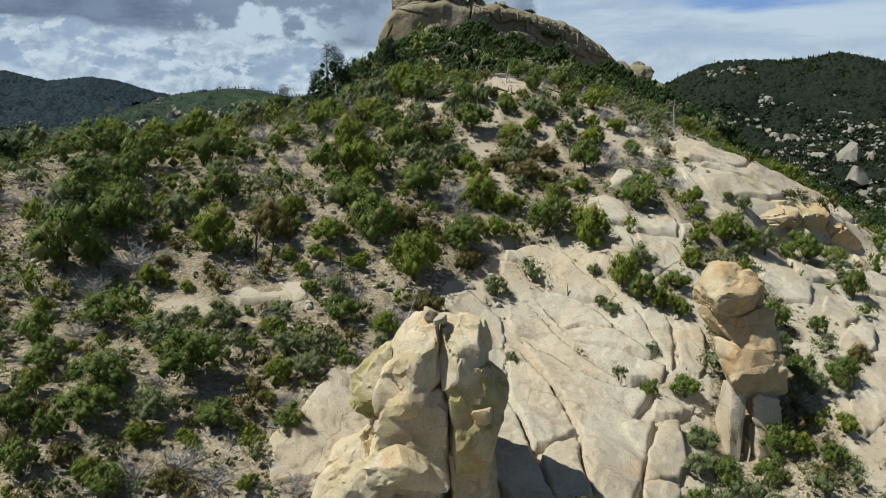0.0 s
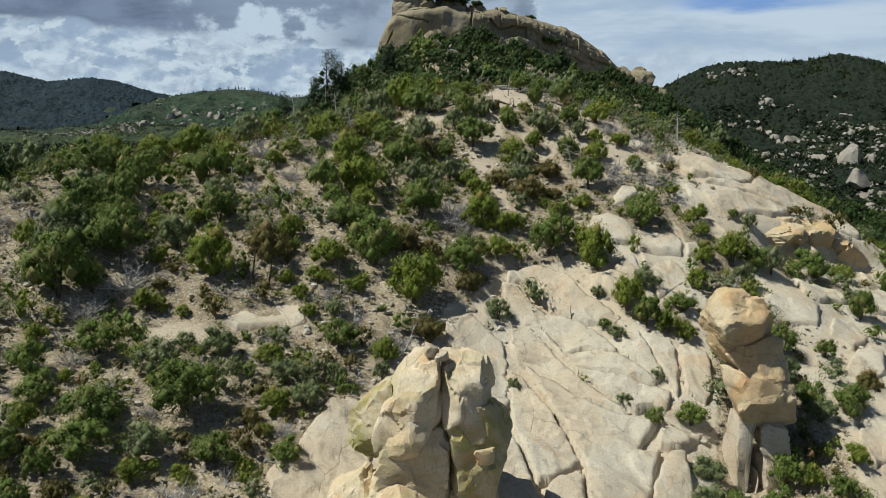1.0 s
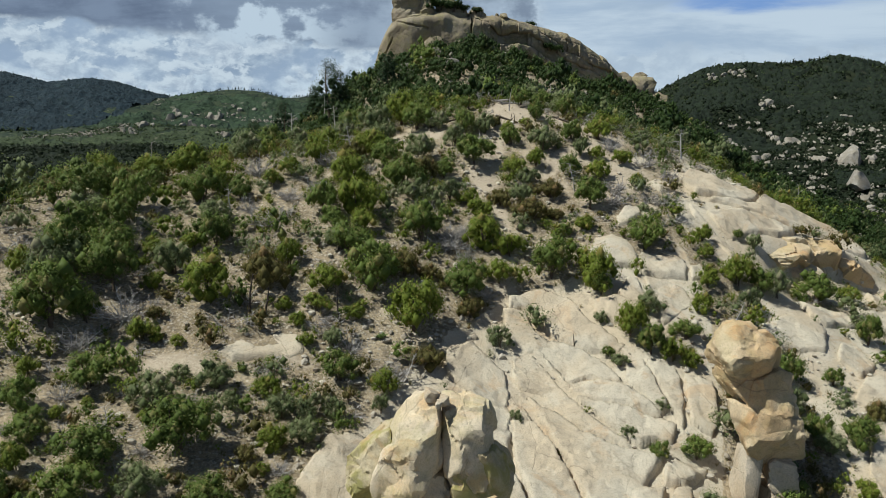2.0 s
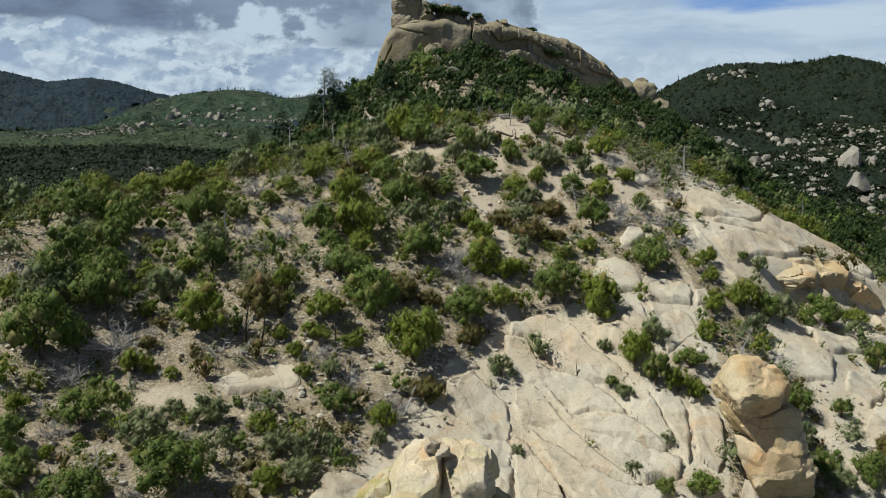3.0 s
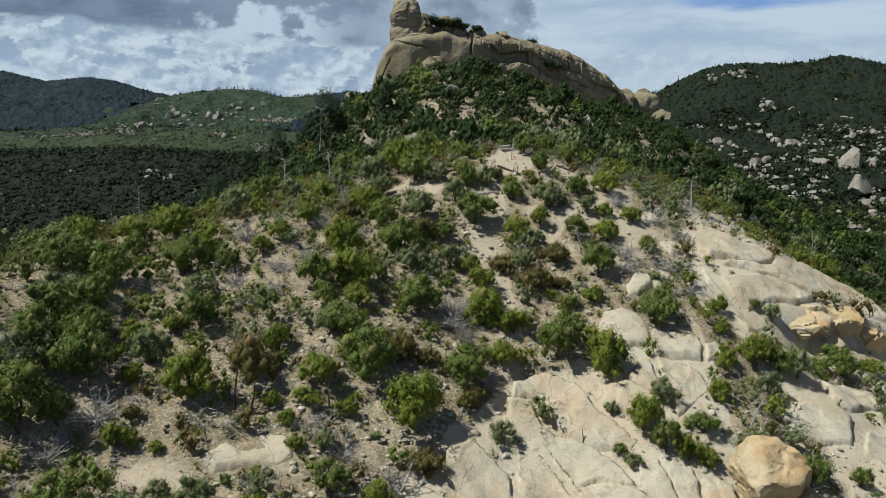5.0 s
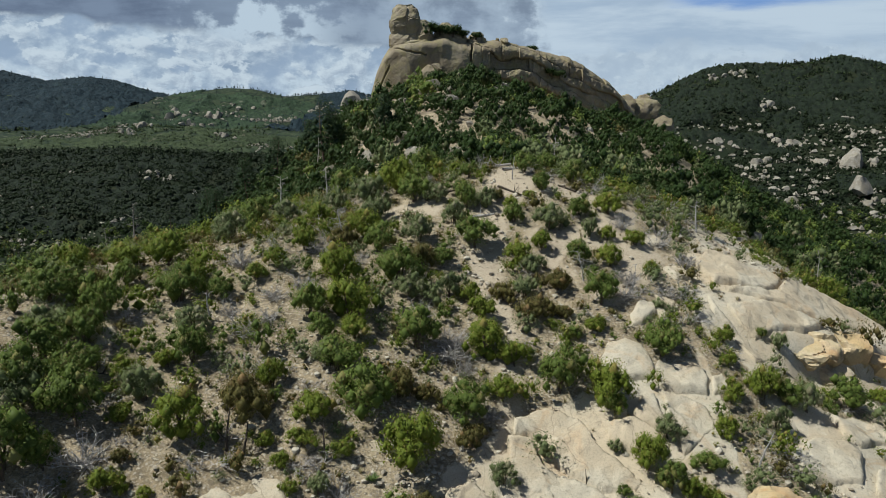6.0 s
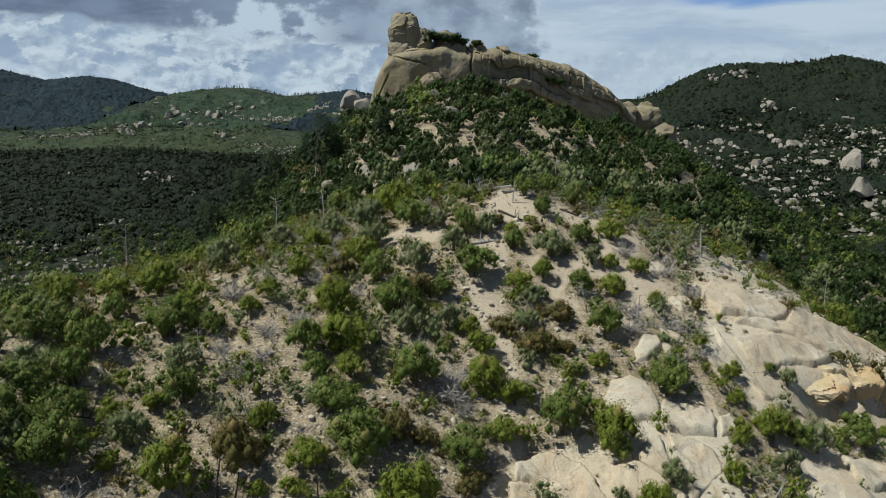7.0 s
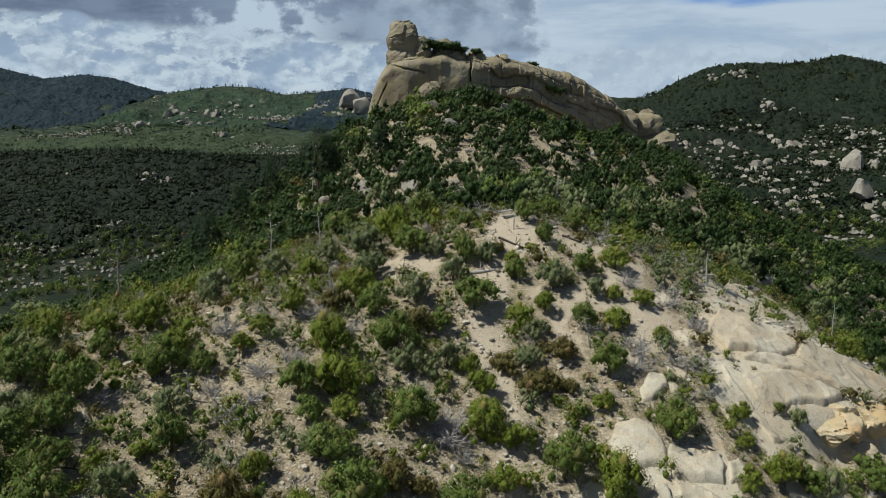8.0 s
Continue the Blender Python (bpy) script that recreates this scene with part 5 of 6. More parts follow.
def dead_pieces(seed, twigs):
    rng = np.random.RandomState(seed)
    out = []
    for _ in range(twigs):
        a = rng.rand() * 2 * math.pi
        h = np.array((math.cos(a), math.sin(a), 0.25 + 0.9 * rng.rand()))
        main = wander(rng, (0.12 * rng.randn(), 0.12 * rng.randn(), -0.05), h / np.linalg.norm(h), 0.6 + 0.5 * rng.rand(), 4, 0.22)
        v, f = tube(main, np.linspace(0.022, 0.008, 5), 3)
        out.append((v, np.concatenate([f[:, :3], f[:, [0, 2, 3]]])))
        for _ in range(16):
            k = rng.randint(1, 5)
            g = rng.randn(3) * (1, 1, 0.6) + 0.8 * h
            g /= np.linalg.norm(g)
            w = np.cross(g, rng.randn(3))
            w *= 0.013 / np.linalg.norm(w)
            q = main[k] - (main[k] - main[k - 1]) * rng.rand()
            out.append((np.array([q - w, q + w, q + g * (0.16 + 0.34 * rng.rand())]), np.array([(0, 1, 2)])))
    return join(out)


def make_dead(seed):
    v, f = dead_pieces(seed, 26)
    return tagged(new("dead_brush", mesh_of("dead_brush", v, f, DEAD_WOOD)), "tangle of bare grey dead branches on the ground", "dead shrub", "dead brush on the hillside")


MANZANITAS_SOUTH = [(-10.7, 24.0, 0.52), (-10.1, 24.5, 0.29), (-7.1, 25.0, 0.39), (-15.5, 25.9, 0.35), (-6.7, 26.8, 0.32), (-6.6, 28.1, 0.66), (-14.8, 28.2, 0.33), (14.9, 28.3, 0.56), (16.8, 28.7, 0.46), (-11.6, 28.8, 0.33), (-14.1, 29.2, 0.28), (-16.9, 30.2, 0.46), (-7.4, 30.8, 0.53), (-13.5, 31.7, 0.36), (-2.6, 32.0, 0.62), (-11.9, 33.3, 0.32), (-13.5, 33.4, 0.57), (-12.9, 33.4, 0.32), (-6.3, 34.1, 0.39), (-6.9, 35.2, 0.4), (11.8, 35.4, 0.49), (11.0, 35.6, 0.62), (-20.0, 36.0, 0.74), (-4.3, 36.0, 0.48), (-1.4, 36.0, 1.3), (-11.3, 36.1, 1.22), (-6.1, 36.1, 0.62), (-7.7, 36.2, 0.41), (-14.1, 36.7, 0.55), (9.2, 36.8, 0.91), (-11.5, 22.0, 0.5), (-9.1, 24.3, 0.4), (-14.8, 25.2, 0.5), (-6.5, 22.6, 0.35)]
MANZANITAS_MIDDLE = [(-5.8, 37.3, 0.98), (13.4, 38.8, 0.59), (-14.9, 38.9, 0.58), (-8.0, 39.1, 0.73), (-13.1, 39.8, 0.52), (2.9, 40.3, 0.91), (8.2, 40.3, 1.14), (14.4, 41.0, 0.7), (16.2, 41.6, 0.87), (3.6, 42.4, 0.77), (-4.5, 42.5, 0.83), (2.2, 42.8, 0.96), (14.9, 43.0, 0.49), (2.3, 43.7, 0.84), (-4.9, 44.0, 1.3), (8.1, 44.5, 0.5), (8.4, 44.6, 0.41), (15.2, 44.7, 0.59), (24.5, 45.1, 0.69), (2.1, 45.2, 0.67), (-13.7, 46.5, 0.84), (-5.8, 46.6, 1.07), (1.5, 46.6, 0.62), (-10.4, 46.7, 0.64), (-21.0, 47.6, 1.02), (-9.5, 47.8, 0.71), (-18.3, 48.0, 0.87), (-16.1, 48.9, 1.21), (12.4, 49.3, 0.57), (-8.2, 49.6, 0.73)]
MANZANITAS_NORTH = [(10.1, 50.1, 0.75), (4.6, 50.5, 0.84), (6.1, 51.4, 0.68), (-4.9, 52.2, 1.12), (12.1, 52.3, 0.69), (10.4, 52.4, 0.52), (4.5, 55.0, 0.58), (-8.1, 55.2, 0.83), (11.0, 55.5, 0.83), (5.9, 56.3, 0.41), (-3.2, 59.4, 1.38), (1.0, 60.9, 0.57)]
SILVERLEAFS_SOUTH = [(-10.5, 25.1, 0.79), (-5.5, 28.6, 0.72), (10.9, 28.7, 0.72), (10.2, 26.9, 0.70), (-11.7, 29.6, 0.8), (-6.6, 29.8, 0.69), (-8.7, 29.9, 0.4), (-5.5, 30.1, 0.58), (-4.6, 30.4, 0.47), (16.3, 30.8, 0.6), (-9.5, 30.9, 0.83), (-2.7, 31.1, 0.42), (-11.1, 31.2, 0.42), (8.0, 31.6, 0.37), (3.1, 32.0, 0.27), (9.8, 33.1, 0.33), (15.7, 33.2, 0.58), (-5.1, 34.2, 0.52), (8.4, 35.2, 0.41), (-18.1, 35.7, 1.2), (2.7, 36.1, 0.62), (-13.5, 37.8, 0.85), (7.9, 37.8, 0.36), (10.5, 38.5, 0.7), (16.2, 39.8, 0.61), (-5.5, 40.2, 0.79), (-18.9, 40.7, 1.12), (18.4, 41.5, 0.87), (-12.6, 42.3, 0.83), (18.6, 45.4, 0.51), (-1.8, 46.1, 0.83)]
SILVERLEAFS_MIDDLE = [(12.1, 46.3, 0.43), (0.3, 46.8, 0.69), (4.7, 47.2, 0.75), (5.4, 49.5, 0.82), (-1.4, 51.8, 0.94), (-13.2, 52.4, 1.04), (9.3, 52.5, 0.61), (6.8, 53.1, 0.97), (-14.2, 53.2, 0.79), (0.7, 54.0, 0.8), (-4.4, 55.1, 1.01), (2.9, 55.4, 0.73), (-0.4, 56.4, 0.75), (-10.6, 56.6, 0.94), (-5.0, 57.7, 1.15), (-7.4, 58.1, 0.97)]
OAKS_SOUTH = [(-12.5, 24.3, 0.95), (-8.2, 25.2, 0.79), (-5.7, 25.6, 0.61), (-12.6, 25.9, 1.11), (-15.1, 26.7, 0.77), (-9.9, 27.3, 1.32), (-16.2, 28.2, 0.76), (14.1, 28.8, 0.85), (11.2, 26.6, 0.6), (13.2, 27.3, 0.62), (15.6, 27.3, 0.6), (8.6, 24.3, 0.5), (9.6, 25.2, 0.5), (-14.5, 30.4, 0.93), (9.1, 30.7, 0.42), (10.8, 31.0, 0.61), (17.8, 31.2, 0.73), (16.1, 31.5, 0.68), (-4.6, 32.4, 0.81), (-17.4, 33.3, 1.38), (-16.3, 34.0, 0.77), (16.1, 34.8, 0.78), (18.6, 35.2, 0.48), (7.9, 35.8, 0.3), (10.0, 35.9, 0.69), (-15.9, 36.2, 1.29), (12.0, 37.0, 0.64), (-3.5, 38.0, 1.29), (1.1, 38.9, 1.1), (22.7, 39.6, 0.76), (8.3, 39.9, 0.6), (-5.0, 40.0, 1.05), (-12.0, 40.2, 0.9), (5.9, 41.3, 1.24), (17.5, 41.6, 0.87), (-13.6, 21.8, 0.62), (-10.8, 21.7, 0.6), (-13.3, 23.3, 0.5), (-14.8, 23.6, 0.7), (-18.5, 39.0, 1.2), (-18.3, 36.7, 1.2), (-16.6, 38.0, 1.1), (-17.2, 42.6, 1.0), (-17.2, 40.5, 1.0)]
OAKS_MIDDLE = [(-6.1, 42.2, 0.76), (-1.3, 42.7, 1.05), (11.5, 43.2, 1.1), (-20.2, 43.2, 1.4), (-19.0, 43.6, 0.85), (21.8, 43.7, 0.99), (-6.9, 43.7, 0.86), (-14.1, 45.0, 1.18), (-12.0, 45.2, 0.82), (17.7, 45.8, 0.31), (-17.4, 46.1, 0.75), (8.9, 46.5, 0.84), (-2.5, 47.5, 1.17), (-0.0, 49.5, 0.69), (8.2, 50.0, 0.79), (-3.8, 50.1, 0.91), (2.0, 51.4, 1.16), (4.6, 53.9, 0.68), (9.0, 54.7, 0.82), (1.6, 55.5, 0.83), (-12.9, 56.5, 1.04), (-2.0, 57.2, 1.14), (6.8, 57.3, 0.68), (1.9, 59.5, 0.63), (5.9, 60.1, 0.96), (9.4, 60.3, 0.84), (8.0, 63.3, 0.89), (-1.4, 64.0, 1.07), (-7.7, 66.4, 1.08), (3.9, 73.0, 0.87)]
OLIVE_BRUSH = [(-14.4, 24.3, 0.52), (-7.5, 27.5, 0.48), (4.6, 30.3, 0.26), (19.5, 32.9, 0.64), (-0.8, 34.0, 0.72), (-13.4, 34.7, 0.46), (-8.9, 37.6, 1.27), (1.3, 37.7, 0.79), (-2.1, 39.3, 0.81), (-0.8, 39.5, 0.6), (-1.9, 40.1, 0.59), (-18.6, 45.1, 0.74), (5.1, 45.6, 0.98), (6.6, 45.8, 0.61), (3.4, 46.9, 0.7), (6.6, 47.9, 0.87), (-1.3, 49.1, 0.89), (-6.0, 50.5, 0.92), (-5.9, 54.6, 0.82), (3.7, 56.2, 0.45), (-12.6, 22.6, 0.5), (-9.0, 22.2, 0.5), (-14.3, 22.7, 0.5)]
AGAVES = [(-8.8, 32.2, 0.27), (-15.5, 32.8, 0.25), (-3.0, 35.1, 0.38)]
GRASS_CLUMPS = [(-7.3, 26.0, 0.46), (3.3, 28.0, 0.18), (6.6, 44.3, 0.63), (7.2, 44.4, 0.53)]
DEAD_BRUSH = [(-12.5, 24.6, 0.48), (-11.6, 25.8, 0.5), (-6.1, 26.9, 0.47), (-16.1, 27.0, 0.42), (-11.1, 27.1, 0.47), (-15.1, 29.4, 0.68), (-15.9, 32.3, 0.98), (-2.2, 32.8, 1.01), (-4.3, 34.0, 0.71), (-14.8, 34.5, 1.05), (2.2, 39.2, 0.59), (1.1, 41.5, 0.68), (0.3, 42.4, 0.91), (-15.9, 42.5, 0.76), (0.5, 43.0, 0.96), (-9.0, 43.1, 0.63), (-11.1, 43.6, 0.57), (-1.2, 44.5, 0.8), (-9.1, 44.9, 0.81), (-7.5, 45.7, 0.75), (10.3, 47.1, 0.87), (-11.4, 47.9, 0.87), (-5.1, 48.4, 0.88), (10.8, 48.4, 0.88), (-9.7, 48.9, 0.72), (5.2, 49.2, 0.65), (-7.2, 49.4, 1.14), (14.8, 50.7, 0.76), (13.7, 53.0, 0.79), (11.7, 53.7, 0.8), (-9.0, 23.1, 0.8), (-7.7, 22.7, 0.7), (-10.2, 22.4, 0.6), (-5.0, 22.7, 0.6)]


TAKEN = []


def plant(spots, variants):
    first = {}
    for i, (x, y, r) in enumerate(spots):
        k = i % len(variants)
        s = r * 1.26
        turn = (i * 137.5) % 360
        m = pose(x, y, land_at(x, y), 0, 0, turn)
        if k not in first and variants[k].get("used") is None:
            ob = variants[k]
            ob["used"] = 1
            ob.matrix_world = m @ Matrix.Scale(s, 4)
        else:
            ob = copy_thing(variants[k], m)
            ob.scale = (s * (0.88 + 0.28 * ((i * 0.414) % 1)), s * (0.88 + 0.28 * ((i * 0.732) % 1)), s * (1.02 + 0.44 * ((i * 0.618) % 1)))
        first[k] = ob
        TAKEN.append((x, y, r))
    return first


def plant_all():
    plant(OAKS_SOUTH + OAKS_MIDDLE, [make_shrub("scrub_oak", 101 + k) for k in range(5)])
    plant(MANZANITAS_SOUTH + MANZANITAS_MIDDLE + MANZANITAS_NORTH, [make_shrub("manzanita", 121 + k) for k in range(5)])
    plant(SILVERLEAFS_SOUTH + SILVERLEAFS_MIDDLE, [make_shrub("silverleaf_bush", 141 + k) for k in range(4)])
    plant(OLIVE_BRUSH, [make_shrub("olive_brush", 161 + k) for k in range(3)])
    plant(DEAD_BRUSH, [make_dead(181 + k) for k in range(4)])


plant_all()


# ---- trees, snags, logs, agaves ----
def make_pine(seed, tall):
    rng = np.random.RandomState(seed)
    ob = tagged(base("pine_tree", 0, 0, 0.0), "slender dark green pine with an open crown", "tree", "pines on the far slope")
    trunk = wander(rng, (0, 0, -0.3), (0, 0, 1), tall + 0.3, 8, 0.03)
    part("trunk", mesh_of("trunk", *tube(trunk, np.linspace(0.16, 0.03, 9) * tall / 7, 6), BARK), ob)
    cs, rs = [], []
    for k in range(46):
        h = 0.30 + 0.70 * (k / 45) ** 0.9
        reach = (0.30 * (1.05 - h) + 0.04) * tall * (0.6 + 0.7 * rng.rand())
        a = k * 2.4 + rng.rand()
        cs.append((math.cos(a) * reach, math.sin(a) * reach, h * tall - 0.15 * reach))
        rs.append((0.055 + 0.05 * rng.rand()) * tall)
        if k % 5 == 0:
            part("branch", mesh_of("branch", *tube([(0, 0, h * tall), cs[-1]], (0.04, 0.012), 4), BARK), ob)
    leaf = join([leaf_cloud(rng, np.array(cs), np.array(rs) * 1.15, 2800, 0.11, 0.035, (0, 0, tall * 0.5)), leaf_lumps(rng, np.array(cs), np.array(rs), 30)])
    part("crown", mesh_of("crown", leaf[0], leaf[1], LEAF_PINE, True, leaf[2], leaf[3]), ob)
    return ob


def make_snag(seed, tall, mat, label, limbs=9, thick=0.11, reach=0.25, lean=0.05):
    rng = np.random.RandomState(seed)
    ob = tagged(base("dead_tree", 0, 0, 0.0), label, "dead tree", "dead trees on the hillside")
    trunk = wander(rng, (0, 0, -0.25), (lean * rng.randn(), lean * rng.randn(), 1), tall + 0.25, 7, 0.06)
    part("trunk", mesh_of("trunk", *tube(trunk, np.linspace(thick, thick * 0.2, 8), 6), mat), ob)
    for k in range(limbs):
        h = 1.6 + 5.3 * (k + rng.rand()) / max(limbs, 1)
        i = int(h)
        a = k * 2.4 + rng.rand()
        d = np.array((math.cos(a), math.sin(a), 0.05 + 0.5 * rng.rand()))
        root = trunk[i] + (trunk[min(i + 1, 7)] - trunk[i]) * (h - i)
        main = wander(rng, root, d / np.linalg.norm(d), tall * reach * (0.35 + 0.8 * rng.rand()) * (1.25 - 0.09 * h), 4, 0.30)
        pieces = [tube(main, np.linspace(thick * 0.26, thick * 0.06, 5), 4)]
        for _ in range(4):
            g = d + 0.9 * rng.randn(3)
            pieces.append(tube(wander(rng, main[rng.randint(1, 5)], g / np.linalg.norm(g), tall * reach * 0.35, 2, 0.25), (thick * 0.10, thick * 0.07, thick * 0.03), 3))
        part("limb", mesh_of("limb", *join(pieces), mat), ob)
    return ob


def set_down(ob, x, y, turn=0.0, sink=0.0):
    ob.matrix_world = pose(x, y, land_at(x, y) - sink, 0, 0, turn)
    return ob


def build_trees():
    for i, (x, y, h) in enumerate([(-14.0, 94.5, 8.0), (-13.0, 95.5, 6.0), (-25.0, 101.0, 6.5), (-22.0, 105.0, 6.5), (-28.0, 98.0, 6.0), (-31.0, 104.0, 7.0), (-6.5, 92.0, 5.0), (-18.0, 108.0, 5.5), (-35.0, 92.0, 6.5)]):
        set_down(make_pine(300 + i, h), x, y, 40 * i)
    grey, black = "bare weathered grey snag with broken limbs", "charred black snag standing in the brush"
    for i, (x, y, h, mat, limbs, th, reach) in enumerate([
        (-25.2, 65.3, 6.2, SNAG_WOOD, 22, 0.13, 0.15), (-26.6, 64.0, 4.8, SNAG_WOOD, 16, 0.10, 0.15), (-23.6, 66.0, 4.0, CHAR, 9, 0.10, 0.12),
        (-18.1, 55.0, 1.9, CHAR, 2, 0.08, 0.2), (-9.3, 35.8, 1.9, CHAR, 6, 0.09, 0.45), (-8.6, 35.7, 1.5, CHAR, 5, 0.08, 0.5), (-5.0, 35.6, 1.7, CHAR, 5, 0.07, 0.4),
        (-18.6, 38.3, 2.0, CHAR, 3, 0.09, 0.3), (8.3, 48.6, 1.8, DEAD_WOOD, 18, 0.055, 0.55), (-12.0, 43.2, 1.6, DEAD_WOOD, 7, 0.07, 0.4), (-17.9, 32.0, 1.2, CHAR, 2, 0.06, 0.3),
        (6.35, 36.4, 0.75, CHAR, 1, 0.05, 0.15), (-6.0, 50.5, 2.4, DEAD_WOOD, 9, 0.08, 0.35), (17.5, 56.8, 2.2, DEAD_WOOD, 9, 0.09, 0.4), (14.5, 37.6, 1.9, DEAD_WOOD, 10, 0.06, 0.45),
        (-14.8, 93.0, 4.6, DEAD_WOOD, 6, 0.10, 0.15), (26.0, 70.0, 2.6, DEAD_WOOD, 12, 0.06, 0.35), (-9.0, 64.0, 2.6, DEAD_WOOD, 10, 0.08, 0.35), (-12.5, 63.0, 2.8, DEAD_WOOD, 10, 0.08, 0.35),
        (-3.2, 62.0, 2.2, DEAD_WOOD, 9, 0.07, 0.35), (9.5, 71.0, 3.0, DEAD_WOOD, 12, 0.10, 0.4), (-2.4, 54.2, 1.3, CHAR, 4, 0.07, 0.5), (4.9, 58.5, 1.6, DEAD_WOOD, 0, 0.06, 0.2),
        (29.0, 62.0, 3.0, DEAD_WOOD, 8, 0.05, 0.25)]):
        set_down(make_snag(330 + i, h, mat, black if mat == CHAR else grey, limbs, th, reach), x, y, 0)


def make_log(seed, length, thick, mat, label):
    rng = np.random.RandomState(seed)
    ob = tagged(base("fallen_log", 0, 0, 0.0), label, "log", "fallen logs")
    pts = wander(rng, (-length / 2, 0, thick), (1, 0, 0.0), length, 7, 0.06)
    pts[:, 2] = thick * 0.8
    part("trunk", mesh_of("trunk", *tube(pts, np.linspace(thick, thick * 0.45, 8), 7), mat), ob)
    for k in range(5):
        d = np.array((0.5 * rng.randn(), rng.choice((-1, 1)), 0.5 + rng.rand()))
        part("limb", mesh_of("limb", *tube(wander(rng, pts[rng.randint(2, 7)], d / np.linalg.norm(d), length * (0.15 + 0.2 * rng.rand()), 3, 0.25), np.linspace(thick * 0.4, thick * 0.08, 4), 4), mat), ob)
    return ob


def lay_log(ob, x, y, turn):
    """Lies along the slope in the direction turn."""
    c, s = math.cos(radians(turn)), math.sin(radians(turn))
    rise = math.degrees(math.atan2(land_at(x + c, y + s) - land_at(x - c, y - s), 2.0))
    ob.matrix_world = pose(x, y, land_at(x, y) - 0.03, 0, 0, turn) @ pose(0, 0, 0, 0, -rise, 0)


def build_logs():
    for i, (x, y, turn, ln, th, mat) in enumerate([(3.4, 61.4, 24, 3.6, 0.15, DEAD_WOOD), (5.4, 61.0, 38, 2.6, 0.11, DEAD_WOOD), (4.6, 57.0, -32, 1.9, 0.09, CHAR), (5.9, 56.4, -50, 1.4, 0.09, CHAR), (3.0, 54.6, 4, 2.4, 0.10, DEAD_WOOD), (-0.4, 57.4, 40, 2.0, 0.10, CHAR), (0.6, 57.6, 10, 1.8, 0.09, CHAR), (-2.6, 55.4, 15, 1.8, 0.06, DEAD_WOOD), (-4.0, 33.4, 20, 2.2, 0.06, DEAD_WOOD), (-3.2, 32.4, -40, 1.8, 0.05, DEAD_WOOD), (8.9, 58.6, -10, 1.6, 0.08, CHAR), (-12.0, 37.2, 8, 2.6, 0.05, DEAD_WOOD), (-16.5, 38.6, 5, 2.2, 0.09, CHAR), (-6.0, 25.6, 3, 1.0, 0.08, DEAD_WOOD), (-6.6, 48.8, -20, 2.0, 0.06, DEAD_WOOD), (5.2, 39.9, 30, 0.9, 0.06, CHAR)]):
        lay_log(make_log(370 + i, ln, th, mat, "fallen grey log with stubs of limbs" if mat == DEAD_WOOD else "charred fallen log on pale grit"), x, y, turn)


def blades(rng, count, length, width, spread, rise):
    vs, fs = [], []
    for k in range(count):
        a = rng.rand() * 2 * math.pi
        d = np.array((math.cos(a) * spread, math.sin(a) * spread, rise * (0.35 + rng.rand())))
        d /= np.linalg.norm(d)
        s = np.cross(d, (0, 0, 1)) / (np.linalg.norm(np.cross(d, (0, 0, 1))) + 1e-9) * width
        ln = length * (0.7 + 0.5 * rng.rand())
        b, m, t = np.zeros(3), d * ln * 0.55, d * ln + np.array((0, 0, -0.12 * ln))
        vs += [b - s * 0.6, b + s * 0.6, m + s, m - s, t + s * 0.08, t - s * 0.08]
        fs += [(6 * k, 6 * k + 1, 6 * k + 2, 6 * k + 3), (6 * k + 3, 6 * k + 2, 6 * k + 4, 6 * k + 5)]
    return np.array(vs), np.array(fs)


def build_rosettes():
    for i, (x, y, r) in enumerate(AGAVES):
        ob = tagged(base("agave", x, y, None, 50 * i), "spiky green agave rosette on gravel", "agave", "agaves")
        part("rosette", mesh_of("rosette", *blades(np.random.RandomState(400 + i), 34, r * 1.25, 0.035, 1.0, 1.1), LEAF_AGAVE), ob)
    for i, (x, y, r) in enumerate(GRASS_CLUMPS):
        ob = tagged(base("bunchgrass", x, y, None, 50 * i), "yellowish dry bunchgrass clump", "grass clump", "bunchgrass clumps")
        part("tuft", mesh_of("tuft", *blades(np.random.RandomState(420 + i), 150, r * 1.35, 0.014, 0.8, 1.4), LEAF_GRASS), ob)


def build_crag_bushes():
    first = make_shrub("live_oak", 111)
    tagged(first, "dark oak bush rooted on the crag", "shrub", "oaks on the crag")
    spots = [(-1.9, 128.6, 15.9, 2.0), (-0.4, 128.8, 15.8, 1.5), (1.6, 128.6, 15.6, 1.8), (3.2, 129.0, 15.2, 1.3), (5.4, 129.4, 15.0, 1.1), (15.0, 134.4, 13.2, 1.1), (17.6, 131.4, 9.4, 1.2), (19.2, 131.8, 9.0, 1.3)]
    spots += [(x, y, land_at(x, y), r) for x, y, r in ((0.0, 120.8, 2.2), (2.6, 121.6, 2.3), (4.8, 122.2, 2.1), (-2.6, 119.0, 1.8), (7.4, 123.2, 2.2), (10.2, 124.2, 2.0), (13.0, 125.5, 1.9), (-6.0, 119.5, 1.6), (-9.0, 121.0, 1.7))]
    for i, (x, y, z, r) in enumerate(spots):
        m = pose(x, y, z, 0, 0, 70 * i)
        ob = first if i == 0 else copy_thing(first, m)
        ob.matrix_world = m @ Matrix.Scale(r, 4) @ pose(0, 0, -0.30)


build_trees()
build_crag_bushes()
build_logs()
build_rosettes()

# ---- chaparral past counting ----
RNG = np.random.RandomState(77)


def in_sight(x, y):
    """The fan of hillside that the walk ever looks over."""
    return (np.abs(x) < 0.62 * y + 5) & (x > -27 - 0.85 * np.maximum(y - 74, 0)) & (y < 146)


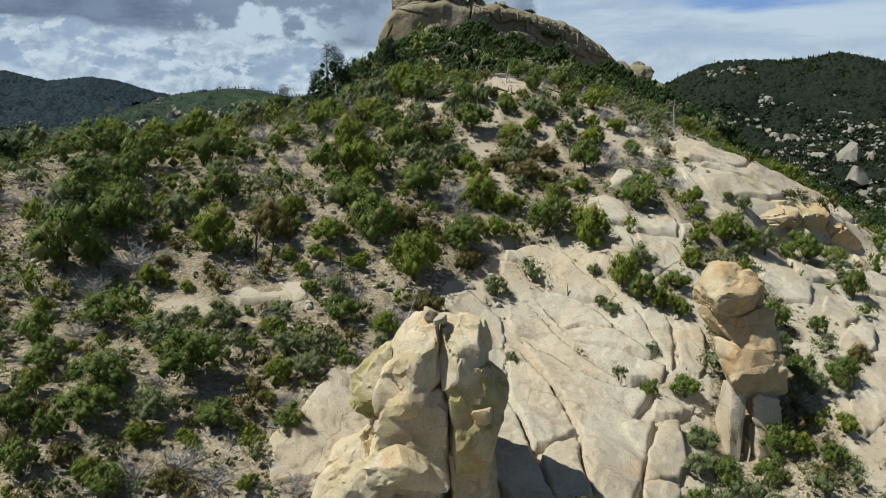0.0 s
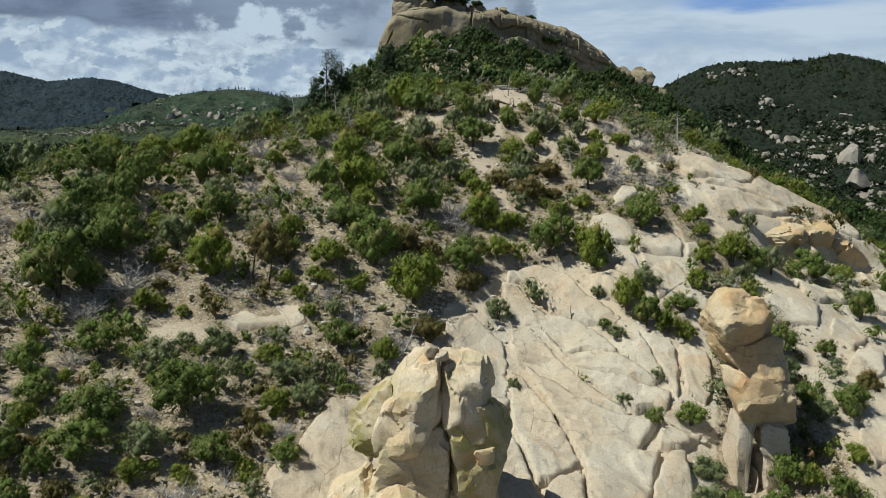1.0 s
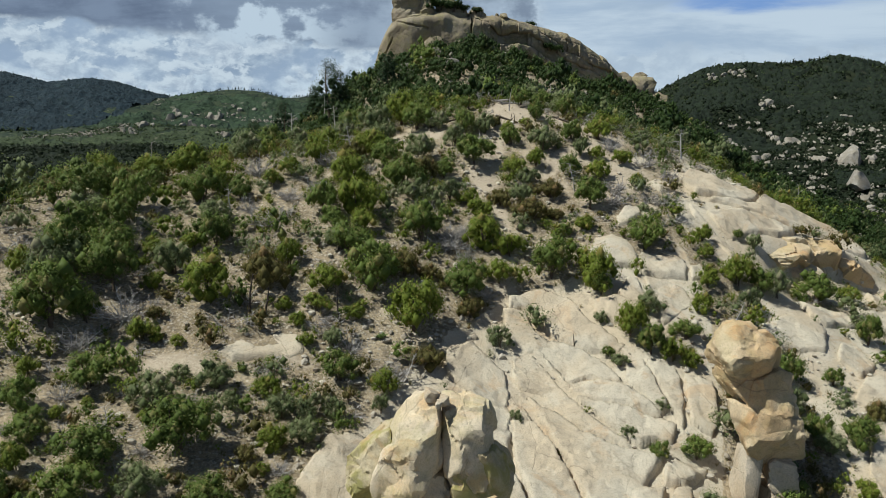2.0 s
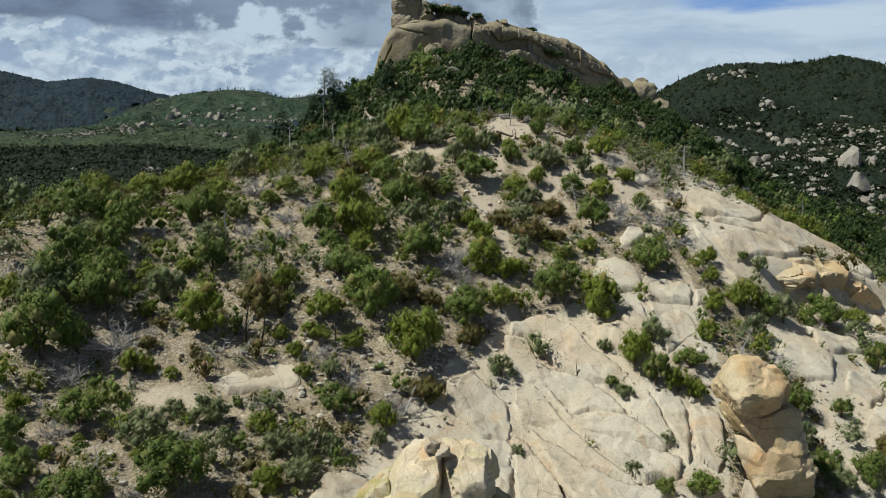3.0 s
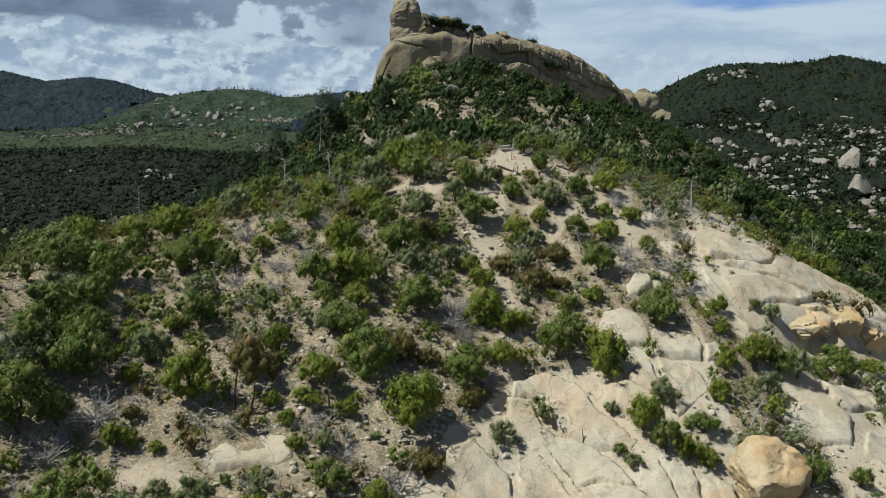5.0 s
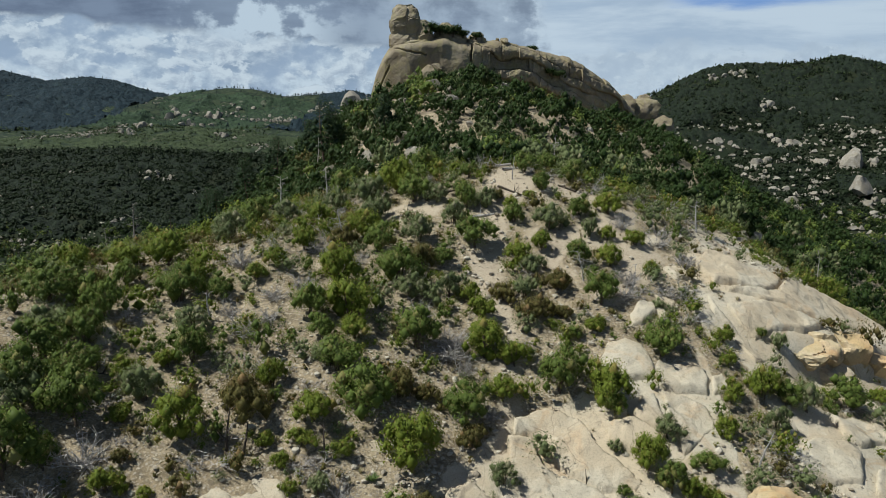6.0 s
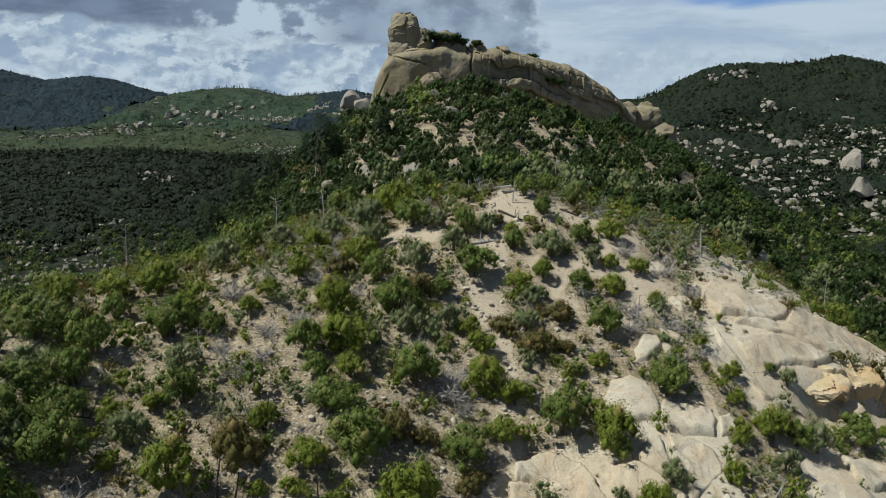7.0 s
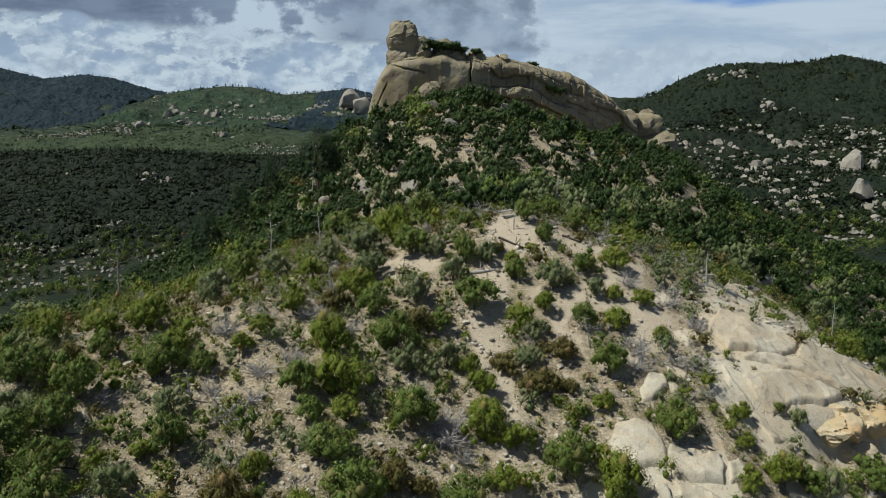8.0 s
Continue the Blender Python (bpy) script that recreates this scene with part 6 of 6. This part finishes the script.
def clear_of(x, y, r, gap):
    t = np.array(TAKEN)
    return np.min(np.hypot(x[:, None] - t[None, :, 0], y[:, None] - t[None, :, 1]) - t[None, :, 2] * gap, axis=1) > r * gap * 0.8


def scatter(count, x0, x1, y0, y1):
    return RNG.uniform(x0, x1, count), RNG.uniform(y0, y1, count)


def thin(x, y, r, sep):
    """Drop spots that crowd an earlier one."""
    keep, cells = [], {}
    for i in range(len(x)):
        cx, cy = int(x[i] // 3), int(y[i] // 3)
        near = [j for a in (-1, 0, 1) for b in (-1, 0, 1) for j in cells.get((cx + a, cy + b), ())]
        if all((x[i] - x[j]) ** 2 + (y[i] - y[j]) ** 2 > (sep * (r[i] + r[j])) ** 2 for j in near):
            keep.append(i)
            cells.setdefault((cx, cy), []).append(i)
    return np.array(keep, int)


def spread_mesh(name, templates, x, y, z, size, stretch, mat, smooth_shade=False):
    """Many copies of a few templates in one mesh."""
    which = RNG.randint(0, len(templates), len(x))
    turn = RNG.rand(len(x)) * 2 * math.pi
    shade = RNG.rand(len(x))
    vs, fs, ns, ts, k = [], [], [], [], 0
    for q, (tv, tf, *leafy) in enumerate(templates):
        idx = np.nonzero(which == q)[0]
        c, s = np.cos(turn[idx])[:, None], np.sin(turn[idx])[:, None]
        sz = size[idx][:, None]
        vx = (tv[:, 0] * c - tv[:, 1] * s) * sz + x[idx][:, None]
        vy = (tv[:, 0] * s + tv[:, 1] * c) * sz + y[idx][:, None]
        vz = tv[:, 2] * sz * stretch[idx][:, None] + z[idx][:, None]
        v = np.stack([vx, vy, vz], 2).reshape(-1, 3)
        f = (tf[None] + (np.arange(len(idx)) * len(tv))[:, None, None] + k).reshape(-1, tf.shape[1])
        if leafy:
            tn, tt = leafy
            ns.append(np.stack([tn[:, 0] * c - tn[:, 1] * s, tn[:, 0] * s + tn[:, 1] * c, np.repeat(tn[None, :, 2], len(idx), 0)], 2).reshape(-1, 3))
            ts.append((0.45 * tt[None] + 0.55 * shade[idx][:, None]).ravel())
        vs.append(v)
        fs.append(f)
        k += len(v)
    facing, tone = (np.concatenate(ns), np.concatenate(ts)) if ns else (None, None)
    return mesh_of(name, np.concatenate(vs), np.concatenate(fs), mat, smooth_shade, facing, tone)


def chaparral(name, kind, spots, leaves, label, big=1.0, heart=9, few=0):
    mat, _, lobes, tall, length, width, _ = SPECIES[kind]
    tm = [shrub_pieces(500 + 7 * k, leaves, few or lobes, tall, length * big, width * big, heart)[0] for k in range(5)]
    x, y, r = spots
    me = spread_mesh(name, tm, x, y, land(x, y), r, 0.90 + 0.60 * RNG.rand(len(x)), mat)
    tagged(new(name, me), label, "shrubs", kind="stuff")


def build_chaparral():
    # between the counted bushes of the south face
    x, y = scatter(20000, -30, 34, 20, 66)
    r = 0.26 + 0.95 * RNG.rand(len(x)) ** 1.7
    ok = in_sight(x, y) & ~on_slab(x, y) & clear_of(x, y, r, 0.72) & (pale_sand(x, y) < 0.3) & ((bare_rock(x, y) < 0.4) | (RNG.rand(len(x)) < 0.08))
    ok &= RNG.rand(len(x)) < np.clip(0.85 + 0.9 * fbm(x, y, 6.0, 2) + 0.04 * np.maximum(y - 36, -4) + 0.5 * (y < 28) * (x < -5), 0.12, 1)
    x, y, r = x[ok], y[ok], r[ok]
    k = thin(x, y, r, 0.49)
    x, y, r = x[k], y[k], r[k]
    pick = RNG.rand(len(x))
    for name, kind, lo, hi, label in (("low_manzanita", "manzanita", 0.0, 0.32, "low bright green manzanita scattered over the soil"), ("low_oak", "scrub_oak", 0.32, 0.52, "small dark oak sprouts scattered over the soil"), ("low_silverleaf", "silverleaf_bush", 0.52, 0.76, "small grey-green bushes scattered over the soil"), ("low_olive_brush", "olive_brush", 0.76, 1.0, "low olive-brown brush scattered over the soil")):
        s = (pick >= lo) & (pick < hi)
        for part_of, leaves, big in ((r < 0.42, 120, 2.1), (r >= 0.42, 370, 1.7)):
            q = s & part_of
            chaparral(name, kind, (x[q], y[q], r[q]), leaves, label, big, 5 if leaves < 200 else 9)
    # closed scrub behind the knoll and on both flanks
    x, y = scatter(20000, -92, 96, 26, 185)
    flank = (y > 63) | (x < -24 - 0.1 * (y - 40)) | (x > 31)
    r = 0.75 + 1.30 * RNG.rand(len(x)) ** 1.6 + 0.004 * np.maximum(y - 60, 0)
    crag = (y > 121) & (y < 150) & (x > -13) & (x < 36)
    ok = in_sight(x, y) & flank & ~crag & clear_of(x, y, r, 0.7) & (RNG.rand(len(x)) < np.clip(1.15 + 0.9 * fbm(x, y, 14.0, 2), 0.6, 1))
    x, y, r = x[ok], y[ok], r[ok]
    k = thin(x, y, r, 0.50)
    x, y, r = x[k], y[k], r[k]
    pick = RNG.rand(len(x)) + 0.25 * fbm(x, y, 12.0, 2)
    # darker leaves where cloud shade lay, brighter on the sunlit middle, all by colour
    shade_pick = np.where((y > 88) | (x > 36) | (x < -30), pick * 0.78, np.where((x > -6) & (x < 30), pick * 1.3, pick * 1.02))
    for name, kind, lo, hi, label in (("oak_scrub", "live_oak", -9, 0.74, "closed oak scrub on the slope, cloud shade put into its dark green"), ("green_oak_scrub", "scrub_oak", 0.74, 0.84, "brighter green oak scrub on the slope"), ("olive_scrub", "olive_brush", 0.84, 0.865, "olive-brown scrub on the slope"), ("manzanita_scrub", "manzanita", 0.865, 0.88, "yellow-green manzanita scrub on the slope"), ("silverleaf_scrub", "silverleaf_bush", 0.88, 9, "grey-green scrub on the slope")):
        s = (shade_pick >= lo) & (shade_pick < hi)
        for part_of, leaves, big in ((y < 92, 340, 1.6), (y >= 92, 260, 1.8)):
            q = s & part_of
            chaparral(name, kind, (x[q], y[q], r[q]), leaves, label, big, 20, 16)


def build_blocks():
    """Broken blocks on the summit slope and along the knoll's far side."""
    tm = [rock_shape(900 + k, (1.0, 0.85, 0.7), level=2, box=6.0, cuts=10, cut=(0.6, 0.92), grain=0.0) for k in range(6)]
    x, y = scatter(520, -24, 30, 68, 124)
    ok = RNG.rand(len(x)) < np.clip(0.45 + 1.1 * fbm(x + 40, y, 10.0, 2), 0.03, 1) * np.clip(1.2 - np.abs(x - 1) / 22, 0, 1)
    x, y = x[ok], y[ok]
    r = 0.25 + 0.9 * RNG.rand(len(x)) ** 3
    ex, ey = scatter(190, 22, 62, 58, 126)
    ok = in_sight(ex, ey) & (fbm(ex, ey, 9.0, 2) > 0.02)
    x, y, r = np.concatenate([x, ex[ok]]), np.concatenate([y, ey[ok]]), np.concatenate([r, 0.35 + 0.75 * RNG.rand(ok.sum()) ** 2])
    tagged(new("broken_blocks", spread_mesh("broken_blocks", tm, x, y, land(x, y) + 0.2 * r, r, np.ones(len(x)), FAR_ROCK)), "broken pale blocks scattered on the summit slope", "rocks", kind="stuff")


def build_litter():
    # dead twigs, tufts of dry grass and loose stones
    x, y = scatter(600, -28, 22, 20, 64)
    ok = ~on_slab(x, y) & (bare_rock(x, y) < 0.3) & (pale_sand(x, y) < 0.4) & (RNG.rand(len(x)) < np.clip(0.5 + fbm(x, y, 5.0, 2), 0.1, 1))
    x, y = x[ok], y[ok]
    tm = [dead_pieces(600 + k, 5) for k in range(4)]
    me = spread_mesh("dead_twigs", tm, x, y, land(x, y), 0.35 + 0.5 * RNG.rand(len(x)), 0.5 + 0.5 * RNG.rand(len(x)), DEAD_WOOD)
    tagged(new("dead_twigs", me), "grey dead twigs littering the slope", "twigs", kind="stuff")
    x, y = scatter(1300, -28, 20, 22, 66)
    r = 0.6 + 0.7 * RNG.rand(len(x))
    ok = ~on_slab(x, y) & (bare_rock(x, y) < 0.3) & (pale_sand(x, y) < 0.2) & clear_of(x, y, r, 0.6) & (fbm(x, y, 7.0, 2) > -0.1)
    x, y, r = x[ok], y[ok], r[ok]
    tm = [dead_pieces(610 + k, 11) for k in range(4)]
    me = spread_mesh("bleached_brush", tm, x, y, land(x, y), r, 0.6 + 0.4 * RNG.rand(len(x)), DEAD_WOOD)
    tagged(new("bleached_brush", me), "bleached grey dead brush between the living bushes", "dead brush", kind="stuff")
    x, y = scatter(1700, -30, 34, 20, 66)
    ok = ~on_slab(x, y) & ((bare_rock(x, y) < 0.6) | (RNG.rand(len(x)) < 0.3))
    x, y = x[ok], y[ok]
    tm = [blades(np.random.RandomState(620 + k), 16, 0.30, 0.012, 0.8, 1.4) for k in range(4)]
    me = spread_mesh("dry_grass", tm, x, y, land(x, y), 0.5 + 0.7 * RNG.rand(len(x)), np.ones(len(x)), LEAF_GRASS)
    tagged(new("dry_grass", me), "dry straw-coloured grass tufts on the slope", "grass", kind="stuff")
    build_blocks()
    tm, chip = [], []
    for k in range(6):
        v, f = ICO[1]
        q = v * np.random.RandomState(640 + k).uniform(0.6, 1.1, (len(v), 1)) * np.random.RandomState(650 + k).uniform(0.6, 1.0, 3)
        tm.append((q * (1, 1, 0.7), f))
        v = np.array([(1, 0, 0.1), (0.2, 1, 0), (-1, 0.1, 0.2), (-0.1, -1, 0), (0.4, 0.3, 0.8), (-0.4, -0.2, 0.75), (0, 0, -0.6)]) * np.random.RandomState(660 + k).uniform(0.6, 1.1, (7, 3))
        chip.append((v, np.array([(0, 1, 4), (1, 2, 5), (1, 5, 4), (2, 3, 5), (3, 0, 5), (0, 4, 5), (1, 0, 6), (2, 1, 6), (3, 2, 6), (0, 3, 6)])))
    x, y = scatter(26000, -30, 34, 20, 66)
    r = 0.035 + 0.26 * RNG.rand(len(x)) ** 3.6
    ok = ~on_slab(x, y) & ((bare_rock(x, y) < 0.5) | (RNG.rand(len(x)) < 0.5)) & (RNG.rand(len(x)) < np.clip(0.6 + fbm(x, y, 4.0, 2), 0.1, 1))
    x, y, r = x[ok], y[ok], r[ok]
    for q, name, shapes, label in ((r < 0.10, "gravel", chip, "angular pale gravel on the slope"), (r >= 0.10, "loose_stones", tm, "loose pale stones on the slope")):
        me = spread_mesh(name, shapes, x[q], y[q], land(x[q], y[q]) + r[q] * 0.2, r[q], np.ones(q.sum()), STONE)
        tagged(new(name, me), label, "stones", kind="stuff")


build_chaparral()
build_litter()

# ---- far woods and outcrops ----
EAST_CRAGS = [(332, 607, 13.4), (255, 459, 8.0), (244, 582, 11.9), (226, 510, 9.7), (206, 440, 6.3), (218, 439, 5.6), (307, 609, 11.9), (304, 702, 9.0), (315, 673, 10.3), (325, 756, 10.9), (345, 751, 6.8), (243, 663, 9.4), (211, 657, 7.1), (206, 381, 2.6), (177, 443, 4.9), (380, 686, 9.5), (195, 378, 3.4), (244, 421, 8.9), (385, 723, 5.9), (233, 544, 6.7), (326, 857, 8.3), (303, 858, 9.3), (338, 862, 7.0), (400, 776, 5.7), (261, 577, 6.0), (214, 400, 3.0)]
WEST_CRAGS = [(-215, 562, 9.3), (-202, 558, 5.9), (-230, 567, 5.1), (-252, 469, 5.0), (-242, 470, 3.6), (-195, 448, 7.5), (-178, 534, 4.0), (-670, 2181, 35.8), (-675, 2002, 23.9), (-764, 2125, 28.6), (-452, 1142, 13.6), (-622, 2308, 20.6), (-476, 1116, 10.0), (-508, 1077, 8.0), (-320, 1107, 11.6), (-282, 2284, 37.4), (-238, 2257, 30.3), (-300, 2215, 23.2), (-381, 2311, 20.7), (-307, 536, 4.0), (-287, 578, 4.3)]


def stony(x, y, y0):
    return fbm(x, y, 60.0 + 0.05 * y0, 3)


def far_canopy(name, x0, x1, y0, y1, crown, step, high, mat, label, cover, seed):
    """A closed canopy: one dome of leaves to each crown, left out over clearings."""
    xs, ys = np.arange(x0, x1, step), np.arange(y0, y1, step)
    gx, gy = [a.ravel() for a in np.meshgrid(xs, ys)]
    gx, gy = gx + step * 0.5 * vnoise(gx * 1.7, gy * 1.7), gy + step * 0.5 * vnoise(gx * 1.7 + 91, gy * 1.7)
    nx, ny = int((x1 - x0) / crown) + 3, int((y1 - y0) / crown) + 3
    rg = np.random.RandomState(seed)
    jx, jy, jh = rg.rand(ny, nx), rg.rand(ny, nx), rg.uniform(0.45, 1.2, (ny, nx))
    ci, cj = ((gy - y0) / crown).astype(int), ((gx - x0) / crown).astype(int)
    h = np.full(gx.shape, -1.0)
    for a in (-1, 0, 1):
        for b in (-1, 0, 1):
            i, j = np.clip(ci + a, 0, ny - 1), np.clip(cj + b, 0, nx - 1)
            d2 = (gx - x0 - (j + jx[i, j]) * crown) ** 2 + (gy - y0 - (i + jy[i, j]) * crown) ** 2
            h = np.maximum(h, high * jh[i, j] * (1.15 - d2 / (crown * 0.80) ** 2))
    h = h * (1 + 0.20 * rg.randn(len(h)))
    open_land = ((fbm(gx, gy, crown * 5, 3) > 0.34) & (y0 < 1400)) | (stony(gx, gy, y0) > cover) | (np.abs(gx) > 0.66 * gy + 50)
    for cx, cy, r in EAST_CRAGS + WEST_CRAGS:
        open_land |= (gx - cx) ** 2 / 1.4 + (gy - cy + 0.6 * r) ** 2 < (0.95 * r) ** 2
    open_land |= (gx < 84) & (gx > -74) & (gy < 186)
    h = np.where(open_land, -1.5, np.maximum(h, 0.18 * high))
    f = grid_faces(len(xs), len(ys))
    f = f[(h[f] > -1.0).any(axis=1)]
    used, inv = np.unique(f, return_inverse=True)
    v = np.stack([gx, gy, land(gx, gy) + h - 0.4], 1)[used]
    tagged(new(name, mesh_of(name, v, inv.reshape(f.shape), mat, True)), label, "woods", kind="stuff")


def build_far():
    for i, (x, y, r) in enumerate(EAST_CRAGS + WEST_CRAGS):
        rg = np.random.RandomState(700 + i)
        ob = tagged(base("outcrop", x, y), "pale granite outcrop in the dark woods", "rock outcrop", "outcrops on the ranges")
        z0 = land_at(x, y)
        spire = i in (0, 1) or (r > 25 and x > -320)
        r = 1.3 * r
        for k in range(8):
            q = r * ((0.8 if spire else 0.42) if k == 0 else 0.12 + 0.24 * rg.rand())
            dx, dy = (0.0, 0.0) if k == 0 else (rg.randn() * r * 0.62, rg.randn() * r * 0.6)
            tall = 0.95 if spire and k == 0 else 0.8
            me = rock_mesh(700 + 7 * i + k, (q, q * 0.8, q * tall), FAR_ROCK, (dx, dy, land_at(x + dx, y + dy) - z0 + q * (0.45 if spire and k == 0 else 0.12)), 360 * rg.rand(), level=3, box=6.0, lumps=0.08, grain=0.2, cuts=18, cut=(0.5, 0.9), taper=0.35 if spire and k == 0 else 0.2)
            part("rock", me, ob)
    rocks = []
    for k in range(8):
        rg = np.random.RandomState(760 + k)
        v = np.array([(1, 0, 0.1), (0.2, 1, 0), (-1, 0.1, 0.2), (-0.1, -1, 0), (0.4, 0.3, 0.8), (-0.4, -0.2, 0.75), (0, 0, -0.6)]) * rg.uniform(0.7, 1.2, (7, 3))
        rocks.append((v, np.array([(0, 1, 4), (1, 2, 5), (1, 5, 4), (2, 3, 5), (3, 0, 5), (0, 4, 5), (1, 0, 6), (2, 1, 6), (3, 2, 6), (0, 3, 6)])))
    xs, ys, rs = [], [], []
    for count, x0, x1, y0, y1, lo, hi, cut in ((4200, 170, 560, 290, 800, 0.6, 3.2, 0.22), (5200, -420, -60, 330, 640, 0.5, 1.9, 0.08), (6500, -780, -60, 850, 1160, 0.9, 2.8, 0.02), (4200, -900, -200, 1900, 2480, 2.5, 7.0, 0.26)):
        x, y = scatter(count, x0, x1, y0, y1)
        s = (stony(x, y, y0) > cut) & (np.abs(x) < 0.66 * y + 40)
        xs.append(x[s])
        ys.append(y[s])
        rs.append(lo + (hi - lo) * RNG.rand(s.sum()) ** 2)
    x, y, r = np.concatenate(xs), np.concatenate(ys), np.concatenate(rs)
    tagged(new("far_rocks", spread_mesh("far_rocks", rocks, x, y, land(x, y) + 0.25 * r, r, np.ones(len(x)), FAR_ROCK)), "pale rocks strewn through distant woods", "rocks", kind="stuff")
    # conifers as ragged tiers, oaks as ragged heads
    facing = np.array([(1, 0, 0), (0, 1, 0), (-1, 0, 0), (0, -1, 0), (0, 0, 1), (0, 0, -1)], float)
    sides = np.array([(0, 1, 4), (1, 2, 4), (2, 3, 4), (3, 0, 4), (1, 0, 5), (2, 1, 5), (3, 2, 5), (0, 3, 5)])

    def heart(wide, tall, up):
        return facing * (wide, wide, tall) * rg.uniform(0.75, 1.15, (6, 1)) + (0, 0, up), sides, facing, np.full(6, 0.3)

    pines, oaks = [], []
    for k in range(8):
        rg = np.random.RandomState(780 + k)
        h = np.linspace(0.16, 0.98, 9)
        a = rg.rand(9) * 6.28
        reach = (0.20 * (1.05 - h) + 0.02) * rg.uniform(0.3, 1.2, 9)
        cs = np.stack([np.cos(a) * reach, np.sin(a) * reach, h], 1)
        pines.append(join([heart(0.11, 0.40, 0.48), leaf_cloud(rg, cs, 0.03 + 0.13 * (1.05 - h) * rg.uniform(0.7, 1.3, 9), 14, 0.115, 0.060, (0, 0, 0.45))]))
        cs = np.stack([0.26 * rg.randn(7), 0.26 * rg.randn(7), 0.28 + 0.30 * rg.rand(7)], 1)
        oaks.append(join([heart(0.40, 0.30, 0.34), leaf_cloud(rg, cs, rg.uniform(0.16, 0.30, 7), 14, 0.16, 0.105, (0, 0, 0.25))]))
    far_canopy("east_woods", 165, 600, 280, 890, 4.6, 1.9, 3.6, WOODS, "oak and pine woods closing over the east mountain, cloud shadow put into their colour", 0.19, 1)
    far_canopy("west_woods", -460, -60, 330, 650, 4.4, 1.7, 2.2, WOODS, "oak woods over the near west ridge, cloud shadow put into their colour", 0.08, 2)
    far_canopy("valley_woods", -260, -105, 250, 332, 3.4, 1.2, 2.2, WOODS_LIT_VALLEY, "oak woods in the west valley, sunlight put into their olive green", 0.12, 6)
    for name, x0, x1, where in (("valley_oaks", -300, -115, "west"), ("foothill_oaks", 175, 310, "east")):
        x, y = scatter(2300, x0, x1, 250, 440)
        ok = (np.abs(x) < 0.64 * y + 20) & (fbm(x, y, 24.0, 2) < 0.22)
        x, y = x[ok], y[ok]
        # brighter leaf kinds nearer in the west valley imitate the sun there
        pick = RNG.rand(len(x)) + 0.4 * (y < 340) * (x < 0)
        for kind, lo, hi in (("live_oak", 0.0, 0.60), ("olive_brush", 0.60, 0.68), ("scrub_oak", 0.68, 2.0)):
            q = (pick >= lo) & (pick < hi)
            chaparral(name, kind, (x[q], y[q], 1.2 + 1.8 * RNG.rand(q.sum()) ** 1.6), 84, "rounded dark oaks scattered through the %s valley" % where, 3.8, 7)
    far_canopy("ridge_scrub", -800, -40, 830, 1160, 5.0, 2.0, 2.6, WOODS_SUNLIT, "scrub over the middle ridge, sunlight put into its light green", 0.04, 3)
    far_canopy("range_woods", -1700, -900, 1500, 2510, 10.0, 3.6, 5.5, WOODS_BLUE, "conifer forest on the far range, haze and cloud shade put into its blue-green", 9.0, 4)
    far_canopy("range_woods", -900, -400, 1700, 2510, 9.0, 3.4, 4.6, WOODS_LIT_HILL, "forest on a far hill, sunlight put into its brighter green", 0.34, 7)
    far_canopy("range_woods", -400, -80, 1700, 2510, 10.0, 3.6, 5.5, WOODS_BLUE, "conifer forest on the far range, haze and cloud shade put into its blue-green", 9.0, 8)
    stands = (
        (15000, 100, 600, 400, 885, 3.2, 6.5, 0.9),
        (9500, -460, -40, 400, 650, 3.0, 6.0, 0.8),
        (9000, -800, -60, 830, 1165, 3.0, 6.5, 0.55),
        (8000, -1700, -150, 1500, 2520, 5.0, 11.0, 1.0),
        (520, 150, 700, 860, 890, 3.5, 7.0, 1.0),
        (420, -1700, -100, 2480, 2510, 6.0, 13.0, 0.6),
        (500, -500, -60, 620, 645, 4.0, 8.0, 1.0),
    )
    px, py, ph = [], [], []
    for count, x0, x1, y0, y1, lo, hi, dense in stands:
        x, y = scatter(count, x0, x1, y0, y1)
        s = RNG.rand(count) < np.clip(dense + 0.9 * fbm(x + 300, y, 110.0 + 0.05 * y0, 3) + 0.3, 0.12, 1)
        s &= (np.abs(x) < 0.63 * y + 20) & (y > 400) & ((x < -0.09 * y) | (x > 0.24 * y))
        px.append(x[s])
        py.append(y[s])
        ph.append(lo + (hi - lo) * RNG.rand(s.sum()) ** 1.5)
    x, y, h = np.concatenate(px), np.concatenate(py), np.concatenate(ph)
    con = RNG.rand(len(x)) < np.where(x < 0, 0.25, 0.30) + 0.4 * (y > 800) * (x > -330)
    blue = (y > 1800)
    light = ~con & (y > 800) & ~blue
    for name, tm, s, label, mat, k in (("far_conifers", pines, con & ~blue, "conifers standing over distant woods, cloud shadow put into their colour", LEAF_FAR, 1.0), ("range_conifers", pines, blue, "conifers on the far range, haze put into their blue-green", NEEDLES_BLUE, 1.0), ("far_oaks", oaks, ~con & ~light & ~blue, "oaks standing over distant woods, cloud shadow put into their colour", LEAF_FAR, 0.95), ("far_scrub", oaks, light, "bushes on a distant ridge, sunlight put into their light green", LEAF_SUNLIT, 0.8)):
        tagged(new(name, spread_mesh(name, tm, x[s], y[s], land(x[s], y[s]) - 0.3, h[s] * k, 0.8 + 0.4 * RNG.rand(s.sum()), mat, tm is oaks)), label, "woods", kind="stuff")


build_far()
